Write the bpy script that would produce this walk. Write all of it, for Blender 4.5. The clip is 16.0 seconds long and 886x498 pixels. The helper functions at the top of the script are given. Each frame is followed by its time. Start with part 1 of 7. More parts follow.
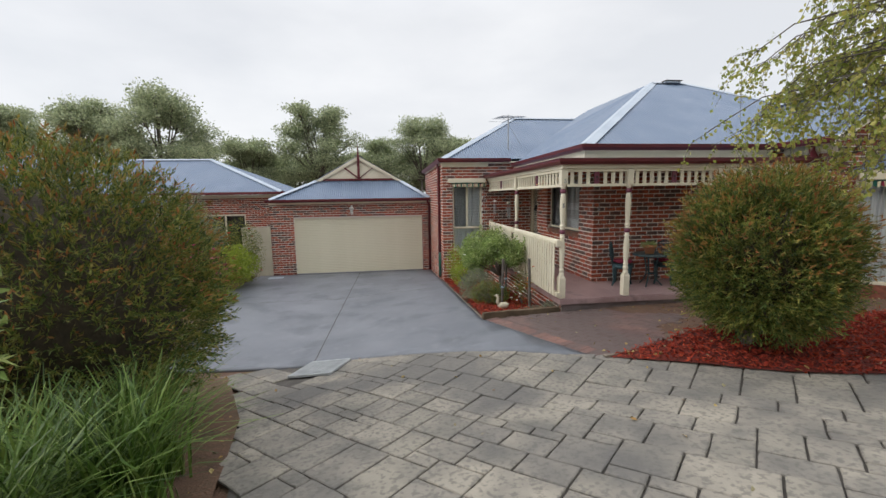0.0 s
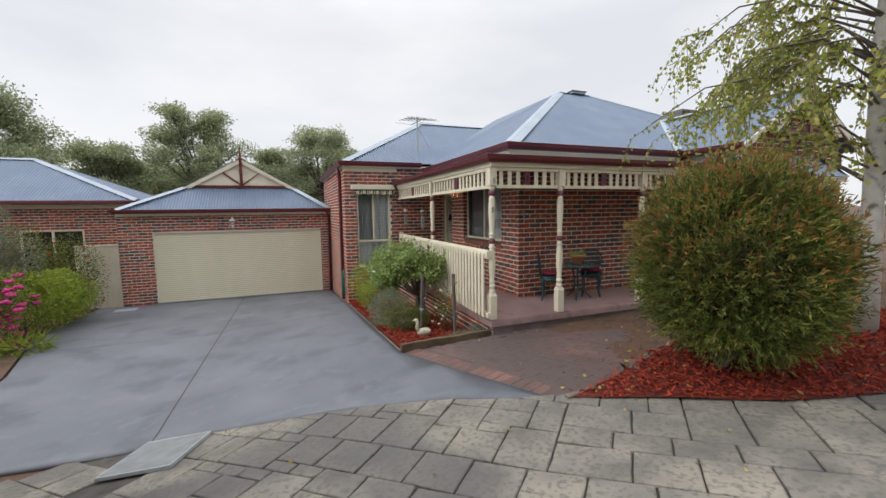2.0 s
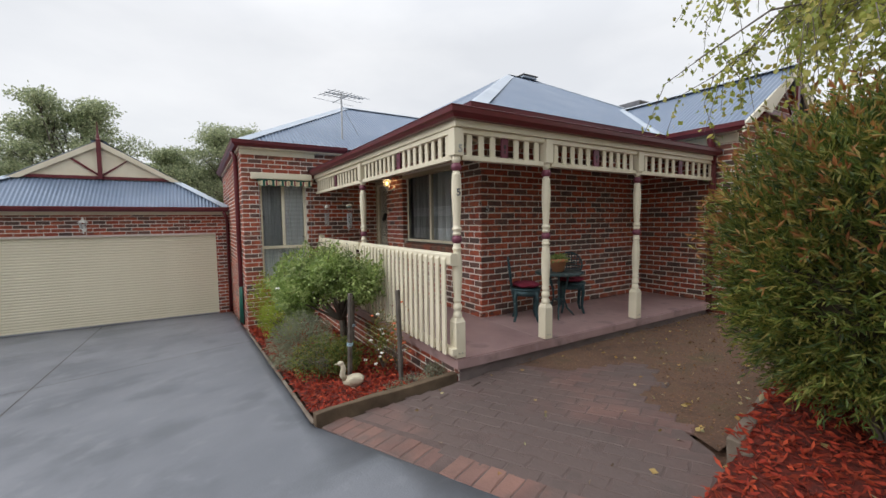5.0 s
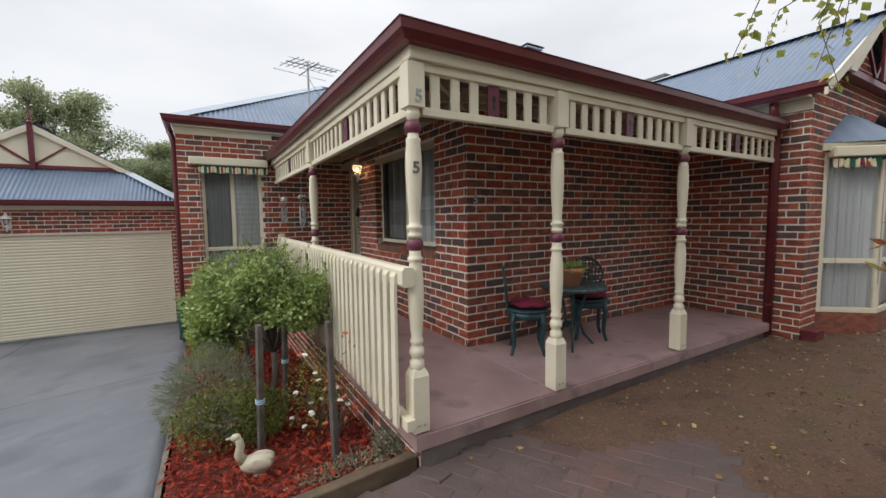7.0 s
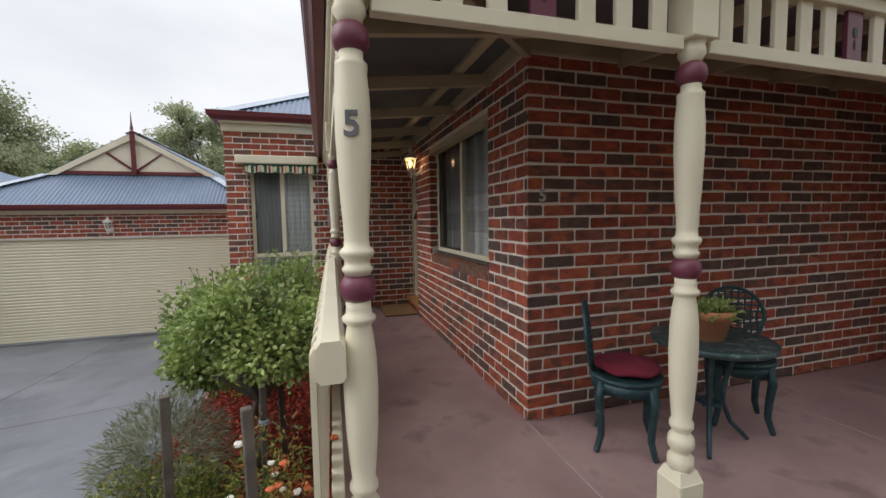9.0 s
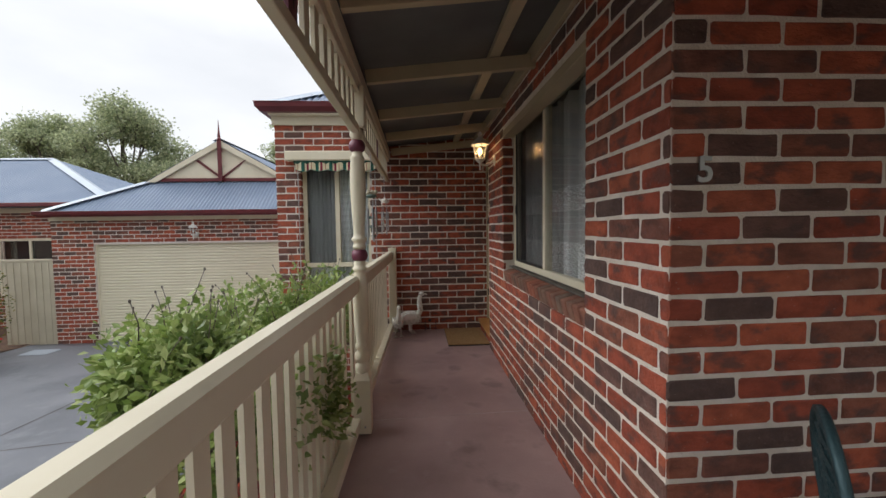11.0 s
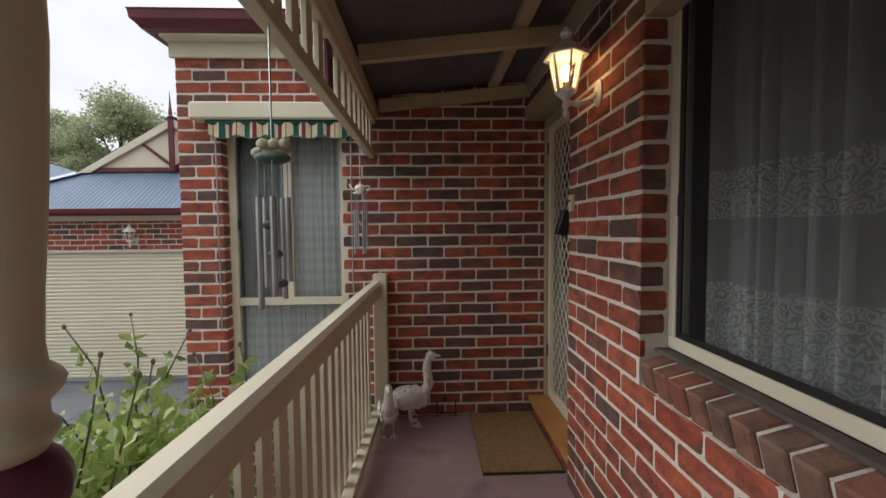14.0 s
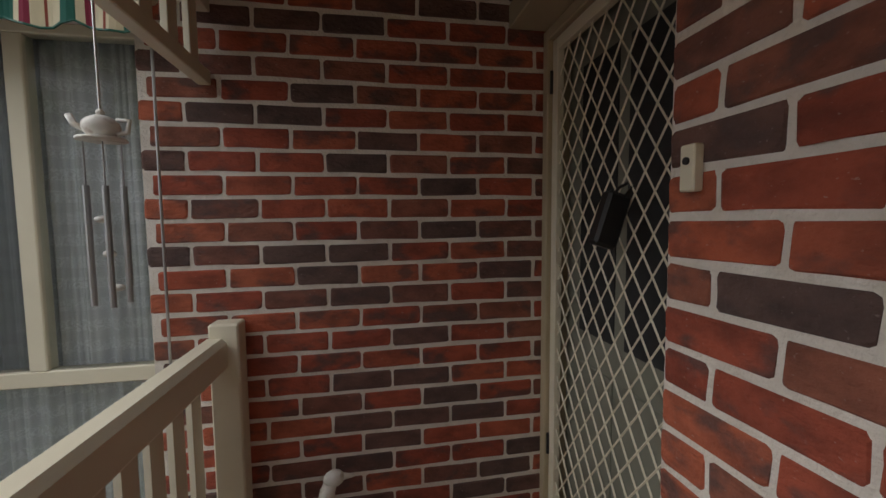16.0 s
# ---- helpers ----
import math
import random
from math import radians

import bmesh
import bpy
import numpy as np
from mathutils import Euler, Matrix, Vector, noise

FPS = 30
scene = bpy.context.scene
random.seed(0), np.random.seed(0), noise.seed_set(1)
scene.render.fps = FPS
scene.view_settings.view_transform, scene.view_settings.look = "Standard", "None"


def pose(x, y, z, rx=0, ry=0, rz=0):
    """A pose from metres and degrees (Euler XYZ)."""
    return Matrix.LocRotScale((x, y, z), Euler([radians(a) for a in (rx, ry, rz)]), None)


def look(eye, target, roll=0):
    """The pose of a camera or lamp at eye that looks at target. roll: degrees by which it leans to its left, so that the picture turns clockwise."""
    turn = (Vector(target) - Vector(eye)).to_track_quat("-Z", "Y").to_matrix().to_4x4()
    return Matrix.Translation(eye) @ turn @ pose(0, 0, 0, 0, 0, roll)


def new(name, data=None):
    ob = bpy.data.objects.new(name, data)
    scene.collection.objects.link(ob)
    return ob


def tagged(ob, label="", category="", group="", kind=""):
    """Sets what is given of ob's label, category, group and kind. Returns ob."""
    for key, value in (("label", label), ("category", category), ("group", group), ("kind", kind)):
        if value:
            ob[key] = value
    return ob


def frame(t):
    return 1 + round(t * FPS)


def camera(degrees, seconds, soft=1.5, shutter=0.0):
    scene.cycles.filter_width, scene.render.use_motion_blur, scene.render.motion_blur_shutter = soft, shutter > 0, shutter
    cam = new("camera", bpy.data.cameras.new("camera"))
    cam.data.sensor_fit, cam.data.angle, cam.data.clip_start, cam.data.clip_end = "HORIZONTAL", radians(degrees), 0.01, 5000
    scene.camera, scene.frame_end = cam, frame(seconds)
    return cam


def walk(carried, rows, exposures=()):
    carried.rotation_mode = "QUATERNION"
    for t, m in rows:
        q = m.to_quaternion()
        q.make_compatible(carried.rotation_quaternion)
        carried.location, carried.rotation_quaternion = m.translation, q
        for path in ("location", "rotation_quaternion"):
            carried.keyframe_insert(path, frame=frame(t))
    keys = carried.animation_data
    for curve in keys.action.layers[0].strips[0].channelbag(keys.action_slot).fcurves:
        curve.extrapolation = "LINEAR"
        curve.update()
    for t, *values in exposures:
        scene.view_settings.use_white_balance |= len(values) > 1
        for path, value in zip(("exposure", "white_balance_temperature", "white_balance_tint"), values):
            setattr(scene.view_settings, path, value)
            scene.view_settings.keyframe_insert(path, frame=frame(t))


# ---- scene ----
cam = camera(95.3, 16.0)
PATH = [
    (0, (-4.125, -7.768, 1.812), (-3.866, -5.802, 1.553), -0.9),
    (0.5, (-4.106, -7.441, 1.767), (-3.751, -5.488, 1.523), -0.8),
    (1, (-4.11, -7.094, 1.716), (-3.632, -5.165, 1.493), -0.8),
    (1.5, (-4.071, -6.757, 1.661), (-3.47, -4.86, 1.463), -0.8),
    (2, (-3.983, -6.393, 1.614), (-3.26, -4.538, 1.428), -0.8),
    (2.5, (-3.897, -6.048, 1.541), (-3.071, -4.235, 1.373), -0.6),
    (3, (-3.82, -5.711, 1.486), (-2.904, -3.94, 1.333), -0.5),
    (3.5, (-3.711, -5.402, 1.445), (-2.752, -3.653, 1.306), -0.5),
    (4, (-3.597, -5.037, 1.382), (-2.585, -3.317, 1.249), -0.4),
    (4.2, (-3.563, -4.913, 1.371), (-2.53, -3.205, 1.242), -0.4),
    (6.3, (-2.7, -3.729, 1.343), (-1.653, -2.032, 1.189), -0.7),
    (6.5, (-2.574, -3.625, 1.345), (-1.53, -1.926, 1.188), -0.8),
    (7, (-2.289, -3.356, 1.328), (-1.266, -1.645, 1.174), -0.7),
    (7.5, (-2.02, -3.096, 1.347), (-1.056, -1.351, 1.187), -0.7),
    (8, (-1.742, -2.847, 1.344), (-0.888, -1.045, 1.19), -0.6),
    (8.5, (-1.51, -2.623, 1.347), (-0.78, -0.766, 1.204), -0.6),
    (9, (-1.28, -2.354, 1.363), (-0.707, -0.443, 1.217), -0.9),
    (9.5, (-1.096, -2.105, 1.368), (-0.672, -0.155, 1.227), -1.1),
    (9.9, (-0.952, -1.86, 1.35), (-0.646, 0.113, 1.23), -0.8),
    (10, (-0.925, -1.785, 1.35), (-0.662, 0.194, 1.226), -1.3),
    (10.2, (-0.885, -1.654, 1.338), (-0.67, 0.331, 1.217), -1.3),
    (12.3, (-0.748, -0.32, 1.38), (-0.669, 1.676, 1.282), -0.8),
    (12.5, (-0.747, -0.128, 1.392), (-0.674, 1.869, 1.292), -0.6),
    (13, (-0.753, 0.24, 1.414), (-0.685, 2.237, 1.319), -0.5),
    (13.5, (-0.747, 0.614, 1.425), (-0.681, 2.61, 1.322), -0.6),
    (14, (-0.757, 1.026, 1.417), (-0.682, 3.022, 1.316), -0.5),
    (14.5, (-0.736, 1.403, 1.412), (-0.665, 3.399, 1.315), -0.4),
    (15, (-0.699, 1.773, 1.426), (-0.621, 3.769, 1.319), -0.6),
    (15.5, (-0.657, 2.1, 1.46), (-0.505, 4.089, 1.318), -0.6),
    (16, (-0.592, 2.44, 1.454), (-0.239, 4.403, 1.306), -0.5),
]
walk(cam, [(t, look(eye, target, roll)) for t, eye, target, roll in PATH],
     [(0.0, 0.12), (8.0, 0.16), (10.0, 0.24), (12.4, 0.34), (14.5, 0.24), (16.0, 0.10)])


# ---- world, sun ----
world = bpy.data.worlds.new("overcast")
scene.world = world
world.use_nodes = True
wt = world.node_tree
wn, wl = wt.nodes, wt.links
wn.clear()
w_out = wn.new("ShaderNodeOutputWorld")
w_bg = wn.new("ShaderNodeBackground")
w_sky = wn.new("ShaderNodeTexSky")
w_sky.sky_type = "NISHITA"
w_sky.sun_disc = False
SUN_ELEV, SUN_AZ = 36.0, 277.0
w_sky.sun_elevation, w_sky.sun_rotation = radians(SUN_ELEV), radians(SUN_AZ)
w_scale = wn.new("ShaderNodeVectorMath")
w_scale.operation = "SCALE"
w_scale.inputs["Scale"].default_value = 0.10
wl.new(w_sky.outputs[0], w_scale.inputs[0])
w_co = wn.new("ShaderNodeTexCoord")
w_map = wn.new("ShaderNodeMapping")
w_map.inputs["Scale"].default_value = (1.0, 1.0, 2.6)
w_noise = wn.new("ShaderNodeTexNoise")
w_noise.inputs["Scale"].default_value, w_noise.inputs["Detail"].default_value = 2.2, 6
wl.new(w_co.outputs["Generated"], w_map.inputs[0])
wl.new(w_map.outputs[0], w_noise.inputs["Vector"])
w_ramp = wn.new("ShaderNodeValToRGB")
w_ramp.color_ramp.elements[0].position, w_ramp.color_ramp.elements[0].color = 0.35, (0.73, 0.745, 0.775, 1)
w_ramp.color_ramp.elements[1].position, w_ramp.color_ramp.elements[1].color = 0.68, (0.88, 0.885, 0.90, 1)
wl.new(w_noise.outputs[0], w_ramp.inputs[0])
w_mix = wn.new("ShaderNodeMix")
w_mix.data_type = "RGBA"
w_mix.inputs[0].default_value = 0.9
wl.new(w_scale.outputs[0], w_mix.inputs[6])
wl.new(w_ramp.outputs[0], w_mix.inputs[7])
# an overcast sky is brighter overhead than at the horizon
w_sep, w_grad = wn.new("ShaderNodeSeparateXYZ"), wn.new("ShaderNodeMapRange")
wl.new(w_co.outputs["Generated"], w_sep.inputs[0])
w_grad.inputs[1].default_value, w_grad.inputs[2].default_value = 0.38, 1.0
w_grad.inputs[3].default_value, w_grad.inputs[4].default_value = 1.05, 2.1
wl.new(w_sep.outputs[2], w_grad.inputs[0])
wl.new(w_grad.outputs[0], w_bg.inputs[1])
wl.new(w_mix.outputs[2], w_bg.inputs[0])
wl.new(w_bg.outputs[0], w_out.inputs[0])

sun = new("sun", bpy.data.lights.new("sun", "SUN"))
sun.data.energy, sun.data.angle, sun.data.color = 1.2, radians(40), (1, 0.98, 0.95)
sun.matrix_basis = look((-10, 1.2, 7.6), (0, 0, 0))


# ---- materials ----
def mat(name, colors, rough=0.6, metal=0.0, scale=6.0, detail=4.0, bump=0.0, bump_scale=None, spots=None, pick="", soft=False, spec=0.5, stains=None, glow_through=0.0, own=False):
    """Colours laid out over a noise (or picked by chance for each object or island), with a second fine noise, bump and optional stains."""
    m = bpy.data.materials.new(name)
    m.use_nodes = True
    n, l = m.node_tree.nodes, m.node_tree.links
    b = n["Principled BSDF"]
    b.inputs["Roughness"].default_value, b.inputs["Metallic"].default_value = rough, metal
    b.inputs["Specular IOR Level"].default_value = spec
    co = n.new("ShaderNodeTexCoord")
    src = co.outputs["Object"]
    if pick:
        geo = n.new("ShaderNodeNewGeometry")
        src = geo.outputs["Position"]
        rnd = n.new("ShaderNodeObjectInfo").outputs["Random"] if pick == "object" else geo.outputs["Random Per Island"]
        if own:
            far, put = n.new("ShaderNodeMath"), n.new("ShaderNodeVectorMath")
            far.operation, far.inputs[1].default_value = "MULTIPLY", 71.0
            l.new(rnd, far.inputs[0])
            l.new(src, put.inputs[0])
            l.new(far.outputs[0], put.inputs[1])
            long = n.new("ShaderNodeVectorMath")
            long.operation, long.inputs[1].default_value = "MULTIPLY", (0.8, 0.8, 1.35)
            l.new(put.outputs[0], long.inputs[0])
            src = long.outputs[0]
    nz = n.new("ShaderNodeTexNoise")
    nz.inputs["Scale"].default_value, nz.inputs["Detail"].default_value = scale, detail
    l.new(src, nz.inputs["Vector"])
    ramp = n.new("ShaderNodeValToRGB")
    cr = ramp.color_ramp
    k = len(colors)
    while len(cr.elements) < k:
        cr.elements.new(0.5)
    for i, c in enumerate(colors):
        cr.elements[i].position = i / k if pick and not soft else 0.3 + 0.4 * i / max(1, k - 1)
        cr.elements[i].color = (*c, 1)
    out = ramp.outputs[0]
    if pick:
        if not soft:
            cr.interpolation = "CONSTANT"
        else:
            for i in range(k):
                cr.elements[i].position = i / max(1, k - 1)
        l.new(rnd, ramp.inputs[0])
        mul = n.new("ShaderNodeMix")
        mul.data_type, mul.blend_type = "RGBA", "MULTIPLY"
        mul.inputs[0].default_value = 0.75
        r2 = n.new("ShaderNodeValToRGB")
        r2.color_ramp.elements[0].position, r2.color_ramp.elements[0].color = 0.3, (0.45, 0.45, 0.48, 1)
        r2.color_ramp.elements[1].position, r2.color_ramp.elements[1].color = 0.62, (1.15, 1.1, 1.05, 1)
        l.new(nz.outputs[0], r2.inputs[0])
        l.new(out, mul.inputs[6])
        l.new(r2.outputs[0], mul.inputs[7])
        out = mul.outputs[2]
    else:
        l.new(nz.outputs[0], ramp.inputs[0])
    for layer in (spots, stains):
        if not layer:
            continue
        sp_scale, sp_at, sp_col, sp_amt = layer
        ns = n.new("ShaderNodeTexNoise")
        ns.inputs["Scale"].default_value, ns.inputs["Detail"].default_value = sp_scale, 5
        l.new(src, ns.inputs["Vector"])
        rs = n.new("ShaderNodeMapRange")
        rs.inputs[1].default_value, rs.inputs[2].default_value, rs.inputs[4].default_value = sp_at, sp_at + 0.12, sp_amt
        l.new(ns.outputs[0], rs.inputs[0])
        mx = n.new("ShaderNodeMix")
        mx.data_type = "RGBA"
        mx.inputs[7].default_value = (*sp_col, 1)
        l.new(rs.outputs[0], mx.inputs[0])
        l.new(out, mx.inputs[6])
        out = mx.outputs[2]
    l.new(out, b.inputs["Base Color"])
    if glow_through:
        tr, mx2 = n.new("ShaderNodeBsdfTranslucent"), n.new("ShaderNodeMixShader")
        l.new(out, tr.inputs[0])
        mx2.inputs[0].default_value = glow_through
        l.new(b.outputs[0], mx2.inputs[1]); l.new(tr.outputs[0], mx2.inputs[2])
        l.new(mx2.outputs[0], n["Material Output"].inputs[0])
    if bump:
        nb = n.new("ShaderNodeTexNoise")
        nb.inputs["Scale"].default_value, nb.inputs["Detail"].default_value = bump_scale or scale * 8, 5
        l.new(src, nb.inputs["Vector"])
        bp = n.new("ShaderNodeBump")
        bp.inputs["Strength"].default_value, bp.inputs["Distance"].default_value = bump, 0.01
        l.new(nb.outputs[0], bp.inputs["Height"])
        l.new(bp.outputs[0], b.inputs["Normal"])
    return m


BRICKS = [(0.37, 0.085, 0.046), (0.31, 0.07, 0.040), (0.40, 0.11, 0.058), (0.15, 0.080, 0.066), (0.34, 0.078, 0.044), (0.27, 0.095, 0.06),
          (0.12, 0.074, 0.064), (0.36, 0.092, 0.05), (0.20, 0.082, 0.060), (0.42, 0.105, 0.054)]
M_BRICK = mat("brick_pieces", BRICKS, 0.85, scale=14, bump=0.8, bump_scale=60, pick="object", own=True, spots=(110, 0.67, (0.55, 0.46, 0.40), 0.5), stains=(10, 0.52, (0.085, 0.056, 0.052), 0.75))
M_BRICKS = mat("brick_joined", BRICKS, 0.85, scale=14, bump=0.8, bump_scale=60, pick="island", own=True, spots=(110, 0.67, (0.55, 0.46, 0.40), 0.5), stains=(10, 0.55, (0.10, 0.064, 0.056), 0.5))
M_SILLBRICK = mat("sill_brick", [(0.28, 0.125, 0.085), (0.20, 0.125, 0.095), (0.33, 0.11, 0.068), (0.19, 0.13, 0.10)], 0.85, scale=12, bump=0.7, bump_scale=60, pick="object", soft=True, spots=(60, 0.66, (0.4, 0.35, 0.3), 0.35))
M_MORTAR = mat("mortar", [(0.66, 0.60, 0.53), (0.80, 0.74, 0.67)], 0.95, scale=14, bump=0.7, bump_scale=110)
M_CREAM = mat("cream_paint", [(0.69, 0.63, 0.48), (0.77, 0.715, 0.56)], 0.45, scale=3, bump=0.06, bump_scale=40, spots=(9, 0.66, (0.45, 0.40, 0.30), 0.25))
M_MAROON = mat("maroon_paint", [(0.105, 0.016, 0.022), (0.15, 0.024, 0.03)], 0.35, scale=3, bump=0.04, bump_scale=30)
M_PLUM = mat("plum_paint", [(0.13, 0.030, 0.055), (0.17, 0.04, 0.07)], 0.4, scale=5, bump=0.04, bump_scale=60)
M_ROOF = mat("blue_grey_steel", [(0.138, 0.188, 0.272), (0.178, 0.228, 0.312)], 0.45, 0.15, scale=1.2, spots=(4, 0.62, (0.3, 0.34, 0.4), 0.3))
M_ROOFCAP = mat("pale_blue_capping", [(0.36, 0.42, 0.50), (0.44, 0.50, 0.57)], 0.4, 0.2, scale=2)
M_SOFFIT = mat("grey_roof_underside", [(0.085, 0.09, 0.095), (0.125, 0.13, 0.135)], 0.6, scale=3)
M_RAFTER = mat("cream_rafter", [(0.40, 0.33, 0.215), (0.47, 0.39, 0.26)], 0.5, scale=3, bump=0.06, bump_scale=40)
M_SLAB = mat("mauve_concrete", [(0.27, 0.175, 0.172), (0.45, 0.315, 0.305)], 0.32, scale=1.6, detail=8, bump=0.12, bump_scale=60, spots=(3.2, 0.56, (0.11, 0.075, 0.078), 0.6), stains=(7, 0.62, (0.42, 0.33, 0.33), 0.45))
M_SLABEDGE = mat("grey_concrete_base", [(0.16, 0.12, 0.115), (0.26, 0.21, 0.20)], 0.8, scale=3, bump=0.4, bump_scale=40)
M_DRIVE = mat("blue_grey_drive", [(0.118, 0.128, 0.148), (0.185, 0.195, 0.22)], 0.5, scale=0.8, detail=9, bump=0.25, bump_scale=70, spots=(1.3, 0.52, (0.085, 0.095, 0.11), 0.6), stains=(5.0, 0.57, (0.22, 0.23, 0.25), 0.35))
M_PAVER = mat("paver_stone", [(0.275, 0.258, 0.218), (0.235, 0.222, 0.19), (0.31, 0.288, 0.243), (0.255, 0.238, 0.205), (0.21, 0.20, 0.178)], 0.85, scale=2.5, bump=1.0, bump_scale=28, pick="object", soft=True, spots=(24, 0.50, (0.115, 0.108, 0.097), 0.6), stains=(0.8, 0.50, (0.115, 0.11, 0.105), 0.72))
M_PAVERS = mat("paver_joined", [(0.275, 0.258, 0.218), (0.235, 0.222, 0.19), (0.31, 0.288, 0.243), (0.21, 0.20, 0.178)], 0.85, scale=2.5, bump=1.0, bump_scale=28, pick="island", soft=True, spots=(24, 0.50, (0.115, 0.108, 0.097), 0.6), stains=(0.8, 0.50, (0.115, 0.11, 0.105), 0.72))
M_GALV = mat("galvanised_steel", [(0.36, 0.38, 0.39), (0.48, 0.50, 0.51)], 0.55, 0.3, scale=9)
M_BROWNTIMBER = mat("brown_timber", [(0.075, 0.05, 0.03), (0.15, 0.105, 0.065)], 0.9, scale=6, bump=0.6, bump_scale=30)
M_JOINT = mat("dark_paver_joint", [(0.055, 0.05, 0.043), (0.10, 0.09, 0.08)], 0.95, scale=9, bump=0.4)
M_PATH = mat("path_brick", [(0.165, 0.098, 0.086), (0.145, 0.088, 0.08), (0.18, 0.104, 0.09), (0.135, 0.084, 0.077)], 0.7, scale=1.5, bump=0.4, bump_scale=40, pick="object", soft=True, spots=(0.8, 0.37, (0.10, 0.074, 0.068), 0.92), stains=(6, 0.57, (0.07, 0.055, 0.05), 0.45))
M_PATHEDGE = mat("path_edge_brick", [(0.21, 0.115, 0.096), (0.165, 0.096, 0.084), (0.235, 0.13, 0.106), (0.18, 0.104, 0.088)], 0.8, scale=1.5, bump=0.4, bump_scale=40, pick="object", soft=True, spots=(2.2, 0.46, (0.115, 0.084, 0.076), 0.8), stains=(7, 0.57, (0.08, 0.06, 0.05), 0.45))
M_PATHJOINT = mat("path_joint", [(0.09, 0.065, 0.06), (0.13, 0.092, 0.084)], 0.95, scale=9, bump=0.4)
M_DIRT = mat("leafy_dirt", [(0.060, 0.036, 0.025), (0.125, 0.070, 0.045), (0.085, 0.058, 0.033)], 0.95, scale=3.5, detail=9, bump=1.0, bump_scale=45, spots=(1.1, 0.60, (0.075, 0.085, 0.022), 0.7), stains=(45, 0.54, (0.19, 0.105, 0.065), 0.6))
M_MULCH = mat("red_mulch", [(0.34, 0.035, 0.012), (0.24, 0.022, 0.01), (0.42, 0.06, 0.02), (0.15, 0.02, 0.012)], 0.9, scale=20, pick="island", soft=True)
M_MULCHBED = mat("red_mulch_bed", [(0.05, 0.01, 0.007), (0.18, 0.022, 0.011)], 0.95, scale=30, bump=1.0, bump_scale=60)
M_TIMBER = mat("weathered_timber", [(0.13, 0.10, 0.075), (0.24, 0.20, 0.16)], 0.9, scale=5, bump=0.6, bump_scale=30)
M_STAKE = mat("grey_stake", [(0.07, 0.06, 0.05), (0.14, 0.12, 0.105)], 0.9, scale=9, bump=0.5)
M_GDOOR = mat("cream_steel_door", [(0.74, 0.69, 0.53), (0.79, 0.74, 0.58)], 0.4, scale=1.5)
M_IRON = mat("green_black_iron", [(0.016, 0.045, 0.054), (0.042, 0.085, 0.098)], 0.45, 0.4, scale=14, bump=0.3, spots=(30, 0.64, (0.35, 0.36, 0.36), 0.5))
M_TABLETOP = mat("worn_green_iron", [(0.03, 0.06, 0.065), (0.07, 0.11, 0.115)], 0.4, 0.4, scale=12, bump=0.3, spots=(16, 0.56, (0.38, 0.4, 0.42), 0.6))
M_CUSHION = mat("crimson_cloth", [(0.13, 0.008, 0.025), (0.19, 0.014, 0.035)], 0.95, scale=10, bump=0.3, bump_scale=150)
M_TERRA = mat("terracotta", [(0.52, 0.21, 0.10), (0.62, 0.28, 0.15)], 0.85, scale=6, bump=0.2)
M_BLACK = mat("black_plastic", [(0.012, 0.012, 0.013), (0.022, 0.022, 0.023)], 0.45, scale=5)
M_METAL = mat("dull_steel", [(0.36, 0.37, 0.38), (0.5, 0.5, 0.5)], 0.4, 0.9, scale=8)
M_GREYPAINT = mat("grey_number", [(0.10, 0.10, 0.11), (0.15, 0.15, 0.16)], 0.5, scale=8)
M_WHITE = mat("white_paint", [(0.7, 0.7, 0.67), (0.8, 0.8, 0.77)], 0.45, scale=6)
M_GOOSE = mat("weathered_cream_stone", [(0.42, 0.37, 0.26), (0.58, 0.53, 0.41)], 0.85, scale=7, bump=0.4, spots=(9, 0.6, (0.22, 0.19, 0.13), 0.5))
M_ENAMEL = mat("chipped_white_enamel", [(0.70, 0.67, 0.60), (0.83, 0.81, 0.77)], 0.5, scale=12, bump=0.2, spots=(22, 0.58, (0.25, 0.12, 0.05), 0.6))
M_COIR = mat("coir_mat", [(0.30, 0.17, 0.07), (0.42, 0.26, 0.12)], 1.0, scale=40, bump=1.0, bump_scale=220)
M_OAK = mat("varnished_timber", [(0.40, 0.17, 0.045), (0.50, 0.24, 0.07)], 0.35, scale=4, bump=0.08)
M_LEAF_BUSH = mat("bottlebrush_leaf", [(0.030, 0.057, 0.014), (0.10, 0.155, 0.028), (0.205, 0.24, 0.046), (0.31, 0.265, 0.062)], 0.55, scale=3, pick="island", soft=True, glow_through=0.3)
# near-black brown: the shade deep in the bushes, put into their core's colour
M_INNERSHADE = mat("bush_inner_shade", [(0.028, 0.024, 0.014), (0.06, 0.045, 0.026)], 0.95, scale=20, bump=0.8, bump_scale=40)
M_LEAF_TIP = mat("rusty_leaf_tip", [(0.34, 0.11, 0.04), (0.34, 0.20, 0.055), (0.26, 0.24, 0.05)], 0.6, scale=3, pick="island", soft=True, glow_through=0.3)
M_LEAF_ROSE = mat("rose_leaf", [(0.16, 0.25, 0.065), (0.29, 0.40, 0.115), (0.47, 0.55, 0.23)], 0.42, scale=3, pick="island", soft=True, glow_through=0.3)
M_LEAF_LIME = mat("lime_leaf", [(0.24, 0.34, 0.03), (0.38, 0.46, 0.06)], 0.5, scale=3, pick="island", soft=True, glow_through=0.3)
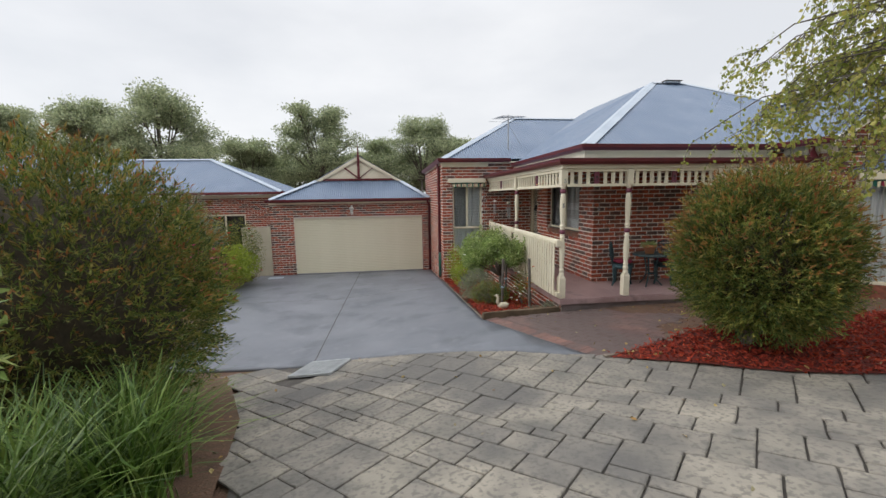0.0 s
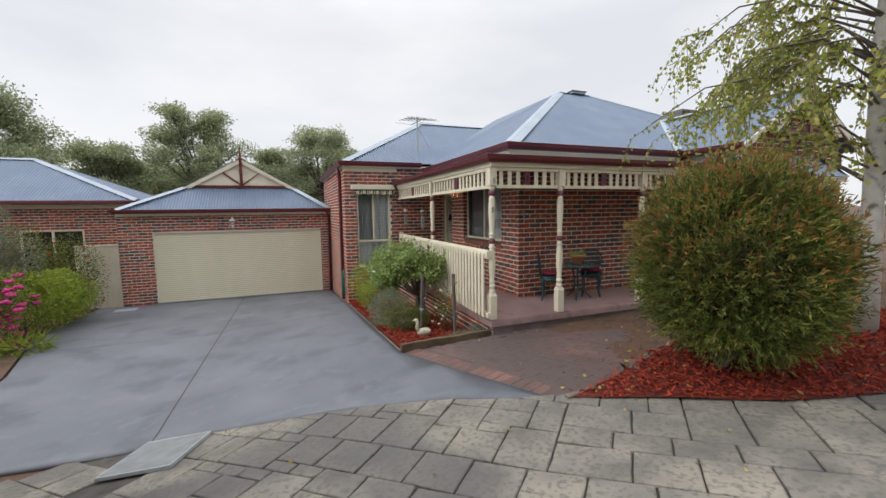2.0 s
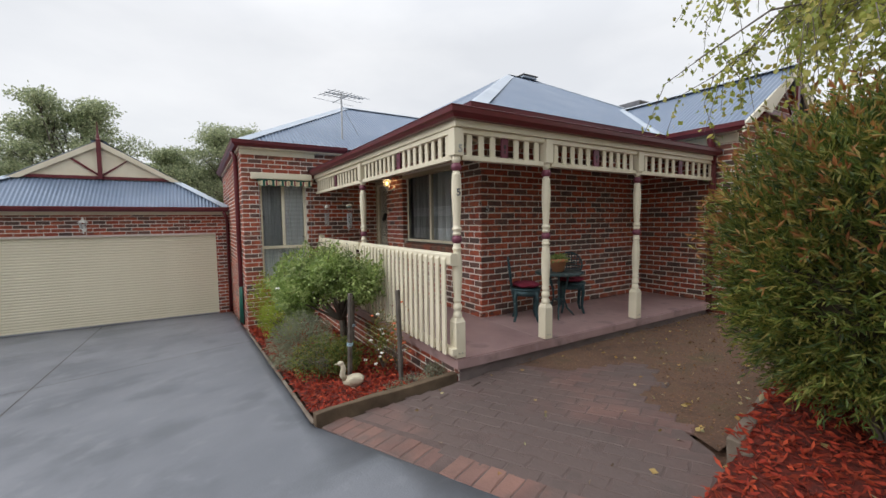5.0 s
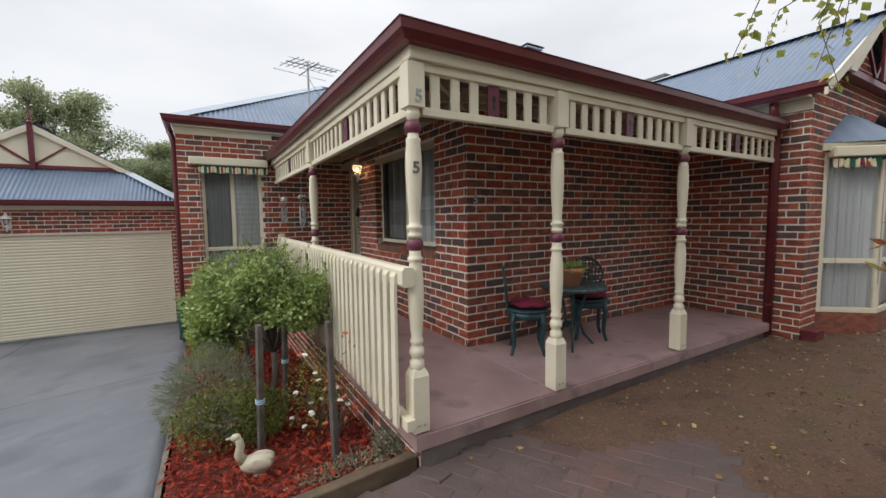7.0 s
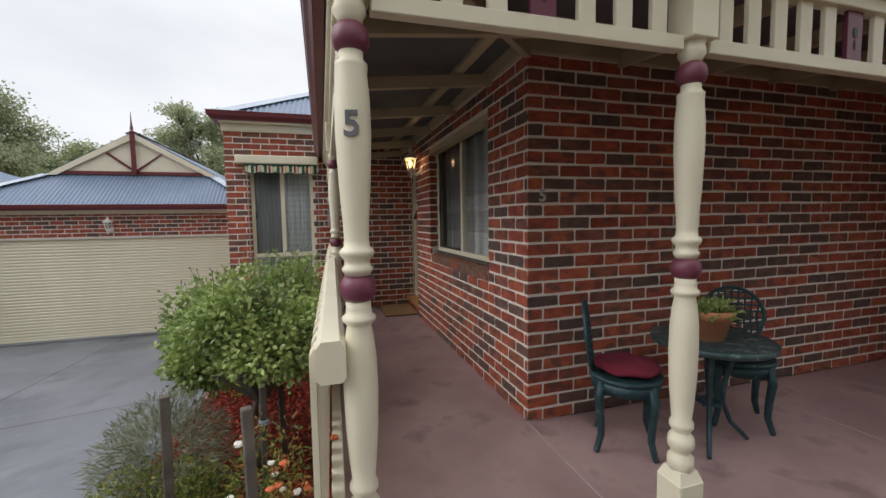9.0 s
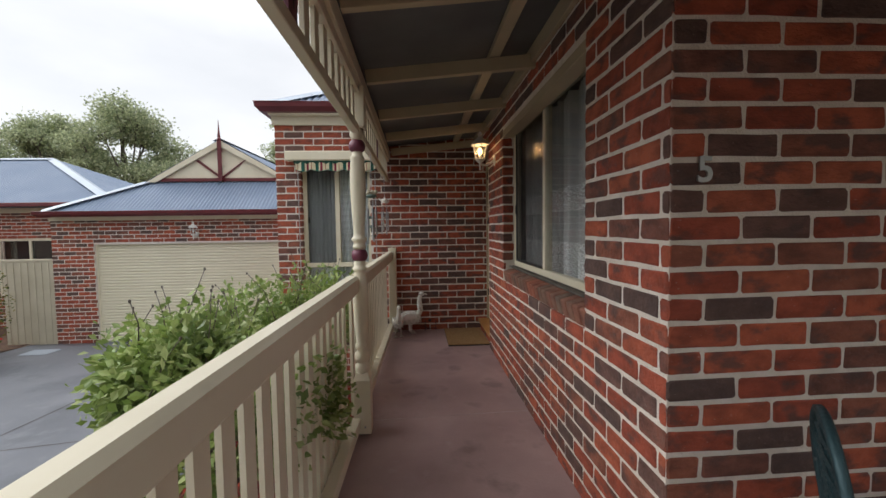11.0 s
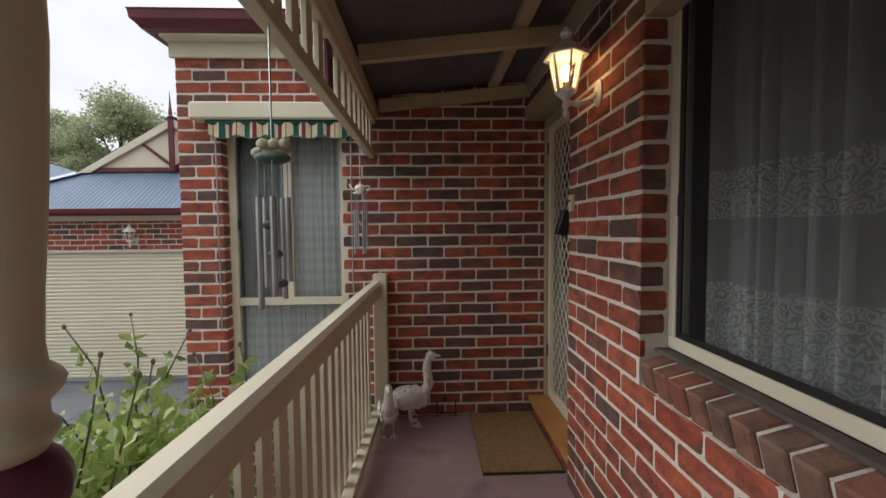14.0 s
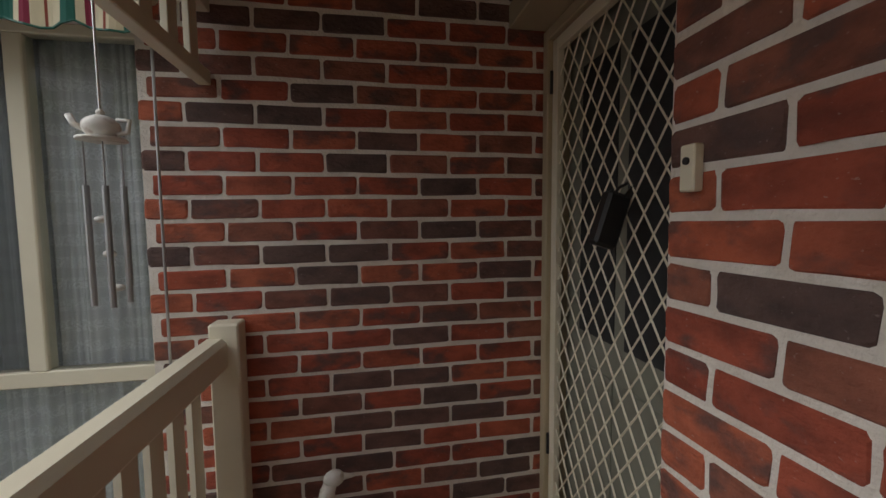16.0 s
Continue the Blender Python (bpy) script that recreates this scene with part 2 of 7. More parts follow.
M_LEAF_LAV = mat("lavender_leaf", [(0.19, 0.22, 0.14), (0.31, 0.33, 0.23)], 0.8, scale=3, pick="island", soft=True, glow_through=0.2)
M_LEAF_BIRCH = mat("birch_leaf", [(0.27, 0.34, 0.065), (0.40, 0.45, 0.11), (0.58, 0.52, 0.15)], 0.5, scale=3, pick="island", soft=True, glow_through=0.5)
M_LEAF_TREE = mat("far_tree_leaf", [(0.27, 0.33, 0.20), (0.42, 0.49, 0.30), (0.58, 0.63, 0.42)], 0.7, scale=3, pick="island", soft=True, glow_through=0.55)
M_LEAF_PINK = mat("magenta_flower", [(0.62, 0.03, 0.22), (0.45, 0.02, 0.16)], 0.6, scale=3, pick="island", soft=True)
M_ORANGE = mat("orange_flower", [(0.70, 0.17, 0.06), (0.55, 0.12, 0.05)], 0.6, scale=9)
M_SLABJOINT = mat("pale_slab_joint", [(0.40, 0.31, 0.30), (0.50, 0.41, 0.40)], 0.8, scale=6)
M_RED = mat("red_bottlebrush_flower", [(0.55, 0.02, 0.02), (0.40, 0.015, 0.015)], 0.7, scale=3)
M_PETAL = mat("white_petal", [(0.75, 0.73, 0.66), (0.82, 0.8, 0.76)], 0.6, scale=9)
M_FALLEN = mat("fallen_leaf", [(0.35, 0.20, 0.05), (0.45, 0.36, 0.14), (0.18, 0.08, 0.03), (0.40, 0.38, 0.22)], 0.7, scale=3, pick="island", soft=True)
M_LITTER = mat("leaf_litter", [(0.20, 0.09, 0.045), (0.10, 0.05, 0.03), (0.26, 0.15, 0.07), (0.14, 0.07, 0.04)], 0.8, scale=3, pick="island", soft=True)
M_BLADE = mat("strappy_leaf", [(0.035, 0.08, 0.014), (0.10, 0.19, 0.03), (0.24, 0.33, 0.085)], 0.45, scale=3, pick="island", soft=True, glow_through=0.25)
M_BARK = mat("grey_bark", [(0.10, 0.085, 0.07), (0.19, 0.165, 0.14)], 0.95, scale=8, bump=0.8, bump_scale=30)
M_BIRCH = mat("birch_bark", [(0.42, 0.40, 0.37), (0.62, 0.6, 0.57)], 0.8, scale=6, bump=0.4, spots=(7, 0.58, (0.06, 0.055, 0.05), 0.8))
M_CREAMFENCE = mat("cream_fence", [(0.50, 0.45, 0.34), (0.58, 0.53, 0.41)], 0.5, scale=3)
M_ROOM = mat("dim_room", [(0.34, 0.33, 0.31), (0.40, 0.39, 0.37)], 0.9, scale=2)
M_DOORGREY = mat("grey_green_door", [(0.20, 0.20, 0.16), (0.26, 0.26, 0.21)], 0.5, scale=3)
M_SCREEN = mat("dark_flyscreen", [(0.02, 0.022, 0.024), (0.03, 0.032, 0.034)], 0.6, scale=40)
M_GREENPIPE = mat("green_hose", [(0.01, 0.10, 0.07), (0.015, 0.14, 0.10)], 0.4, scale=8)


def glass_mat():
    m = bpy.data.materials.new("window_glass")
    m.use_nodes = True
    n, l = m.node_tree.nodes, m.node_tree.links
    n.clear()
    out, mix = n.new("ShaderNodeOutputMaterial"), n.new("ShaderNodeMixShader")
    tr, gl, fr = n.new("ShaderNodeBsdfTransparent"), n.new("ShaderNodeBsdfGlossy"), n.new("ShaderNodeFresnel")
    tr.inputs[0].default_value = (0.90, 0.92, 0.92, 1)
    gl.inputs["Roughness"].default_value = 0.02
    fr.inputs[0].default_value = 1.42
    l.new(fr.outputs[0], mix.inputs[0]); l.new(tr.outputs[0], mix.inputs[1]); l.new(gl.outputs[0], mix.inputs[2])
    l.new(mix.outputs[0], out.inputs[0])
    return m


M_GLASS = glass_mat()


def lace_mat(name, col, sheer, bands, period=0.0):
    """Sheer cloth with bands of white lace flowers: heights of the bands, or a repeat all the way up."""
    m = bpy.data.materials.new(name)
    m.use_nodes = True
    n, l = m.node_tree.nodes, m.node_tree.links
    b = n["Principled BSDF"]
    b.inputs["Base Color"].default_value, b.inputs["Roughness"].default_value = (*col, 1), 0.95

    def math_node(op, a, c):
        k = n.new("ShaderNodeMath")
        k.operation = op
        for i, v in enumerate((a, c)):
            if isinstance(v, (int, float)):
                k.inputs[i].default_value = v
            else:
                l.new(v, k.inputs[i])
        return k.outputs[0]
    co, sep = n.new("ShaderNodeTexCoord"), n.new("ShaderNodeSeparateXYZ")
    l.new(co.outputs["Object"], sep.inputs[0])
    z = sep.outputs[2]
    # curled petals: rings round scattered centres, bent by a noise
    nz, add, vo = n.new("ShaderNodeTexNoise"), n.new("ShaderNodeVectorMath"), n.new("ShaderNodeTexVoronoi")
    nz.inputs["Scale"].default_value, nz.inputs["Detail"].default_value = 45.0, 2
    l.new(co.outputs["Object"], nz.inputs["Vector"])
    sc = n.new("ShaderNodeVectorMath")
    sc.operation, sc.inputs["Scale"].default_value = "SCALE", 0.022
    l.new(nz.outputs["Color"], sc.inputs[0])
    l.new(co.outputs["Object"], add.inputs[0]); l.new(sc.outputs[0], add.inputs[1])
    vo.inputs["Scale"].default_value = 30.0
    l.new(add.outputs[0], vo.inputs["Vector"])
    petals = math_node("GREATER_THAN", math_node("SINE", math_node("MULTIPLY", vo.outputs["Distance"], 21.0), 0.0), -0.15)
    mask = None
    if period:
        mask = math_node("LESS_THAN", math_node("FRACT", math_node("DIVIDE", z, period), 0.0), 0.55)
    for z0, z1 in bands:
        k = math_node("MULTIPLY", math_node("GREATER_THAN", z, z0), math_node("LESS_THAN", z, z1))
        mask = k if mask is None else math_node("MAXIMUM", mask, k)
    flower = math_node("MULTIPLY", math_node("MULTIPLY", petals, mask), 0.96 - sheer)
    thread = n.new("ShaderNodeTexNoise")
    thread.inputs["Scale"].default_value = 240.0
    l.new(co.outputs["Object"], thread.inputs["Vector"])
    ground = math_node("ADD", math_node("MULTIPLY", thread.outputs[0], 0.3), sheer - 0.15)
    l.new(math_node("ADD", flower, ground), b.inputs["Alpha"])
    return m


M_LACE = lace_mat("banded_white_lace", (0.90, 0.91, 0.91), 0.56, ((1.0, 1.23), (1.44, 1.60)))
M_SHEER = lace_mat("plain_white_sheer", (0.86, 0.88, 0.90), 0.85, ((-9.0, -8.0),))
M_LACE_ROWS = lace_mat("white_lace_in_rows", (0.92, 0.94, 0.96), 0.82, (), 0.085)


def glow_mat(name, col, strength):
    m = bpy.data.materials.new(name)
    m.use_nodes = True
    b = m.node_tree.nodes["Principled BSDF"]
    b.inputs["Base Color"].default_value = (*col, 1)
    b.inputs["Emission Color"].default_value, b.inputs["Emission Strength"].default_value = (*col, 1), strength
    return m


M_BULB = glow_mat("warm_bulb", (1.0, 0.62, 0.25), 5)


# ---- mesh helpers ----
def part(name, bm, material, parent=None, label="", smooth=False):
    """Links a bmesh as one mesh object, under a thing or a part when one is given."""
    me = bpy.data.meshes.new(name)
    if smooth:
        for f in bm.faces:
            f.smooth = True
    bm.to_mesh(me)
    bm.free()
    me.materials.append(material)
    return link(name, me, parent, label)


def link(name, me, parent=None, label=""):
    ob = new(name, me)
    if parent is not None:
        ob.parent = parent
        if parent.parent is None:
            ob.matrix_parent_inverse = parent.matrix_basis.inverted()
    if label:
        ob["label"] = label
    return ob


def thing(name, at, label, category, group="", kind=""):
    ob = new(name)
    ob.empty_display_size = 0.1
    ob.matrix_basis = Matrix.Translation(at)
    return tagged(ob, label, category, group, kind)


def box(bm, x0, x1, y0, y1, z0, z1, bevel=0.0, m=None):
    r = bmesh.ops.create_cube(bm, size=1)
    t = Matrix.Translation(((x0 + x1) / 2, (y0 + y1) / 2, (z0 + z1) / 2)) @ Matrix.Diagonal((abs(x1 - x0), abs(y1 - y0), abs(z1 - z0), 1))
    bmesh.ops.transform(bm, matrix=(m @ t) if m else t, verts=r["verts"])
    if bevel:
        es = list({e for v in r["verts"] for e in v.link_edges})
        bmesh.ops.bevel(bm, geom=es, offset=bevel, segments=1, affect="EDGES")
    return bm


def boxed(x0, x1, y0, y1, z0, z1, bevel=0.004, m=None):
    return box(bmesh.new(), x0, x1, y0, y1, z0, z1, bevel, m)


def rod(bm, a, b, r0, r1=None, seg=8, caps=True):
    a, b = Vector(a), Vector(b)
    d = b - a
    r = bmesh.ops.create_cone(bm, cap_ends=caps, segments=seg, radius1=r0, radius2=r0 if r1 is None else r1, depth=d.length)
    bmesh.ops.transform(bm, matrix=Matrix.Translation((a + b) / 2) @ d.to_track_quat("Z", "Y").to_matrix().to_4x4(), verts=r["verts"])
    return bm


def tube(bm, pts, r, seg=7, taper=None):
    """A bent tube through points."""
    pts = [Vector(p) for p in pts]
    rings, q, old = [], None, None
    for i, p in enumerate(pts):
        d = (pts[min(i + 1, len(pts) - 1)] - pts[max(i - 1, 0)]).normalized()
        q = d.to_track_quat("Z", "Y") if q is None else old.rotation_difference(d) @ q
        old = d
        rr = r if taper is None else r + (taper - r) * i / (len(pts) - 1)
        rings.append([bm.verts.new(p + q @ Vector((rr * math.cos(6.28318 * k / seg), rr * math.sin(6.28318 * k / seg), 0))) for k in range(seg)])
    for a, b in zip(rings, rings[1:]):
        for k in range(seg):
            bm.faces.new((a[k], a[(k + 1) % seg], b[(k + 1) % seg], b[k]))
    bm.faces.new(rings[0][::-1])
    bm.faces.new(rings[-1])
    return bm


def lathe(bm, prof, seg=16, m=None):
    """Turns a profile of (radius, height) round z."""
    m = m or Matrix()
    rings = [[bm.verts.new(m @ Vector((r * math.cos(6.28318 * k / seg), r * math.sin(6.28318 * k / seg), z))) for k in range(seg)] for r, z in prof]
    for a, b in zip(rings, rings[1:]):
        for k in range(seg):
            bm.faces.new((a[k], a[(k + 1) % seg], b[(k + 1) % seg], b[k]))
    bm.faces.new(rings[0][::-1])
    bm.faces.new(rings[-1])
    return bm


def ball(bm, c, r, sz=(1, 1, 1), seg=14, m=None):
    k = bmesh.ops.create_uvsphere(bm, u_segments=seg, v_segments=max(6, seg * 2 // 3), radius=r)
    t = Matrix.Translation(c) @ (m or Matrix()) @ Matrix.Diagonal((*sz, 1))
    bmesh.ops.transform(bm, matrix=t, verts=k["verts"])
    return bm


def prism(bm, poly, axis, a, b):
    """A polygon of (u, v) pushed from a to b along an axis."""
    def at(u, v, w):
        return {"x": (w, u, v), "y": (u, w, v), "z": (u, v, w)}[axis]
    p = [bm.verts.new(at(u, v, a)) for u, v in poly]
    q = [bm.verts.new(at(u, v, b)) for u, v in poly]
    bm.faces.new(p)
    bm.faces.new(q[::-1])
    for i in range(len(poly)):
        j = (i + 1) % len(poly)
        bm.faces.new((p[j], p[i], q[i], q[j]))
    bmesh.ops.recalc_face_normals(bm, faces=bm.faces[:])
    return bm


def joined(name, verts, faces, material, parent=None, label=""):
    me = bpy.data.meshes.new(name)
    me.from_pydata(verts, [], faces)
    me.materials.append(material)
    me.update()
    return link(name, me, parent, label)


GROUND = {-5.6: ((-8.5, 0.25), (-3.5, -0.39), (-1.75, -0.66), (7.8, -1.03)),
          -2.55: ((-8.5, 0.46), (-4.2, -0.12), (-1.2, -0.27), (7.8, -1.03)),
          0.0: ((-8.5, 0.60), (-4.6, 0.05), (-3.4, -0.01), (-1.25, -0.17), (7.8, -0.9)),
          4.0: ((-8.5, 0.65), (-4.0, 0.08), (-1.5, -0.15), (7.8, -0.5))}


def column_mix(y):
    a, b = GROUND[-2.55], GROUND[0.0]
    za, zb = (float(np.interp(y, [p[0] for p in c], [p[1] for p in c])) for c in (a, b))
    return za * 0.47 + zb * 0.53


GROUND[-1.2] = tuple((y, column_mix(y) - drop) for y, drop in ((-8.5, 0), (-4.6, 0), (-4.2, 0), (-3.4, 0), (-1.25, 0), (-1.1, 0.05), (-0.8, 0.14), (7.8, 0.14)))
GROUND = dict(sorted(GROUND.items()))


def ground_z(x, y):
    """Height of the sloping ground, which falls from the street towards the garage."""
    cols = list(GROUND)
    hs = [float(np.interp(y, [p[0] for p in GROUND[c]], [p[1] for p in GROUND[c]])) for c in cols]
    return float(np.interp(x, cols, hs))


def sheet(name, poly, lift, material, step=0.4, parent=None, relief=0.0, thick=0.0):
    """A polygon laid on the ground, cut into a grid so that it follows the slope."""
    bm = bmesh.new()
    bm.faces.new([bm.verts.new((x, y, 0)) for x, y in poly])
    for k in (0, 1):
        lo, hi = min(p[k] for p in poly), max(p[k] for p in poly)
        c = lo + step
        while c < hi:
            co, no = [0, 0, 0], [0, 0, 0]
            co[k], no[k] = c, 1
            bmesh.ops.bisect_plane(bm, geom=bm.verts[:] + bm.edges[:] + bm.faces[:], plane_co=co, plane_no=no)
            c += step
    for v in bm.verts:
        v.co.z = ground_z(v.co.x, v.co.y) + lift
        if relief:
            v.co.z += relief * noise.noise(v.co * 3.1)
    for f in bm.faces:
        f.smooth = True
        if f.normal.z < 0:
            f.normal_flip()
    if thick:
        r = bmesh.ops.extrude_face_region(bm, geom=bm.faces[:])
        for v in r["geom"]:
            if isinstance(v, bmesh.types.BMVert):
                v.co.z -= thick
        bmesh.ops.recalc_face_normals(bm, faces=bm.faces[:])
    return part(name, bm, material, parent)


def inside(poly, x, y):
    hit = False
    for (ax, ay), (bx, by) in zip(poly, poly[1:] + poly[:1]):
        if (ay > y) != (by > y) and x < (bx - ax) * (y - ay) / (by - ay) + ax:
            hit = not hit
    return hit


# ---- foliage helpers ----
RNG = np.random.default_rng(7)


def leaves(name, pts, dirs, length, width, material, parent=None, label="", fold=0.25, spread=0.6):
    """One small folded leaf at every point, roughly along its direction."""
    n = len(pts)
    d = dirs + RNG.normal(0, spread, (n, 3))
    d /= np.linalg.norm(d, axis=1, keepdims=True) + 1e-9
    s = np.cross(d, RNG.normal(0, 1, (n, 3)))
    s /= np.linalg.norm(s, axis=1, keepdims=True) + 1e-9
    u = np.cross(d, s)
    ln = (length * RNG.uniform(0.6, 1.3, n))[:, None]
    wd = (width * RNG.uniform(0.7, 1.3, n))[:, None]
    v = np.empty((n, 4, 3))
    v[:, 0] = pts
    v[:, 1] = pts + d * ln * 0.5 + s * wd * 0.5 + u * wd * fold
    v[:, 2] = pts + d * ln
    v[:, 3] = pts + d * ln * 0.5 - s * wd * 0.5 + u * wd * fold
    me = bpy.data.meshes.new(name)
    f = np.arange(n * 4).reshape(n, 4)
    me.from_pydata(v.reshape(-1, 3).tolist(), [], f.tolist())
    me.materials.append(material)
    ob = link(name, me, parent, label)
    return ob


def blob_points(n, centre, radii, lump=0.15, freq=3.0, shell=0.35, low=-1.0, seed=1):
    """Points in the outer shell of a lumpy ball, and the outward directions there."""
    r = np.random.default_rng(seed)
    d = r.normal(0, 1, (n * 2, 3))
    d /= np.linalg.norm(d, axis=1, keepdims=True)
    d = d[d[:, 2] > low][:n]
    ph = r.uniform(0, 6.28, (6, 1))
    k = r.normal(0, freq, (6, 3))
    w = np.sin(k @ d.T + ph).sum(0) / 3.0
    depth = 1 - shell * r.uniform(0, 1, len(d)) ** 1.6
    rad = (1 + lump * w) * depth
    return np.array(centre) + d * rad[:, None] * np.array(radii), d


# ---- brick walls ----
BL, BH = 0.226, 0.0715
BRICK_CACHE = {}
PIECES = []


def brick_rects(length, z0, z1, holes, phase=0, off=0.0):
    """Stretcher bond on a face of that length from z0 to z1: (u0, u1, v0, v1) of every brick, cut round the holes."""
    rects = []
    k0, k = math.floor((z0 - off) / 0.086), 0
    while True:
        v0 = off + (k0 + k) * 0.086
        v1 = v0 + BH
        if v0 >= z1 - 0.02:
            break
        u = -0.12 if (k0 + k + phase) % 2 else 0.0
        k += 1
        a0, a1 = max(v0, z0), min(v1, z1)
        if a1 - a0 < 0.02:
            continue
        while u < length - 0.02:
            spans = [(max(u, 0.0), min(u + BL, length))]
            for h0, h1, g0, g1 in holes:
                if a0 < g1 - 0.02 and a1 > g0 + 0.02:
                    cut = []
                    for s0, s1 in spans:
                        if h0 >= s1 or h1 <= s0:
                            cut.append((s0, s1))
                        else:
                            cut += [(s0, h0), (h1, s1)]
                    spans = cut
            rects += [(s0, s1, a0, a1) for s0, s1 in spans if s1 - s0 > 0.03]
            u += 0.24
    return rects


def brick_mesh(w, h, variant):
    """A brick with worn, slightly uneven edges; its front looks along -y, its corner at the origin."""
    key = (round(w, 2), round(h, 2), variant)
    if key not in BRICK_CACHE:
        r = random.Random(hash(key) % 9973)
        j = lambda k=0.0036: r.uniform(-k, k)

        def outline(inset, rad):
            a, b, c, d = inset, w - inset, inset, h - inset
            return [(a + rad, c), (b - rad, c), (b, c + rad), (b, d - rad), (b - rad, d), (a + rad, d), (a, d - rad), (a, c + rad)]
        o1, o2 = outline(0.0, 0.006), outline(0.005, 0.010)
        back = [(x, 0.02, z) for x, z in o1]
        mid = [(x + j(), 0.001, z + j()) for x, z in o1]
        front = [(x + j(), -0.004 + j(0.0012), z + j()) for x, z in o2]
        f = [tuple(range(16, 24))]
        for i in range(8):
            k = (i + 1) % 8
            f += [(i, k, 8 + k, 8 + i), (8 + i, 8 + k, 16 + k, 16 + i)]
        me = bpy.data.meshes.new("brick")
        me.from_pydata(back + mid + front, [], f)
        BRICK_CACHE[key] = me
    return BRICK_CACHE[key]


def brick_wall(name, origin, turn, length, z0, z1, holes=(), phase=0, thick=0.11, near=None, label="", short=0.0):
    """A wall with a mortar core and bricks proud of it. It runs from origin along its own x, turned by degrees; its outside looks along -y.
    holes: (u0, u1, z0, z1). near: a test of (u, v) for the bricks that become pieces of their own.
    short: how far the core stops before the far end, where the next wall's core fills the corner."""
    m = pose(origin[0], origin[1], 0, 0, 0, turn)
    us = sorted({0.0, length - short, *[h[0] for h in holes], *[h[1] for h in holes]})
    vs = sorted({z0, z1, *[h[2] for h in holes], *[h[3] for h in holes]})
    us, vs = [u for u in us if 0 <= u <= length - short], [v for v in vs if z0 <= v <= z1]
    bm = bmesh.new()
    for ua, ub in zip(us, us[1:]):
        for va, vb in zip(vs, vs[1:]):
            if not any(h[0] <= (ua + ub) / 2 <= h[1] and h[2] <= (va + vb) / 2 <= h[3] for h in holes):
                box(bm, ua, ub, 0.0, thick, va, vb, 0, m)
    wall = tagged(part(name, bm, M_MORTAR), label or "red and brown brick wall with pale mortar", "wall", kind="structure")
    verts, faces, n_near = [], [], 0
    mw = m
    for u0, u1, v0, v1 in brick_rects(length, z0, z1, holes, phase):
        w, h = round(u1 - u0, 2), round(v1 - v0, 3)
        me = brick_mesh(w, h, random.randrange(5))
        t = mw @ Matrix.Translation((u0, 0, v0))
        if near and n_near < 300 and near(u0, v0):
            PIECES.append((wall, me, t))
            n_near += 1
        else:
            b = len(verts)
            verts += [t @ v.co for v in me.vertices]
            faces += [[b + i for i in p.vertices] for p in me.polygons]
    if verts:
        tagged(joined("bricks", verts, faces, M_BRICKS, wall), kind="stuff")
    return wall


W_TOP = 2.50
# west face of the front room, with its sliding window (u runs towards the street)
WALL_WEST = brick_wall("wall_west", (0, 3.16), -90, 3.16, 0.0, W_TOP, [(0.73, 2.525, 0.846, 2.20)], 0, short=0.112, near=lambda u, v: v < 2.3 and u < 2.95)
# south face of the front room, under the verandah
brick_wall("wall_south", (0, 0), 0, 3.7, 0.0, W_TOP, [], 1, near=lambda u, v: u < 2.7 and v < 2.2)
# end wall of the verandah and the room beside it, with the tall window
WALL_END = brick_wall("wall_end", (-2.55, 4.05), 0, 2.8, -0.75, 2.75, [(0.30, 1.17, 0.2, 2.16)], 0, near=lambda u, v: u > 0.9 and v > 0.0)
brick_wall("wall_room_west", (-2.55, 9.55), -90, 5.5, -1.1, 2.75, [], 1, short=0.112)
brick_wall("wall_recess", (0.30, 3.158), 180, 0.185, 0.0, W_TOP, [], 0, near=lambda u, v: True)
# garage front
brick_wall("wall_garage", (-8.47, 7.8), 0, 5.92, -1.1, 1.68, [(0.84, 5.59, -1.1, 1.08)], 0)
brick_wall("wall_garage_west", (-8.47, 13.3), -90, 5.5, -1.1, 1.68, [], 1, short=0.112)
# street wing: west face and gable face
WX, WY = 3.7, -1.5
brick_wall("wall_wing_west", (WX, 0.0), -90, -WY, -0.25, 2.62, [], 0, short=0.112, near=lambda u, v: True)
brick_wall("wall_wing_gable", (WX, WY), 0, 3.1, -0.25, 2.62, [(0.55, 2.55, 0.15, 2.1)], 1)
brick_wall("wall_wing_east", (WX + 3.1, WY), 90, 6.0, -0.25, 2.62, [], 1)



def reveal(wall, m, u, z0, z1, depth):
    """Brick ends lining the jamb at u of an opening, looking towards larger u."""
    k = math.ceil(z0 / 0.086 - 0.2)
    while k * 0.086 + 0.03 < z1:
        v0, v1 = max(z0, k * 0.086), min(z1, k * 0.086 + BH)
        w = depth if k % 2 else depth * 0.96
        PIECES.append((wall, brick_mesh(w, v1 - v0, k % 5), m @ Matrix.Translation((u, -0.006, v0)) @ Matrix.Rotation(math.pi / 2, 4, "Z")))
        k += 1


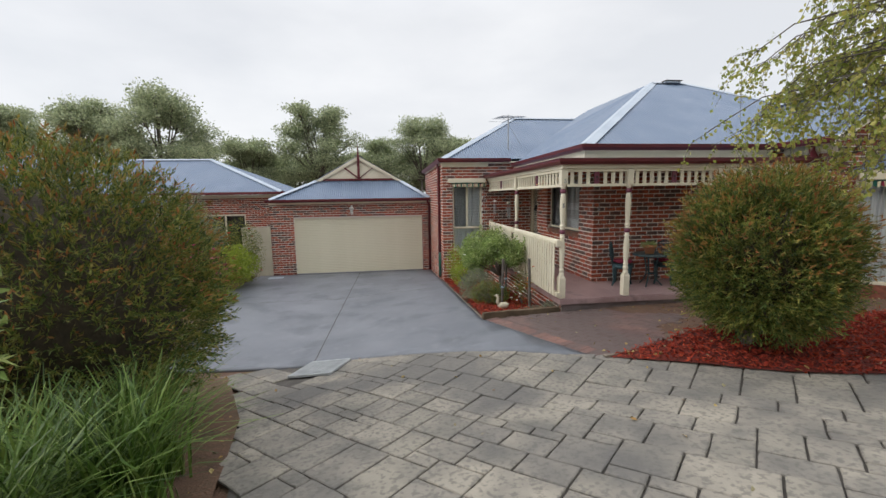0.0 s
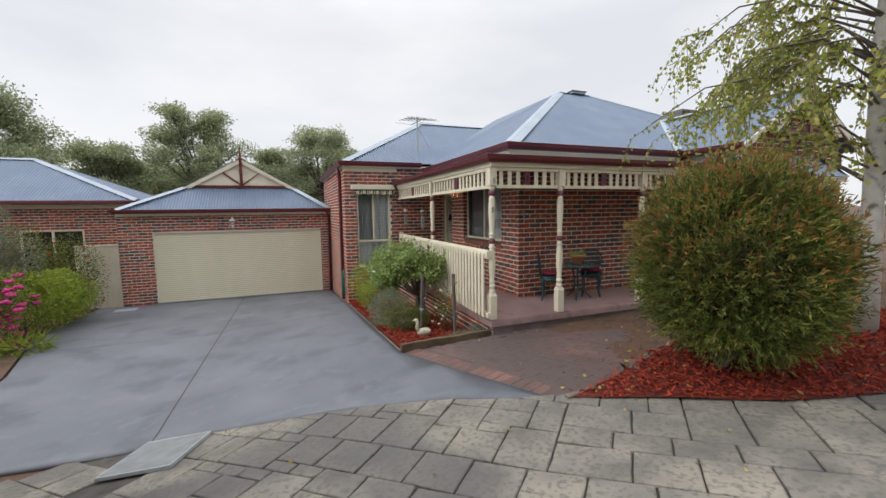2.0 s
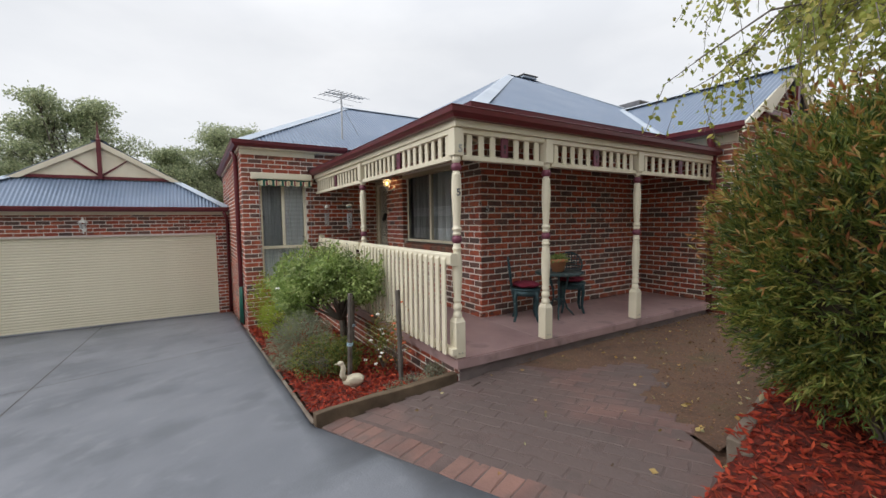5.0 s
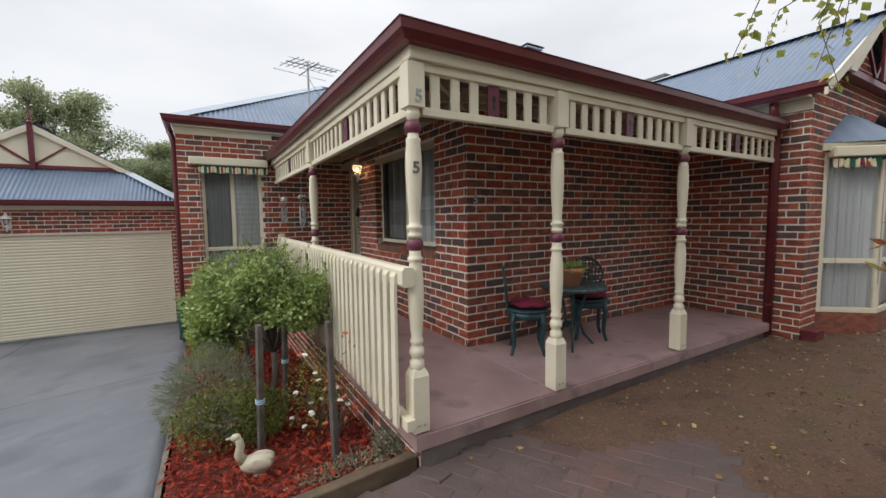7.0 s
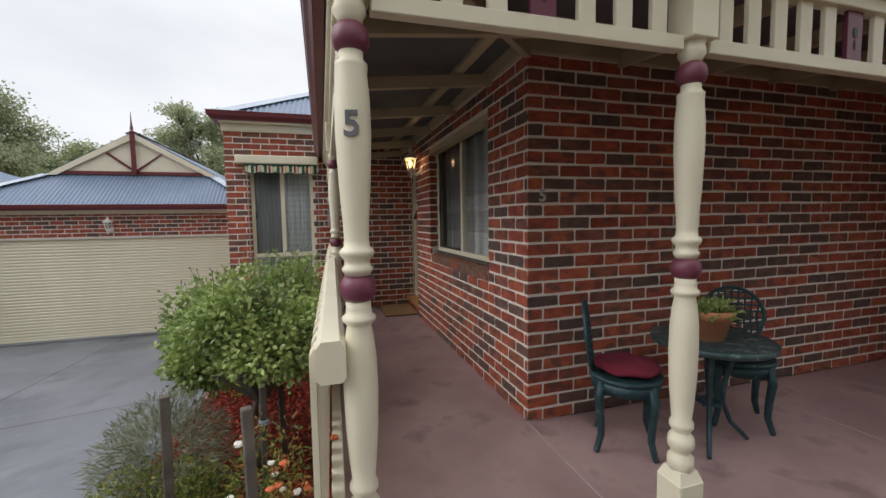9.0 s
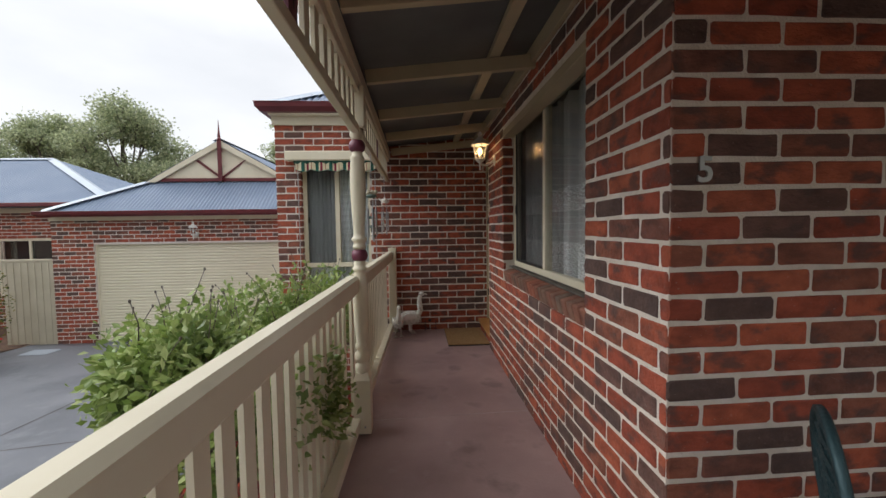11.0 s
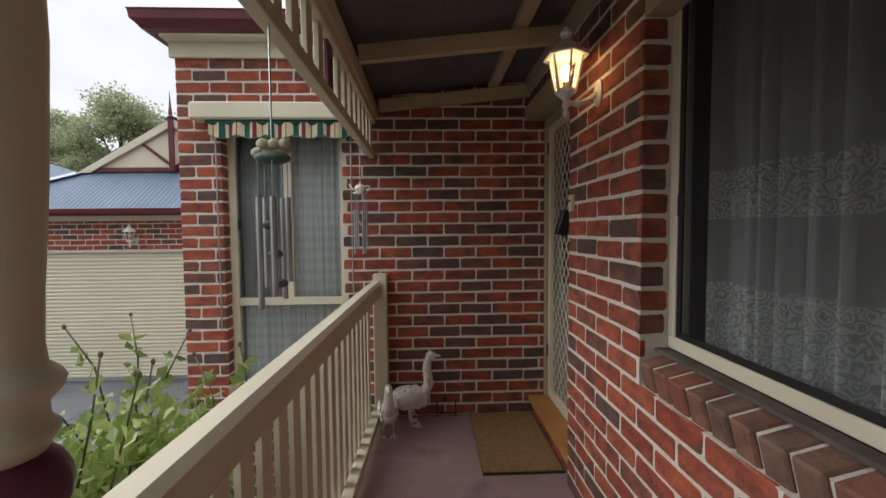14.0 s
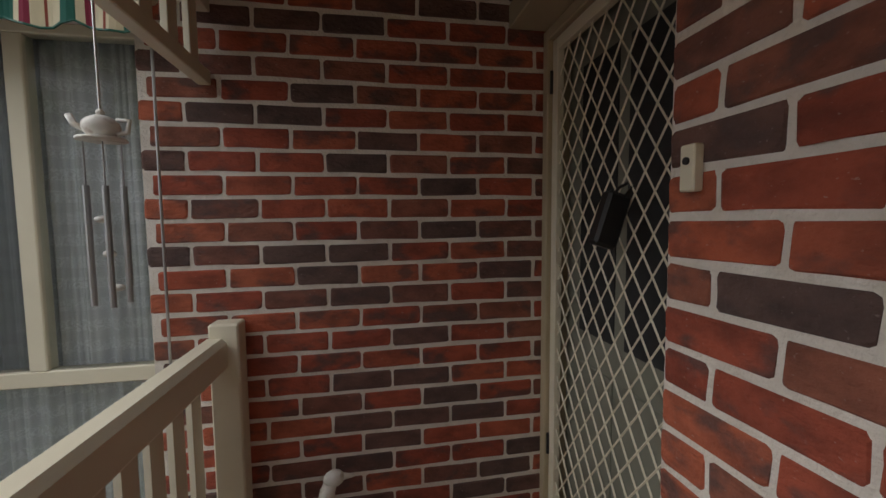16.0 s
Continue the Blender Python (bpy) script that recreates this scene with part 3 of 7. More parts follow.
# the rooms behind the windows, closed and dim
def room(x0, x1, y0, y1, z0, z1, open_side):
    bm = bmesh.new()
    t = 0.02
    sides = {"w": (x0 - t, x0, y0, y1), "e": (x1, x1 + t, y0, y1), "s": (x0, x1, y0 - t, y0), "n": (x0, x1, y1, y1 + t)}
    for k, (a, b, c, d) in sides.items():
        if k != open_side:
            box(bm, a, b, c, d, z0, z1)
    box(bm, x0, x1, y0, y1, z0 - t, z0)
    box(bm, x0, x1, y0, y1, z1, z1 + t)
    return tagged(part("room_lining", bm, M_ROOM), "dim plain walls of the room behind the window", "wall", kind="structure")


room(0.115, 3.5, 0.2, 3.0, 0.0, 2.55, "w")
room(-2.40, 0.0, 4.165, 6.5, -0.6, 2.7, "s")
room(WX + 0.13, WX + 2.95, WY + 0.115, 0.9, -0.2, 2.5, "s")
room(0.26, 1.5, 3.2, 4.1, 0.0, 2.45, "w")

# gable brickwork of the street wing
GX, GZ = 5.25, 3.78
rows = []
verts, faces = [], []
for k in range(14):
    v0 = 2.62 + k * 0.086
    half = (GZ - 0.02 - v0) / (GZ - 2.62) * 1.55
    if half < 0.2:
        break
    u = GX - half + (0.0 if k % 2 else -0.12)
    while u < GX + half:
        a, b = max(u, GX - half), min(u + BL, GX + half)
        if b - a > 0.04:
            me = brick_mesh(b - a, BH, random.randrange(5))
            o = len(verts)
            verts += [Vector((a, WY, v0)) + v.co for v in me.vertices]
            faces += [[o + i for i in p.vertices] for p in me.polygons]
        u += 0.24
bm = prism(bmesh.new(), [(WX, 2.62), (WX + 3.1, 2.62), (GX, GZ)], "y", WY, WY + 0.11)
gable = tagged(part("wall_gable_top", bm, M_MORTAR), "brick gable above the bay window", "wall", kind="structure")
tagged(joined("bricks", verts, faces, M_BRICKS, gable), kind="stuff")


# ---- roofs ----
def roof_plane(bm, quad, pitch=0.076, depth=0.022, up=(0, 0, 1)):
    """Corrugated sheeting over a polygon of 3 or 4 corners: the first two are the eave, the rest follow round."""
    a, b = Vector(quad[0]), Vector(quad[1])
    e = (b - a).normalized()
    nrm = e.cross(Vector(quad[2]) - a).normalized()
    if nrm.z < 0:
        nrm = -nrm
    s = nrm.cross(e)
    if s.dot(Vector(quad[2]) - a) < 0:
        s = -s
    pl = [((Vector(q) - a).dot(e), (Vector(q) - a).dot(s)) for q in quad]
    lo, hi = min(p[0] for p in pl), max(p[0] for p in pl)

    def span(u):
        vs = []
        for (u0, v0), (u1, v1) in zip(pl, pl[1:] + pl[:1]):
            if abs(u1 - u0) < 1e-6:
                continue
            if min(u0, u1) - 1e-6 <= u <= max(u0, u1) + 1e-6:
                vs.append(v0 + (v1 - v0) * (u - u0) / (u1 - u0))
        return (min(vs), max(vs)) if len(vs) > 1 else None
    prev, n = None, max(2, int((hi - lo) / (pitch / 6)))
    for i in range(n + 1):
        u = lo + (hi - lo) * i / n
        sp = span(min(max(u, lo + 1e-4), hi - 1e-4))
        if not sp:
            prev = None
            continue
        h = depth * (0.5 + 0.5 * math.cos(6.28318 * u / pitch))
        cur = [bm.verts.new(a + e * u + s * sp[0] + nrm * h), bm.verts.new(a + e * u + s * sp[1] + nrm * h)]
        if prev:
            f = bm.faces.new((prev[0], cur[0], cur[1], prev[1]))
            f.smooth = True
        prev = cur
    return bm


def roof(name, planes, label, caps=(), under=0.05):
    ob = thing(name, planes[0][0], label, "roof", kind="structure")
    for q in planes:
        part("roof_sheet", roof_plane(bmesh.new(), q), M_ROOF, ob)
    for a, b in caps:
        bm = bmesh.new()
        a, b = Vector(a), Vector(b)
        d = (b - a).normalized()
        side = d.cross(Vector((0, 0, 1))).normalized()
        for sg in (-1, 1):
            up = Vector((0, 0, 0.035))
            f = [a + up, b + up, b + side * 0.15 * sg + Vector((0, 0, -0.03)), a + side * 0.15 * sg + Vector((0, 0, -0.03))]
            bm.faces.new([bm.verts.new(p) for p in f])
        part("ridge_cap", bm, M_ROOFCAP, ob, "pale steel capping")
    return ob


E0, Z0 = -0.45, 2.71
AP = (3.5, 3.5, 4.95)
SL = (AP[2] - Z0) / (AP[0] - E0)
AP2 = (4.5, 3.5, 4.95)
EX = 8.5
LZ, LX, LY = 2.86, -2.60, 3.93
RY = 6.95
RZ = LZ + (RY - LY) * SL
JX = E0 + (RZ - Z0) / SL
roof("roof_main", [
    ((E0, E0, Z0), (EX, E0, Z0), AP2, AP),
    ((E0, 7.2, Z0), (E0, E0, Z0), AP, (AP[0], 3.55, AP[2])),
    ((E0, 7.2, Z0), AP, (AP[0], 7.2, AP[2])),
    ((EX, E0, Z0), (EX, 7.2, Z0), AP2),
    ((EX, 7.2, Z0), (E0, 7.2, Z0), AP, AP2),
], "blue-grey corrugated steel hip roof of the main house",
    [((E0, E0, Z0 + 0.02), AP), (AP, AP2), (AP2, (EX, E0, Z0 + 0.02)), ((WX - 0.23, E0 + 0.02, Z0 + 0.05), (GX, 1.52, GZ + 0.09))])
roof("roof_side_room", [
    ((LX, LY, LZ), (4.0, LY, LZ), (4.0, RY, RZ), (LX + RY - LY, RY, RZ)),
    ((LX, 2 * RY - LY, LZ), (LX, LY, LZ), (LX + RY - LY, RY, RZ)),
    ((4.0, 2 * RY - LY, LZ), (LX, 2 * RY - LY, LZ), (LX + RY - LY, RY, RZ), (4.0, RY, RZ)),
], "blue-grey corrugated steel hip roof of the side room",
    [((LX, LY, LZ + 0.02), (LX + RY - LY, RY, RZ)), ((LX + RY - LY, RY, RZ), (3.4, RY, RZ)), ((LX, 2 * RY - LY, LZ), (LX + RY - LY, RY, RZ))])
WE = 2.70
roof("roof_wing", [
    ((WX - 0.25, 3.2, WE), (WX - 0.25, WY - 0.22, WE), (GX, WY - 0.22, GZ + 0.06), (GX, 3.2, GZ + 0.06)),
    ((2 * GX - WX + 0.25, WY - 0.22, WE), (2 * GX - WX + 0.25, 3.2, WE), (GX, 3.2, GZ + 0.06), (GX, WY - 0.22, GZ + 0.06)),
], "blue-grey corrugated steel gable roof over the street wing", [((GX, WY - 0.22, GZ + 0.07), (GX, 1.6, GZ + 0.07))])
# garage roof: hipped front with a small gable on it
GE, GF = 1.76, 7.56
gx0, gx1, gxm = -8.42, -2.56, -5.24
GB, GYB = 2.46, 8.5
roof("roof_garage", [
    ((gx0, GF, GE), (gx1, GF, GE), (-3.66, GYB, GB), (-6.86, GYB, GB)),
    ((gx0, 14, GE), (gx0, GF, GE), (-6.86, GYB, GB), (-6.86, 14, GB)),
    ((gx1, GF, GE), (gx1, 14, GE), (-3.66, 14, GB), (-3.66, GYB, GB)),
    ((-6.93, 14, GB - 0.02), (-6.93, GYB - 0.1, GB - 0.02), (gxm, GYB - 0.1, 3.40), (gxm, 14, 3.40)),
    ((-3.59, GYB - 0.1, GB - 0.02), (-3.59, 14, GB - 0.02), (gxm, 14, 3.40), (gxm, GYB - 0.1, 3.40)),
], "blue-grey corrugated steel garage roof with a small gable",
    [((gx0, GF, GE + 0.02), (-6.86, GYB, GB + 0.02)), ((gx1, GF, GE + 0.02), (-3.66, GYB, GB + 0.02)), ((gxm, GYB - 0.1, 3.41), (gxm, 14, 3.41))])

# verandah roof, seen from below as dark grey sheets
VZ0, VZ1 = 2.375, 2.52
roof("roof_verandah", [
    ((-1.33, -1.33, VZ0), (WX, -1.33, VZ0), (WX, 0.05, VZ1), (0.05, 0.05, VZ1)),
    ((-1.33, 4.05, VZ0), (-1.33, -1.33, VZ0), (0.05, 0.05, VZ1), (0.05, 4.05, VZ1)),
], "blue-grey corrugated steel verandah roof")
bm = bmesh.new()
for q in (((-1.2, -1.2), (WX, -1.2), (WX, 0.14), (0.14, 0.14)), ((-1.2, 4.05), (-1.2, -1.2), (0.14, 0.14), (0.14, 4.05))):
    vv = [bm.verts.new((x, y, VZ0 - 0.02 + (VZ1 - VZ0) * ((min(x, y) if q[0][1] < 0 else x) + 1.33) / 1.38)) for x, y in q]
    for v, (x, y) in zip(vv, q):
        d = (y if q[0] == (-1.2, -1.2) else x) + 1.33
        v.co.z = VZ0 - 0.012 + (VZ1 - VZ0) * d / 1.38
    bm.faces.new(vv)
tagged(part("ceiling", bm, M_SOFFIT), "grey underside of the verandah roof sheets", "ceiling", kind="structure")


def gutter(name, pts, size=0.11, label="maroon steel gutter along the eave"):
    """A quad gutter with a rolled lip through points, mitred at its corners; its outside lies to the right of the way along it."""
    pts = [Vector(p) for p in pts]
    prof = [(0, 0), (0.55, 0.02), (0.72, 0.25), (0.95, 0.45), (1.0, 0.9), (1.08, 1.0), (0.98, 1.05), (0.9, 0.9), (0.85, 0.5), (0.6, 0.3), (0, 0.12)]
    side = lambda a, b: (b - a).cross(Vector((0, 0, 1))).normalized()
    bm, rings = bmesh.new(), []
    for i, p in enumerate(pts):
        o = Vector()
        if i:
            o += side(pts[i - 1], p)
        if i < len(pts) - 1:
            o += side(p, pts[i + 1])
        if 0 < i < len(pts) - 1:
            n1 = side(pts[i - 1], p)
            o = o / o.dot(n1)
        rings.append([bm.verts.new(p + o * (u * size) + Vector((0, 0, v * size))) for u, v in prof])
    for ra, rb in zip(rings, rings[1:]):
        for i in range(len(prof)):
            j = (i + 1) % len(prof)
            bm.faces.new((ra[i], rb[i], rb[j], ra[j]))
    bm.faces.new(rings[0][::-1])
    bm.faces.new(rings[-1])
    bmesh.ops.recalc_face_normals(bm, faces=bm.faces[:])
    return tagged(part(name, bm, M_MAROON), label, "gutter", group="gutters")


def fascia(x0, x1, y0, y1, z0, z1, material=None, label="cream painted fascia board"):
    return tagged(part("fascia", boxed(x0, x1, y0, y1, z0, z1, 0.003), material or M_CREAM), label, "fascia", kind="structure")


gutter("gutter", [(-1.232, 4.04, 2.303), (-1.232, -1.247, 2.303), (WX - 0.12, -1.247, 2.303)], 0.098, "maroon steel gutter round the verandah roof")
gutter("gutter", [(E0, 3.9, 2.62), (E0, E0, 2.62), (WX - 0.2, E0, 2.62)], 0.11, "maroon steel gutter round the main roof")
gutter("gutter", [(LX, 9.5, 2.77), (LX, LY, 2.77), (E0 - 0.12, LY, 2.77)], 0.11, "maroon steel gutter round the side room")
gutter("gutter", [(gx0, 13.5, 1.66), (gx0, GF, 1.66), (gx1 - 0.02, GF, 1.66)], 0.11, "maroon steel gutter along the garage roof")
gutter("gutter", [(WX - 0.22, -0.6, 2.62), (WX - 0.22, WY - 0.22, 2.62)], 0.11, "maroon steel gutter along the street wing")
fascia(E0 + 0.005, WX - 0.2, E0 + 0.02, E0 + 0.05, 2.49, 2.66)
fascia(E0 + 0.02, E0 + 0.05, E0 + 0.055, 4.0, 2.49, 2.66)
fascia(LX + 0.01, 0, LY + 0.012, LY + 0.119, 2.752, 2.80)
fascia(LX + 0.012, LX + 0.049, LY + 0.13, 9.4, 2.752, 2.80)
fascia(-2.575, -1.2, 4.015, 4.044, 2.645, 2.75)
fascia(gx0 + 0.03, gx1, GF + 0.012, 7.79, 1.685, 1.71)
fascia(gx0 - 0.06, gx1, 7.76, 7.793, 1.585, 1.683)
fascia(WX - 0.2, WX - 0.01, WY + 0.0, -0.55, 2.63, 2.66)
fascia(WX - 0.03, WX - 0.006, WY - 0.02, -0.55, 2.50, 2.625)

# ---- verandah floor and base ----
slab = [(-1.225, -1.238), (WX, -1.238), (WX, 0.0), (0.25, 0.0), (0.25, 4.05), (-1.225, 4.05)]
bm = prism(bmesh.new(), slab, "z", -0.10, 0.0)
bmesh.ops.bevel(bm, geom=[e for e in bm.edges if all(abs(v.co.z) < 1e-4 for v in e.verts)], offset=0.012, segments=2, affect="EDGES")
porch = tagged(part("floor", bm, M_SLAB), "mauve painted concrete verandah floor", "floor", kind="structure")
for cut in (((-0.004, -0.004), (-0.03, -1.236)), ((-1.222, 1.56), (-0.004, 1.615)), ((1.9, -0.004), (1.9, -1.236))):
    a, b = Vector((*cut[0], 0.0)), Vector((*cut[1], 0.0))
    m = Matrix.Translation(a) @ (b - a).to_track_quat("X", "Z").to_matrix().to_4x4()
    part("control_joint", boxed(0, (b - a).length, -0.004, 0.004, -0.01, 0.0015, 0, m), M_SLABJOINT, porch, "pale sawn joint in the concrete")
brick_wall("wall_base_west", (-1.18, 4.05), -90, 5.23, -0.75, -0.10, [], 1, near=lambda u, v: True, label="low brick base under the verandah floor")
tagged(part("slab_edge", boxed(-1.17, WX - 0.01, -1.185, -1.0, -0.35, -0.10, 0.004), M_SLABEDGE), "rough mauve-grey concrete base of the verandah", "floor", kind="structure")

# ---- ground ----
R = 2500.0
bm = bmesh.new()
gxs = [-R, -300, -60, -25] + [-14 + i for i in range(24)] + [14, 30, 80, 300, R]
gys = [-R, -300, -60, -25] + [-12 + i for i in range(26)] + [18, 30, 80, 300, R]
grid = [[bm.verts.new((x, y, ground_z(x, y) - 0.06)) for x in gxs] for y in gys]
for j in range(len(gys) - 1):
    for i in range(len(gxs) - 1):
        bm.faces.new((grid[j][i], grid[j][i + 1], grid[j + 1][i + 1], grid[j + 1][i])).smooth = True
tagged(part("ground", bm, M_DIRT), "brown leafy bare garden soil", "ground", kind="structure")

EDGE = [(-9.5, -1.4), (-6.92, -1.72), (-5.7, -1.85), (-4.74, -2.05), (-3.4, -2.5), (-2.5, -2.95), (-1.76, -3.4)]
drive = [(-9.0, 7.79), (-9.0, 4.6), (-8.0, 1.5), (-7.5, -1.65)] + EDGE[1:] + [(-1.80, -3.3), (-2.15, -2.4), (-2.6, -1.25), (-2.58, 4.04), (-2.58, 7.79)]
tagged(sheet("road", drive, 0.0, M_DRIVE, 0.35, thick=0.05), "blue-grey coated concrete driveway", "driveway", kind="structure")


# ---- verandah joinery ----
P1, P2, P3, P4 = (-1.185, -1.18), (0.0, -1.195), (1.69, -1.19), (-1.16, 1.41)
PROFILE_LOW = [(0.040, 0.40), (0.046, 0.42), (0.046, 0.45), (0.034, 0.465), (0.034, 0.475), (0.044, 0.49), (0.047, 0.51), (0.044, 0.53), (0.033, 0.545), (0.033, 0.555),
               (0.042, 0.57), (0.042, 0.585), (0.034, 0.60), (0.040, 0.66), (0.047, 0.76), (0.050, 0.86), (0.048, 0.96), (0.041, 1.03), (0.035, 1.062), (0.036, 1.066), (0.048, 1.078),
               (0.048, 1.088), (0.038, 1.096), (0.036, 1.112), (0.036, 1.134)]
PROFILE_HIGH = [(0.034, 1.206), (0.043, 1.221), (0.044, 1.229), (0.037, 1.236), (0.036, 1.252), (0.047, 1.264), (0.050, 1.274), (0.047, 1.281), (0.037, 1.290), (0.035, 1.31), (0.037, 1.36), (0.044, 1.46), (0.050, 1.60), (0.049, 1.70), (0.043, 1.77), (0.045, 1.785),
                (0.045, 1.795), (0.034, 1.805), (0.034, 1.828)]
RING = [(0.034, 0.0), (0.045, 0.010), (0.051, 0.024), (0.052, 0.037), (0.050, 0.051), (0.044, 0.064), (0.034, 0.074)]
HEAD = [(0.034, 1.898), (0.036, 1.915), (0.046, 1.93), (0.044, 1.945), (0.040, 1.96), (0.05, 1.975)]


def turned_post(x, y):
    ob = thing("verandah_post", (x, y, 0), "cream turned timber verandah post with plum rings", "post", "verandah posts")
    t = Matrix.Translation((x, y, 0))
    bm = boxed(x - 0.056, x + 0.056, y - 0.056, y + 0.056, 0.012, 0.37, 0.004)
    part("plinth", bm, M_CREAM, ob)
    bm = bmesh.new()
    bmesh.ops.create_cone(bm, cap_ends=True, segments=4, radius1=0.076, radius2=0.055, depth=0.04, matrix=t @ Matrix.Translation((0, 0, 0.388)) @ Matrix.Rotation(math.pi / 4, 4, "Z"))
    part("plinth_cap", bm, M_CREAM, ob)
    part("lower_shaft", lathe(bmesh.new(), PROFILE_LOW, 18, t), M_CREAM, ob, smooth=True)
    part("ring", lathe(bmesh.new(), RING, 18, t @ Matrix.Translation((0, 0, 1.133))), M_PLUM, ob, "plum painted ring", smooth=True)
    part("upper_shaft", lathe(bmesh.new(), PROFILE_HIGH, 18, t), M_CREAM, ob, smooth=True)
    part("ring", lathe(bmesh.new(), RING, 18, t @ Matrix.Translation((0, 0, 1.826))), M_PLUM, ob, "plum painted ring", smooth=True)
    part("head", lathe(bmesh.new(), HEAD, 18, t), M_CREAM, ob, smooth=True)
    part("head_block", boxed(x - 0.056, x + 0.056, y - 0.056, y + 0.056, 1.97, 2.225, 0.004), M_CREAM, ob)
    for dx in (-0.018, 0.018):
        part("bolt", rod(bmesh.new(), (x + dx, y - 0.056, 0.06), (x + dx, y - 0.062, 0.06), 0.006, seg=6), M_METAL, ob)
    part("stirrup", boxed(x - 0.02, x + 0.02, y - 0.02, y + 0.02, 0.0, 0.014, 0), M_METAL, ob)
    return ob


for px_, py_ in (P1, P2, P3, P4):
    turned_post(px_, py_)


def valance(a, b, n, label):
    """A frieze panel between two posts: two rails, slats and a plum fretted board in the middle."""
    (ax, ay), (bx, by) = a, b
    L = math.hypot(bx - ax, by - ay)
    m = pose(ax, ay, 0, 0, 0, math.degrees(math.atan2(by - ay, bx - ax)))
    ob = thing("frieze", (ax, ay, 1.95), label, "frieze", "verandah frieze panels")
    part("bottom_rail", boxed(0, L, -0.022, 0.022, 1.935, 1.985, 0.003, m), M_CREAM, ob)
    part("top_rail", boxed(0, L, -0.03, 0.03, 2.185, 2.235, 0.003, m), M_CREAM, ob)
    pitch = L / (2 * n + 1 + 0.5)
    mid = L / 2
    for k in range(-n, n + 1):
        c = mid + k * pitch + (0.012 if k > 0 else -0.012 if k < 0 else 0)
        if k:
            part("slat", boxed(c - 0.032, c + 0.032, -0.01, 0.01, 1.982, 2.19, 0.002, m), M_CREAM, ob)
        else:
            board = part("fretted_board", boxed(c - 0.045, c + 0.045, -0.009, 0.009, 1.982, 2.19, 0.002, m), M_PLUM, ob, "plum fretted board")
            cut = bmesh.new()
            for sg in (-0.0105, 0.0105):
                ball(cut, m @ Vector((c, sg, 2.10)), 0.018, (1, 0.12, 1.3), 8, m.to_3x3().to_4x4())
                ball(cut, m @ Vector((c, sg, 2.05)), 0.011, (0.8, 0.12, 2.0), 8, m.to_3x3().to_4x4())
            part("fretwork", cut, M_BLACK, board)
    return ob


FR = "cream slatted timber frieze with a plum fretted centre board"
valance((P1[0] + 0.056, P1[1]), (P2[0] - 0.056, P2[1]), 3, FR)
valance((P2[0] + 0.056, P2[1]), (P3[0] - 0.056, P3[1]), 5, FR)
valance((P3[0] + 0.056, P3[1]), (WX - 0.01, P3[1]), 5, FR)
valance((P4[0], P4[1] - 0.056), (P1[0], P1[1] + 0.056), 8, FR)
valance((P4[0], 4.04), (P4[0], P4[1] + 0.056), 8, FR)
tagged(part("beam", boxed(-1.23, WX - 0.01, -1.245, -1.14, 2.237, 2.335, 0.003), M_CREAM), "cream timber verandah beam under the gutter", "beam", kind="structure")
tagged(part("beam", boxed(-1.225, -1.12, -1.135, 4.04, 2.237, 2.335, 0.003), M_CREAM), "cream timber verandah beam under the gutter", "beam", kind="structure")


RX, SLANT = -1.265, 0.025


def slanted(bm):
    """The railing runs a little askew of the posts, outside the corner post and towards the wall post."""
    for v in bm.verts:
        v.co.x += (v.co.y + 1.2) * SLANT
    return bm


def railing(x, y0, y1, pickets):
    ob = thing("railing", (x, y0, 0.1), "cream painted timber railing with flat pickets", "railing", "verandah railing bays")
    bm = prism(bmesh.new(), [(x - 0.030, 0.925), (x + 0.026, 0.925), (x + 0.038, 0.94), (x + 0.038, 1.022), (x + 0.022, 1.042), (x - 0.026, 1.042), (x - 0.042, 1.022), (x - 0.042, 0.94)], "y", y0, y1)
    part("handrail", slanted(bm), M_CREAM, ob)
    part("bottom_rail", slanted(boxed(x - 0.03, x + 0.03, y0, y1, 0.05, 0.12, 0.004)), M_CREAM, ob)
    for k in range(pickets):
        c = y0 + 0.05 + (y1 - y0 - 0.05) * (k + 0.5) / pickets
        bm = prism(bmesh.new(), [(x - 0.063, 0.055), (x - 0.045, 0.055), (x - 0.045, 1.005), (x - 0.049, 1.005), (x - 0.063, 0.98)], "y", c - 0.034, c + 0.034)
        part("picket", slanted(bm), M_CREAM, ob)
    return ob


railing(RX, P1[1] - 0.075, P4[1] - 0.046, 21)
railing(RX, P4[1] + 0.046, 3.95, 20)
EX = -1.11
endp = thing("railing_end_post", (EX, 4.0, 0), "cream square timber post at the railing's end", "post")
part("post", boxed(EX - 0.05, EX + 0.05, 3.952, 4.04, 0.0, 1.09, 0.006), M_CREAM, endp)
part("bolt", rod(bmesh.new(), (EX, 3.952, 1.0), (EX, 3.946, 1.0), 0.008, seg=8), M_STAKE, endp)

# rafters and battens under the verandah roof
def under_z(d):
    return VZ0 - 0.014 + (VZ1 - VZ0) * d / 1.38


def rafter(p, q, name="rafter", h=0.085, w=0.045):
    p, q = Vector(p), Vector(q)
    d = q - p
    m = Matrix.Translation(p) @ d.to_track_quat("X", "Z").to_matrix().to_4x4()
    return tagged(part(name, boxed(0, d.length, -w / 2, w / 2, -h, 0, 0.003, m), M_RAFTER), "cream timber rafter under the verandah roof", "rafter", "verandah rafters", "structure")


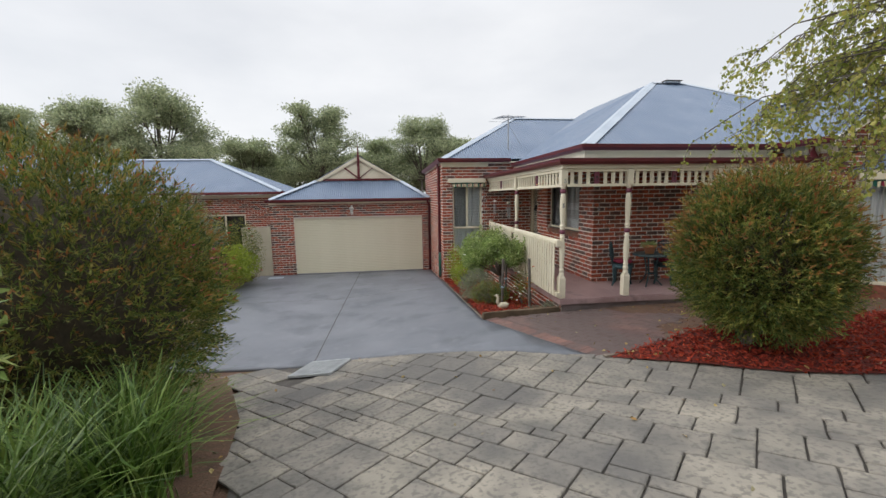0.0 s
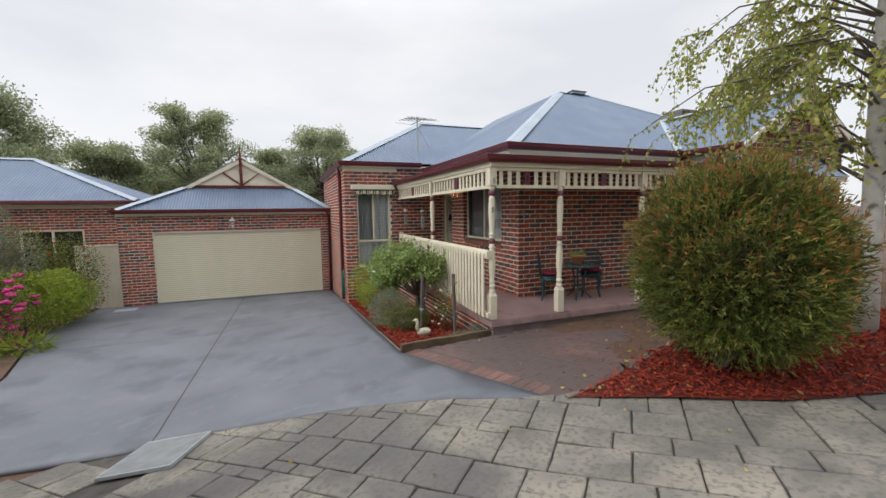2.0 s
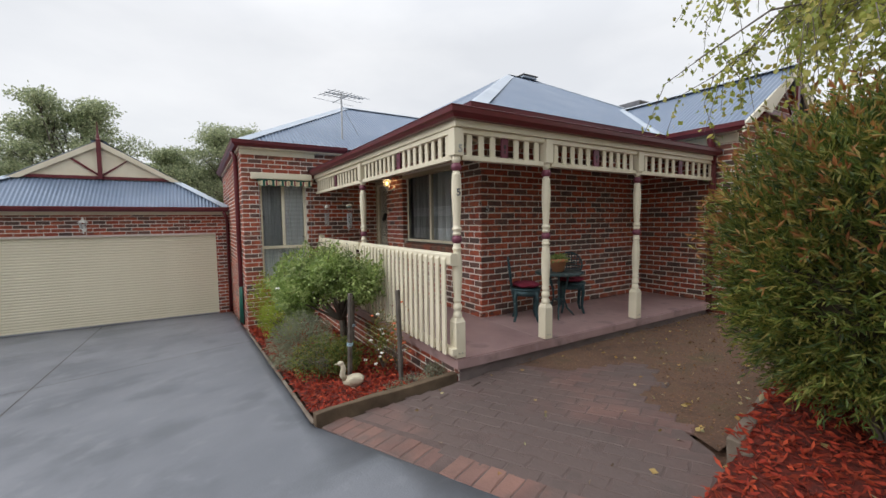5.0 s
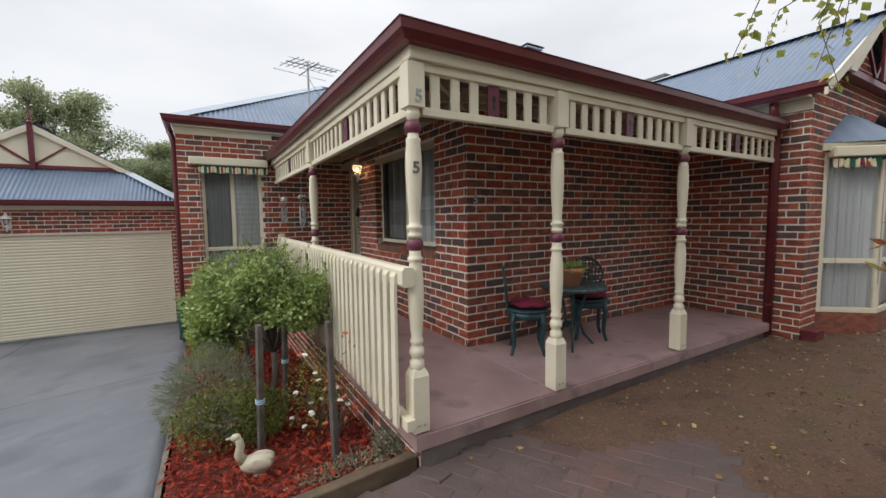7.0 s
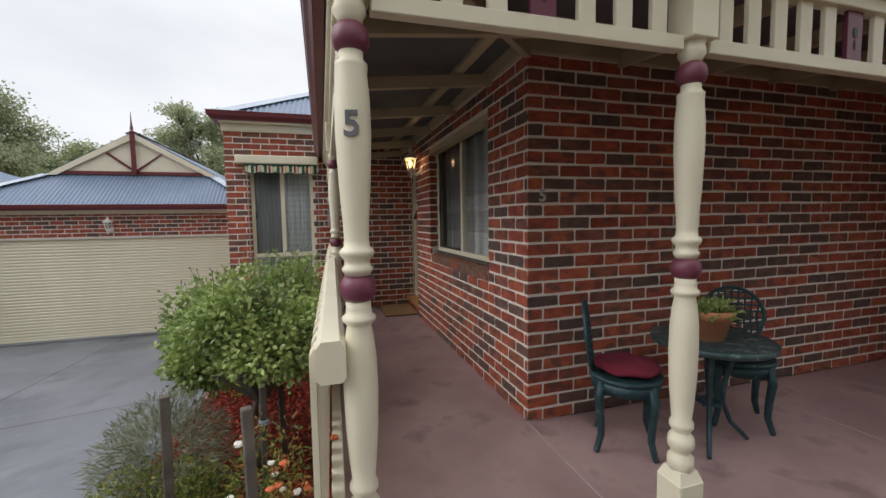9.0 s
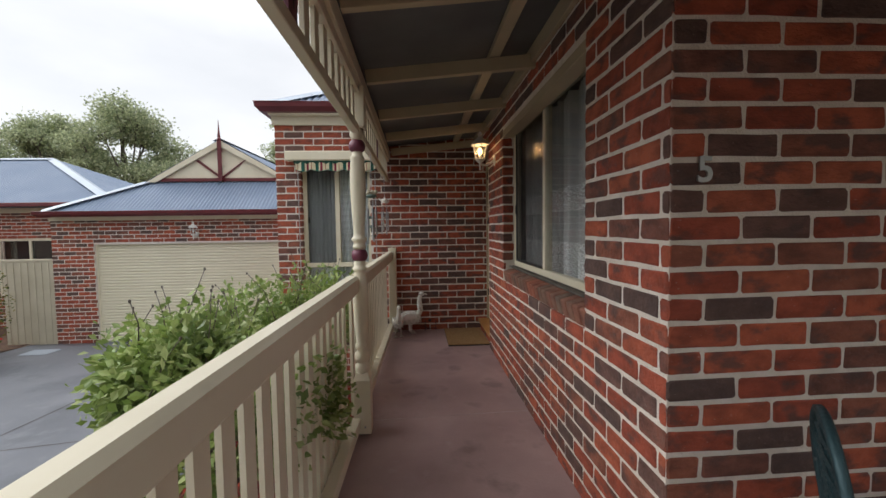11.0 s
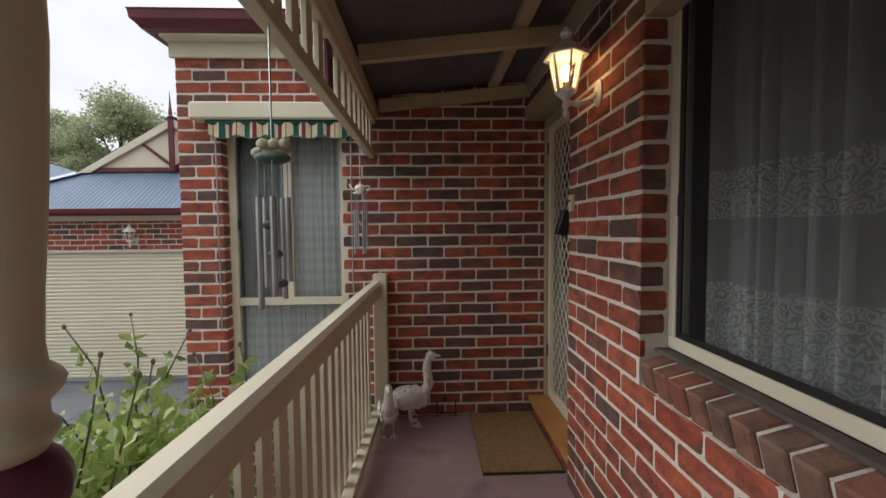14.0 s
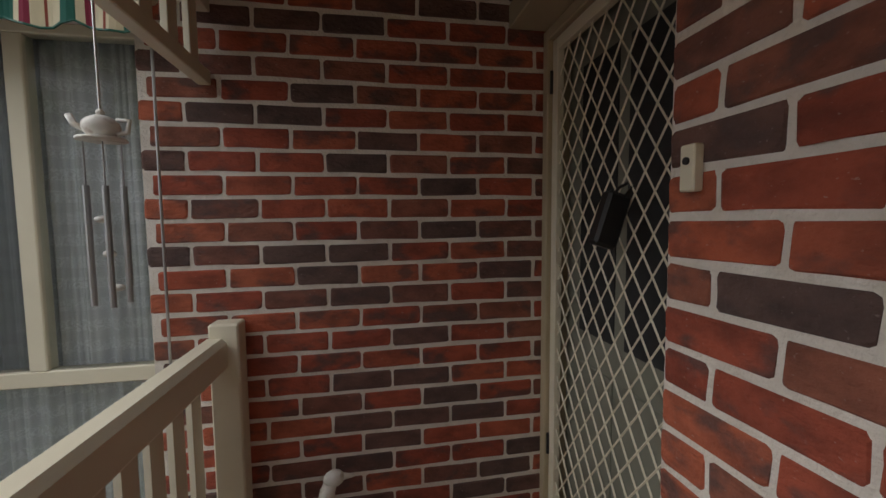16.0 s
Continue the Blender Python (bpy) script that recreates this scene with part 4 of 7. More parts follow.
for yy in (-0.30, 0.56, 1.43, 2.30, 3.13, 3.98):
    rafter((-1.1, yy, under_z(0.23) - 0.045), (0.0 if yy < 3.2 else 0.12, yy, under_z(1.33 if yy < 3.2 else 1.45) - 0.045))
for xx in (0.7, 1.4, 2.1, 2.8, 3.5):
    rafter((xx, -1.1, under_z(0.23) - 0.045), (xx, -0.002, under_z(1.32) - 0.045))
rafter((-1.1, -1.1, under_z(0.23) - 0.045), (0, 0, under_z(1.33) - 0.045), "hip_rafter")
rafter((-0.27, -0.24, under_z(1.06) + 0.0), (-0.27, 4.03, under_z(1.06) + 0.0), "batten", 0.04, 0.07)
rafter((-0.26, -0.3, under_z(1.03) + 0.0), (3.68, -0.3, under_z(1.03) + 0.0), "batten", 0.04, 0.07)
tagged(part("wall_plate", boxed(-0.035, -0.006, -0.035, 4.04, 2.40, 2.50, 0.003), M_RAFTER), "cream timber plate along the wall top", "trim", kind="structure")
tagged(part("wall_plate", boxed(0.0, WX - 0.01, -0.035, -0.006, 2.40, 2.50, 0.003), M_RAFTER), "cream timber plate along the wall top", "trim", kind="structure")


# ---- windows ----
def curtain(x0, x1, y, z0, z1, m, parent, waves=9, depth=0.018, cloth=None):
    bm = bmesh.new()
    n = waves * 14
    prev = None
    for i in range(n + 1):
        u = x0 + (x1 - x0) * i / n
        f = waves * i / n + 0.25 * math.sin(1.7 * waves * i / n)
        w = y + depth * math.sin(6.28318 * f) * (0.75 + 0.35 * math.sin(2.1 * f + 1)) + depth * 0.3 * math.sin(15.1 * f)
        cur = [bm.verts.new(m @ Vector((u, w, z0))), bm.verts.new(m @ Vector((u, w, z1)))]
        if prev:
            bm.faces.new((prev[0], cur[0], cur[1], prev[1])).smooth = True
        prev = cur
    return part("lace_curtain", bm, cloth or M_LACE, parent, "white lace curtain in soft folds")


def pane(x0, x1, z0, z1, y, m, parent, name="pane"):
    bm = bmesh.new()
    bm.faces.new([bm.verts.new(m @ Vector(p)) for p in ((x0, y, z0), (x1, y, z0), (x1, y, z1), (x0, y, z1))])
    ob = part(name, bm, M_GLASS, parent)
    ob.visible_shadow = False
    return ob


def bars(parent, m, rects, y0, y1, name="window_frame"):
    for a, b, c, d in rects:
        part(name, boxed(a, b, y0, y1, c, d, 0.004, m), M_CREAM, parent)


# sliding window of the front room; its own x runs from the door end to the street end
m1 = pose(0, 3.16, 0, 0, 0, -90)
wa = thing("window_1", (0.1, 1.6, 1.0), "cream aluminium sliding window with a flyscreen and lace", "window", kind="structure")
U0, U1, UM, S0, S1 = 0.73, 2.525, 1.585, 0.985, 2.20
bars(wa, m1, [(U0, U1, S0, S0 + 0.045), (U0, U1, S1 - 0.03, S1), (U0, U0 + 0.04, S0 + 0.045, S1 - 0.03), (U1 - 0.04, U1, S0 + 0.045, S1 - 0.03), (UM - 0.025, UM + 0.025, S0 + 0.045, S1 - 0.03)], 0.10, 0.155)
pane(UM + 0.025, U1 - 0.04, S0 + 0.045, S1 - 0.03, 0.115, m1, wa)
pane(U0 + 0.04, UM - 0.025, S0 + 0.045, S1 - 0.03, 0.135, m1, wa)
sc = part("flyscreen_frame", boxed(U0 + 0.041, U0 + 0.062, 0.106, 0.114, S0 + 0.046, S1 - 0.031, 0, m1), M_BLACK, wa, "dark flyscreen edge")
for r in ((U0 + 0.063, UM - 0.026, S0 + 0.046, S0 + 0.066), (UM - 0.045, UM - 0.026, S0 + 0.067, S1 - 0.031)):
    part("flyscreen_frame", boxed(r[0], r[1], 0.106, 0.114, r[2], r[3], 0, m1), M_BLACK, wa)
M_MESHSCREEN = M_SCREEN.copy()
M_MESHSCREEN.name = "flyscreen_mesh"
M_MESHSCREEN.node_tree.nodes["Principled BSDF"].inputs["Alpha"].default_value = 0.22
part("flyscreen", boxed(U0 + 0.062, UM - 0.045, 0.109, 0.111, S0 + 0.066, S1 - 0.031, 0, m1), M_MESHSCREEN, wa, "dark flyscreen mesh")
part("latch", boxed(U0 + 0.05, U0 + 0.075, 0.095, 0.106, 1.45, 1.53, 0.003, m1), M_BLACK, wa)
curtain(U0 + 0.03, U1 - 0.03, 0.25, S0 - 0.02, S1, m1, wa, 21, 0.052)
part("head_board", boxed(U0, U1, -0.002, 0.098, S1 - 0.06, S1 - 0.001, 0.003, m1), M_RAFTER, wa)
part("flashing", boxed(U0, U1, 0.055, 0.102, S0 - 0.014, S0 - 0.002, 0, m1), M_STAKE, wa)
reveal(WALL_WEST, m1, U0, S0 - 0.02, S1 - 0.06, 0.098)
# sill of bricks on edge, tilted outwards
sill = tagged(part("window_sill", boxed(U0, U1, -0.112, -0.004, -0.098, -0.007, 0, m1 @ pose(0, 0.112, 0.968, 14)), M_MORTAR), "sloping brick-on-edge window sill", "sill", kind="structure")
SILL_BRICKS = []
sb = bmesh.new()
box(sb, 0, 0.073, -0.124, 0.0, -0.108, 0.0, 0.006)
sme = bpy.data.meshes.new("sill_brick")
sb.to_mesh(sme)
sb.free()
k = 0
while U0 + k * 0.0865 + 0.06 < U1:
    SILL_BRICKS.append((sill, sme, m1 @ pose(U0 + 0.006 + k * 0.0865, 0.112, 0.968 + random.uniform(-0.002, 0.002), 14, 0, random.uniform(-0.8, 0.8))))
    k += 1

# tall window of the side room
m2 = pose(-2.55, 4.05, 0)
wb = thing("window_2", (-1.8, 4.1, 0.2), "cream framed tall window with lace curtains", "window", kind="structure")
V0, V1, VM, T0, T1, TT = 0.30, 1.17, 0.735, 0.2, 2.16, 0.87
bars(wb, m2, [(V0, V1, T0, T0 + 0.05), (V0, V1, T1 - 0.04, T1), (V0, V0 + 0.05, T0 + 0.05, T1 - 0.04), (V1 - 0.045, V1, T0 + 0.05, T1 - 0.04), (V0 + 0.05, V1 - 0.045, TT - 0.03, TT + 0.03),
              (VM - 0.03, VM + 0.03, TT + 0.03, T1 - 0.04)], 0.095, 0.155)
pane(V0 + 0.05, VM - 0.03, TT + 0.03, T1 - 0.04, 0.135, m2, wb)
pane(VM + 0.03, V1 - 0.045, TT + 0.03, T1 - 0.04, 0.115, m2, wb)
pane(V0 + 0.05, V1 - 0.045, T0 + 0.05, TT - 0.03, 0.12, m2, wb)
part("flyscreen", boxed(V0 + 0.05, VM - 0.03, 0.112, 0.114, TT + 0.03, T1 - 0.04, 0, m2), M_MESHSCREEN, wb, "dark flyscreen mesh")
curtain(V0 + 0.03, V1 - 0.03, 0.21, T0, T1, m2, wb, 13, 0.026, M_LACE_ROWS)
part("latch", boxed(V0 + 0.06, V0 + 0.08, 0.085, 0.096, 1.42, 1.50, 0.003, m2), M_BLACK, wb)
part("window_sill", boxed(V0 - 0.02, V1 + 0.02, -0.012, 0.10, T0 - 0.07, T0 - 0.002, 0.006, m2), M_BRICKS, wb, "brick sill")
reveal(WALL_END, m2, V0, T0, T1 - 0.002, 0.094)


def striped_mat():
    m = bpy.data.materials.new("striped_canvas")
    m.use_nodes = True
    n, l = m.node_tree.nodes, m.node_tree.links
    co, sep, mul, fr, rp = (n.new("ShaderNode" + k) for k in ("TexCoord", "SeparateXYZ", "Math", "Math", "ValToRGB"))
    mul.operation, fr.operation = "MULTIPLY", "FRACT"
    mul.inputs[1].default_value = 5.9
    l.new(co.outputs["Object"], sep.inputs[0]); l.new(sep.outputs[0], mul.inputs[0]); l.new(mul.outputs[0], fr.inputs[0]); l.new(fr.outputs[0], rp.inputs[0])
    cr = rp.color_ramp
    cr.interpolation = "CONSTANT"
    stripes = [(0, (0.015, 0.10, 0.075)), (0.24, (0.62, 0.55, 0.38)), (0.36, (0.20, 0.02, 0.045)), (0.52, (0.62, 0.55, 0.38)), (0.70, (0.25, 0.06, 0.04)), (0.75, (0.62, 0.55, 0.38))]
    while len(cr.elements) < len(stripes):
        cr.elements.new(0.5)
    for e, (p, c) in zip(cr.elements, stripes):
        e.position, e.color = p, (*c, 1)
    b = n["Principled BSDF"]
    b.inputs["Roughness"].default_value = 0.9
    l.new(rp.outputs[0], b.inputs["Base Color"])
    return m


M_STRIPE = striped_mat()
M_GREENCANVAS = mat("green_canvas", [(0.012, 0.06, 0.045), (0.02, 0.085, 0.062)], 0.9, scale=20, bump=0.2, bump_scale=200)


def awning(x0, x1, y, z, name="awning", m=None):
    """A cream cassette with a rolled awning whose scalloped striped edge hangs out below."""
    m = m or Matrix()
    ob = thing(name, m @ Vector(((x0 + x1) / 2, y, z)), "rolled-up awning in a cream box with a green striped scalloped edge", "awning", "window awnings")
    part("cassette", boxed(x0, x1, y - 0.13, y, z, z + 0.12, 0.012, m), M_CREAM, ob)
    bm = bmesh.new()
    n = 60
    top, bot = [], []
    for i in range(n + 1):
        u = x0 + 0.12 * (x1 > x0 + 0.6) + (x1 - x0 - 0.12) * i / n
        s = 0.027 * abs(math.sin(math.pi * 5 * i / n))
        top.append((u, y - 0.10 + 0.01 * math.sin(i * 0.9), z - 0.02))
        bot.append((u, y - 0.105 + 0.012 * math.sin(i * 0.9 + 0.4), z - 0.105 - s))
    for i in range(n):
        bm.faces.new([bm.verts.new(m @ Vector(p)) for p in (top[i], top[i + 1], bot[i + 1], bot[i])])
    bmesh.ops.remove_doubles(bm, verts=bm.verts[:], dist=0.0005)
    part("roll", rod(bmesh.new(), m @ Vector((x0 + 0.1, y - 0.075, z - 0.012)), m @ Vector((x1 - 0.02, y - 0.075, z - 0.012)), 0.03, seg=12), M_GREENCANVAS, ob, "dark green rolled canvas", smooth=True)
    part("scalloped_edge", bm, M_STRIPE, ob, "green, cream and maroon striped canvas")
    bm = tube(bmesh.new(), [m @ Vector(p) for p in [(b[0], b[1], b[2]) for b in bot[::2]]], 0.004, 5)
    part("green_trim", bm, M_GREENPIPE, ob, "dark green edge binding")
    part("cord", rod(bmesh.new(), m @ Vector((x0 + 0.13, y - 0.03, z)), m @ Vector((x0 + 0.13, y - 0.03, z - 1.5)), 0.005, seg=6), M_METAL, ob)
    part("cord", rod(bmesh.new(), m @ Vector((x1 - 0.02, y - 0.03, z)), m @ Vector((x1 - 0.02, y - 0.03, z - 1.5)), 0.005, seg=6), M_METAL, ob)
    return ob


awning(-2.40, -1.29, 4.043, 2.19)

# ---- front door in its recess ----
DX = 0.14
dr = thing("door_1", (DX, 3.6, 0.14), "cream framed security door with diamond mesh over a grey door", "door", kind="structure")
D0, D1, DZ0, DZ1 = 3.2, 4.045, 0.14, 2.16
for a, b, c, d in ((D1 - 0.045, D1, DZ0, DZ1 + 0.045), (D0, D1 - 0.045, DZ1, DZ1 + 0.045)):
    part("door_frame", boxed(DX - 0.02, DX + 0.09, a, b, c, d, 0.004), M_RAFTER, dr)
for a, b, c, d in ((D1 - 0.09, D1 - 0.047, DZ0 + 0.01, DZ1 - 0.004), (D0, D0 + 0.045, DZ0 + 0.01, DZ1 - 0.004), (D0 + 0.045, D1 - 0.09, DZ1 - 0.05, DZ1 - 0.004), (D0 + 0.045, D1 - 0.09, DZ0 + 0.01, DZ0 + 0.07)):
    part("screen_frame", boxed(DX, DX + 0.03, a, b, c, d, 0.003), M_CREAM, dr)
bm = bmesh.new()
pw, ph = 0.082, 0.115
zrow = 0
z = DZ0 + 0.06
while z < DZ1 - 0.05:
    y = D0 + 0.04 - (pw / 2 if zrow % 2 else 0)
    while y < D1 - 0.09:
        for s in (-1, 1):
            a = (DX + 0.015, y + pw / 2, z)
            b = (DX + 0.015, y + pw / 2 + s * pw * 0.42, z + ph * 0.36)
            c = (DX + 0.015, y + pw / 2 + s * pw * 0.5, z + ph * 0.5)
            if D0 + 0.02 < b[1] < D1 - 0.06 and D0 + 0.02 < a[1] < D1 - 0.06:
                rod(bm, a, c, 0.0037, seg=4, caps=False)
        y += pw
    z += ph / 2
    zrow += 1
part("diamond_mesh", bm, M_CREAM, dr, "cream diamond security mesh")
part("door_leaf", boxed(DX + 0.075, DX + 0.11, D0, D1 - 0.05, DZ0 + 0.005, DZ1 - 0.005, 0.002), M_DOORGREY, dr, "grey-green door behind the mesh")
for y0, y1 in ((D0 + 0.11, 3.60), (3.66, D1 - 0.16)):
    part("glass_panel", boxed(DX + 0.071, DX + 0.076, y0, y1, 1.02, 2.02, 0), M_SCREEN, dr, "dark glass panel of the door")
    part("lower_panel", boxed(DX + 0.066, DX + 0.076, y0, y1, 0.32, 0.90, 0.004), M_DOORGREY, dr)
for zz in (0.45, 1.95):
    part("hinge", rod(bmesh.new(), (DX - 0.004, D1 - 0.048, zz), (DX - 0.004, D1 - 0.048, zz + 0.09), 0.007, seg=8), M_BLACK, dr)
part("lock_plate", boxed(DX - 0.008, DX, 3.21, 3.25, 1.15, 1.38, 0.003), M_BLACK, dr)
tagged(part("door_head", boxed(-0.03, DX + 0.08, 3.165, 4.04, 2.208, 2.30, 0.004), M_RAFTER), "cream timber board over the door", "trim", kind="structure")
brick_wall("wall_over_door", (0.0, 4.05), -90, 0.88, 2.302, 2.5, [], 1, near=lambda u, v: True)
step = thing("door_step", (0.07, 3.6, 0), "varnished orange timber door sill over small bricks", "step", kind="structure")
part("tread", boxed(0.0, DX + 0.07, 3.165, 4.04, 0.10, 0.14, 0.006), M_OAK, step)
part("riser", boxed(0.035, DX, 3.165, 4.04, 0.0, 0.098, 0), M_MORTAR, step)
for k in range(10):
    part("brick", boxed(0.028, 0.05, 3.17 + k * 0.087, 3.17 + k * 0.087 + 0.076, 0.004, 0.094, 0.003), M_BRICK, step)

lb = thing("key_safe", (DX - 0.03, 3.55, 1.45), "black plastic key safe hanging on the security mesh", "key safe")
part("body", boxed(-0.03, 0.03, -0.02, 0.02, -0.085, 0.045, 0.009, pose(DX - 0.035, 3.52, 1.47, 0, 18, 0) @ Matrix.Scale(1.25, 4)), M_BLACK, lb)
part("shackle", tube(bmesh.new(), [(DX - 0.03, 3.53, 1.50), (DX - 0.01, 3.53, 1.54), (DX + 0.015, 3.52, 1.555), (DX + 0.015, 3.50, 1.54), (DX - 0.02, 3.50, 1.50)], 0.005, 6), M_BLACK, lb)
part("dial_cover", boxed(-0.034, -0.028, -0.013, 0.013, -0.02, 0.035, 0.002, pose(DX - 0.035, 3.52, 1.47, 0, 18, 0)), M_METAL, lb)
db = thing("doorbell", (-0.012, 3.09, 1.55), "small cream doorbell button on the brick wall", "doorbell")
part("plate", boxed(-0.024, -0.002, 3.075, 3.11, 1.50, 1.585, 0.003), M_CREAM, db)
part("button", rod(bmesh.new(), (-0.024, 3.092, 1.555), (-0.028, 3.092, 1.555), 0.007, seg=10), M_BLACK, db)


def number_five(name, m, size, material, label, depth=0.004):
    cu = bpy.data.curves.new(name, "FONT")
    cu.body, cu.size, cu.extrude, cu.align_x, cu.align_y, cu.offset = "5", size, depth, "CENTER", "CENTER", size * 0.02
    tmp = bpy.data.objects.new(name + "_text", cu)
    scene.collection.objects.link(tmp)
    me = bpy.data.meshes.new_from_object(tmp.evaluated_get(bpy.context.evaluated_depsgraph_get()))
    bpy.data.objects.remove(tmp)
    me.materials.clear()
    me.materials.append(material)
    ob = new(name, me)
    ob.matrix_basis = m
    return tagged(ob, label, "house number", "house numbers")


number_five("house_number", pose(P1[0] - 0.008, P1[1] - 0.050, 1.62, 90, 0, -12), 0.095, M_GREYPAINT, "dark grey number five on the turned post")
number_five("house_number", pose(P1[0] + 0.012, P1[1] - 0.0585, 2.03, 90, 0, 0), 0.10, M_METAL, "pale grey number five on the post head")
number_five("house_number", pose(0.105, -0.009, 1.505, 90, 0, 0), 0.11, M_METAL, "pale grey number five on the brick corner")


# ---- lamps ----
def lantern(at, m, lit, label):
    ob = thing("wall_lantern", at, label, "wall lamp", "coach lanterns")
    t = Matrix.Translation(at) @ m
    hx = lambda r0, r1, z0, z1, seg=6: lathe(bmesh.new(), [(r0, z0), (r1, z1)], seg, t)
    part("wall_plate", ball(bmesh.new(), t @ Vector((0, 0.145, 0.0)), 0.055, (0.75, 0.25, 1.1), 12, m), M_WHITE, ob, smooth=True)
    part("arm", tube(bmesh.new(), [t @ Vector(p) for p in ((0, 0.14, 0.0), (0, 0.10, -0.03), (0, 0.05, -0.05), (0, 0.0, -0.035), (0, 0, -0.01))], 0.012, 8), M_WHITE, ob, smooth=True)
    part("finial", lathe(bmesh.new(), [(0.004, -0.10), (0.014, -0.09), (0.008, -0.07), (0.016, -0.055), (0.012, -0.03), (0.03, -0.015), (0.046, 0.0)], 10, t), M_WHITE, ob, smooth=True)
    glass = part("glass", hx(0.04, 0.07, 0.012, 0.15), M_GLASS, ob, "clear bevelled panes")
    glass.visible_shadow = False
    for k in range(6):
        a = 6.28318 * k / 6
        part("bar", rod(bmesh.new(), t @ Vector((0.043 * math.cos(a), 0.043 * math.sin(a), 0.005)), t @ Vector((0.073 * math.cos(a), 0.073 * math.sin(a), 0.155)), 0.005, seg=5), M_WHITE, ob)
    part("base", hx(0.048, 0.044, 0.0, 0.014), M_WHITE, ob)
    part("roof", lathe(bmesh.new(), [(0.098, 0.148), (0.10, 0.156), (0.085, 0.17), (0.05, 0.20), (0.02, 0.225), (0.02, 0.24), (0.028, 0.25), (0.02, 0.265), (0.004, 0.28)], 6, t), M_WHITE, ob)
    part("bulb", ball(bmesh.new(), t @ Vector((0, 0, 0.085)), 0.028, (0.9, 0.9, 1.35), 10), M_BULB if lit else M_WHITE, ob, smooth=True)
    return ob


lantern((-0.152, 2.79, 2.0), pose(0, 0, 0, 0, 0, -90), True, "cream coach lantern with a lit warm bulb on the brick wall")
lantern((-5.5, 7.64, 1.26), Matrix(), False, "white unlit coach lantern above the garage door")
lamp = new("lantern_light", bpy.data.lights.new("lantern_light", "POINT"))
lamp.data.energy, lamp.data.color, lamp.data.shadow_soft_size = 2.0, (1.0, 0.60, 0.28), 0.03
lamp.matrix_basis = Matrix.Translation((-0.152, 2.79, 2.095))

# ---- garage door and trims ----
gd = thing("garage_door", (-5.25, 7.85, -1.0), "cream ribbed steel roller door, closed", "garage door", kind="")
x0g, x1g = -7.62, -2.89
SLAT = 0.063
k = 0
sl = bmesh.new()
prof = [(0.0, 0.0), (0.0, 0.010), (-0.012, 0.018), (-0.014, 0.030), (-0.014, 0.046), (-0.012, 0.054), (0.0, 0.060), (0.0, 0.0635)]
ra = [sl.verts.new((0, y, z)) for y, z in prof]
rb = [sl.verts.new((x1g - x0g, y, z)) for y, z in prof]
for i in range(len(prof) - 1):
    sl.faces.new((ra[i], rb[i], rb[i + 1], ra[i + 1]))
slme = bpy.data.meshes.new("slat")
sl.to_mesh(slme)
sl.free()
slme.materials.append(M_GDOOR)
z = -0.98
while z < 1.09:
    ob = link("slat", slme, gd)
    ob.matrix_basis = Matrix.Translation((x0g, 7.88, z))
    z += SLAT
part("bottom_rail", boxed(x0g, x1g, 7.86, 7.90, -1.03, -0.975, 0.006), M_GDOOR, gd)
part("guide", boxed(x0g - 0.012, x0g + 0.02, 7.85, 7.87, -1.03, 1.075, 0.002), M_GDOOR, gd)
part("guide", boxed(x1g - 0.02, x1g + 0.012, 7.85, 7.87, -1.03, 1.075, 0.002), M_GDOOR, gd)
tagged(part("wall_garage_back", boxed(-8.3, -2.7, 8.2, 8.22, -1.1, 1.6, 0), M_ROOM), "plain wall closing the garage", "wall", kind="structure")

# small gable on the garage roof and the street wing: boards, struts and finials
def gable_trim(cx, y, base, apex, half, label, boards=True, strut_y=-0.012):
    ob = thing("gable_trim", (cx, y, base), label, "gable", "gable ornaments")
    if boards:
        part("panel", prism(bmesh.new(), [(cx - half, base), (cx + half, base), (cx, apex)], "y", y, y + 0.03), M_CREAM, ob, "cream painted gable panel")
        part("base_board", boxed(cx - half * 0.94, cx + half * 0.94, y - 0.03, y - 0.002, base, base + 0.075, 0.003), M_MAROON, ob, "maroon base board")
    hgt = apex - base
    for sg in (-1, 1):
        bm = prism(bmesh.new(), [(cx + sg * (half + 0.05), base - 0.02), (cx + sg * (half - 0.16), base - 0.02), (cx, apex - 0.11), (cx, apex + 0.03)], "y", y - 0.07, y - 0.035)
        part("barge_board", bm, M_CREAM, ob)
        a, b = (cx + sg * half * 0.33, base + hgt * 0.52), (cx, base + 0.07)
        bm = prism(bmesh.new(), [(a[0] - 0.03, a[1]), (a[0] + 0.03, a[1] + 0.02), (b[0] + 0.035, b[1]), (b[0] - 0.035, b[1])], "y", y - 0.032 + (0.001 if sg > 0 else 0), y - 0.004)
        part("strut", bm, M_MAROON, ob, "maroon slanting strut")
    part("king_post", boxed(cx - 0.045, cx + 0.045, y - 0.105, y - 0.072, base, apex + 0.04, 0.004), M_MAROON, ob, "maroon king post")
    part("finial", lathe(bmesh.new(), [(0.045, 0), (0.05, 0.03), (0.03, 0.06), (0.035, 0.10), (0.02, 0.2), (0.004, 0.46)], 8, Matrix.Translation((cx, y - 0.085, apex + 0.02))), M_MAROON, ob, "maroon spire finial")
    return ob


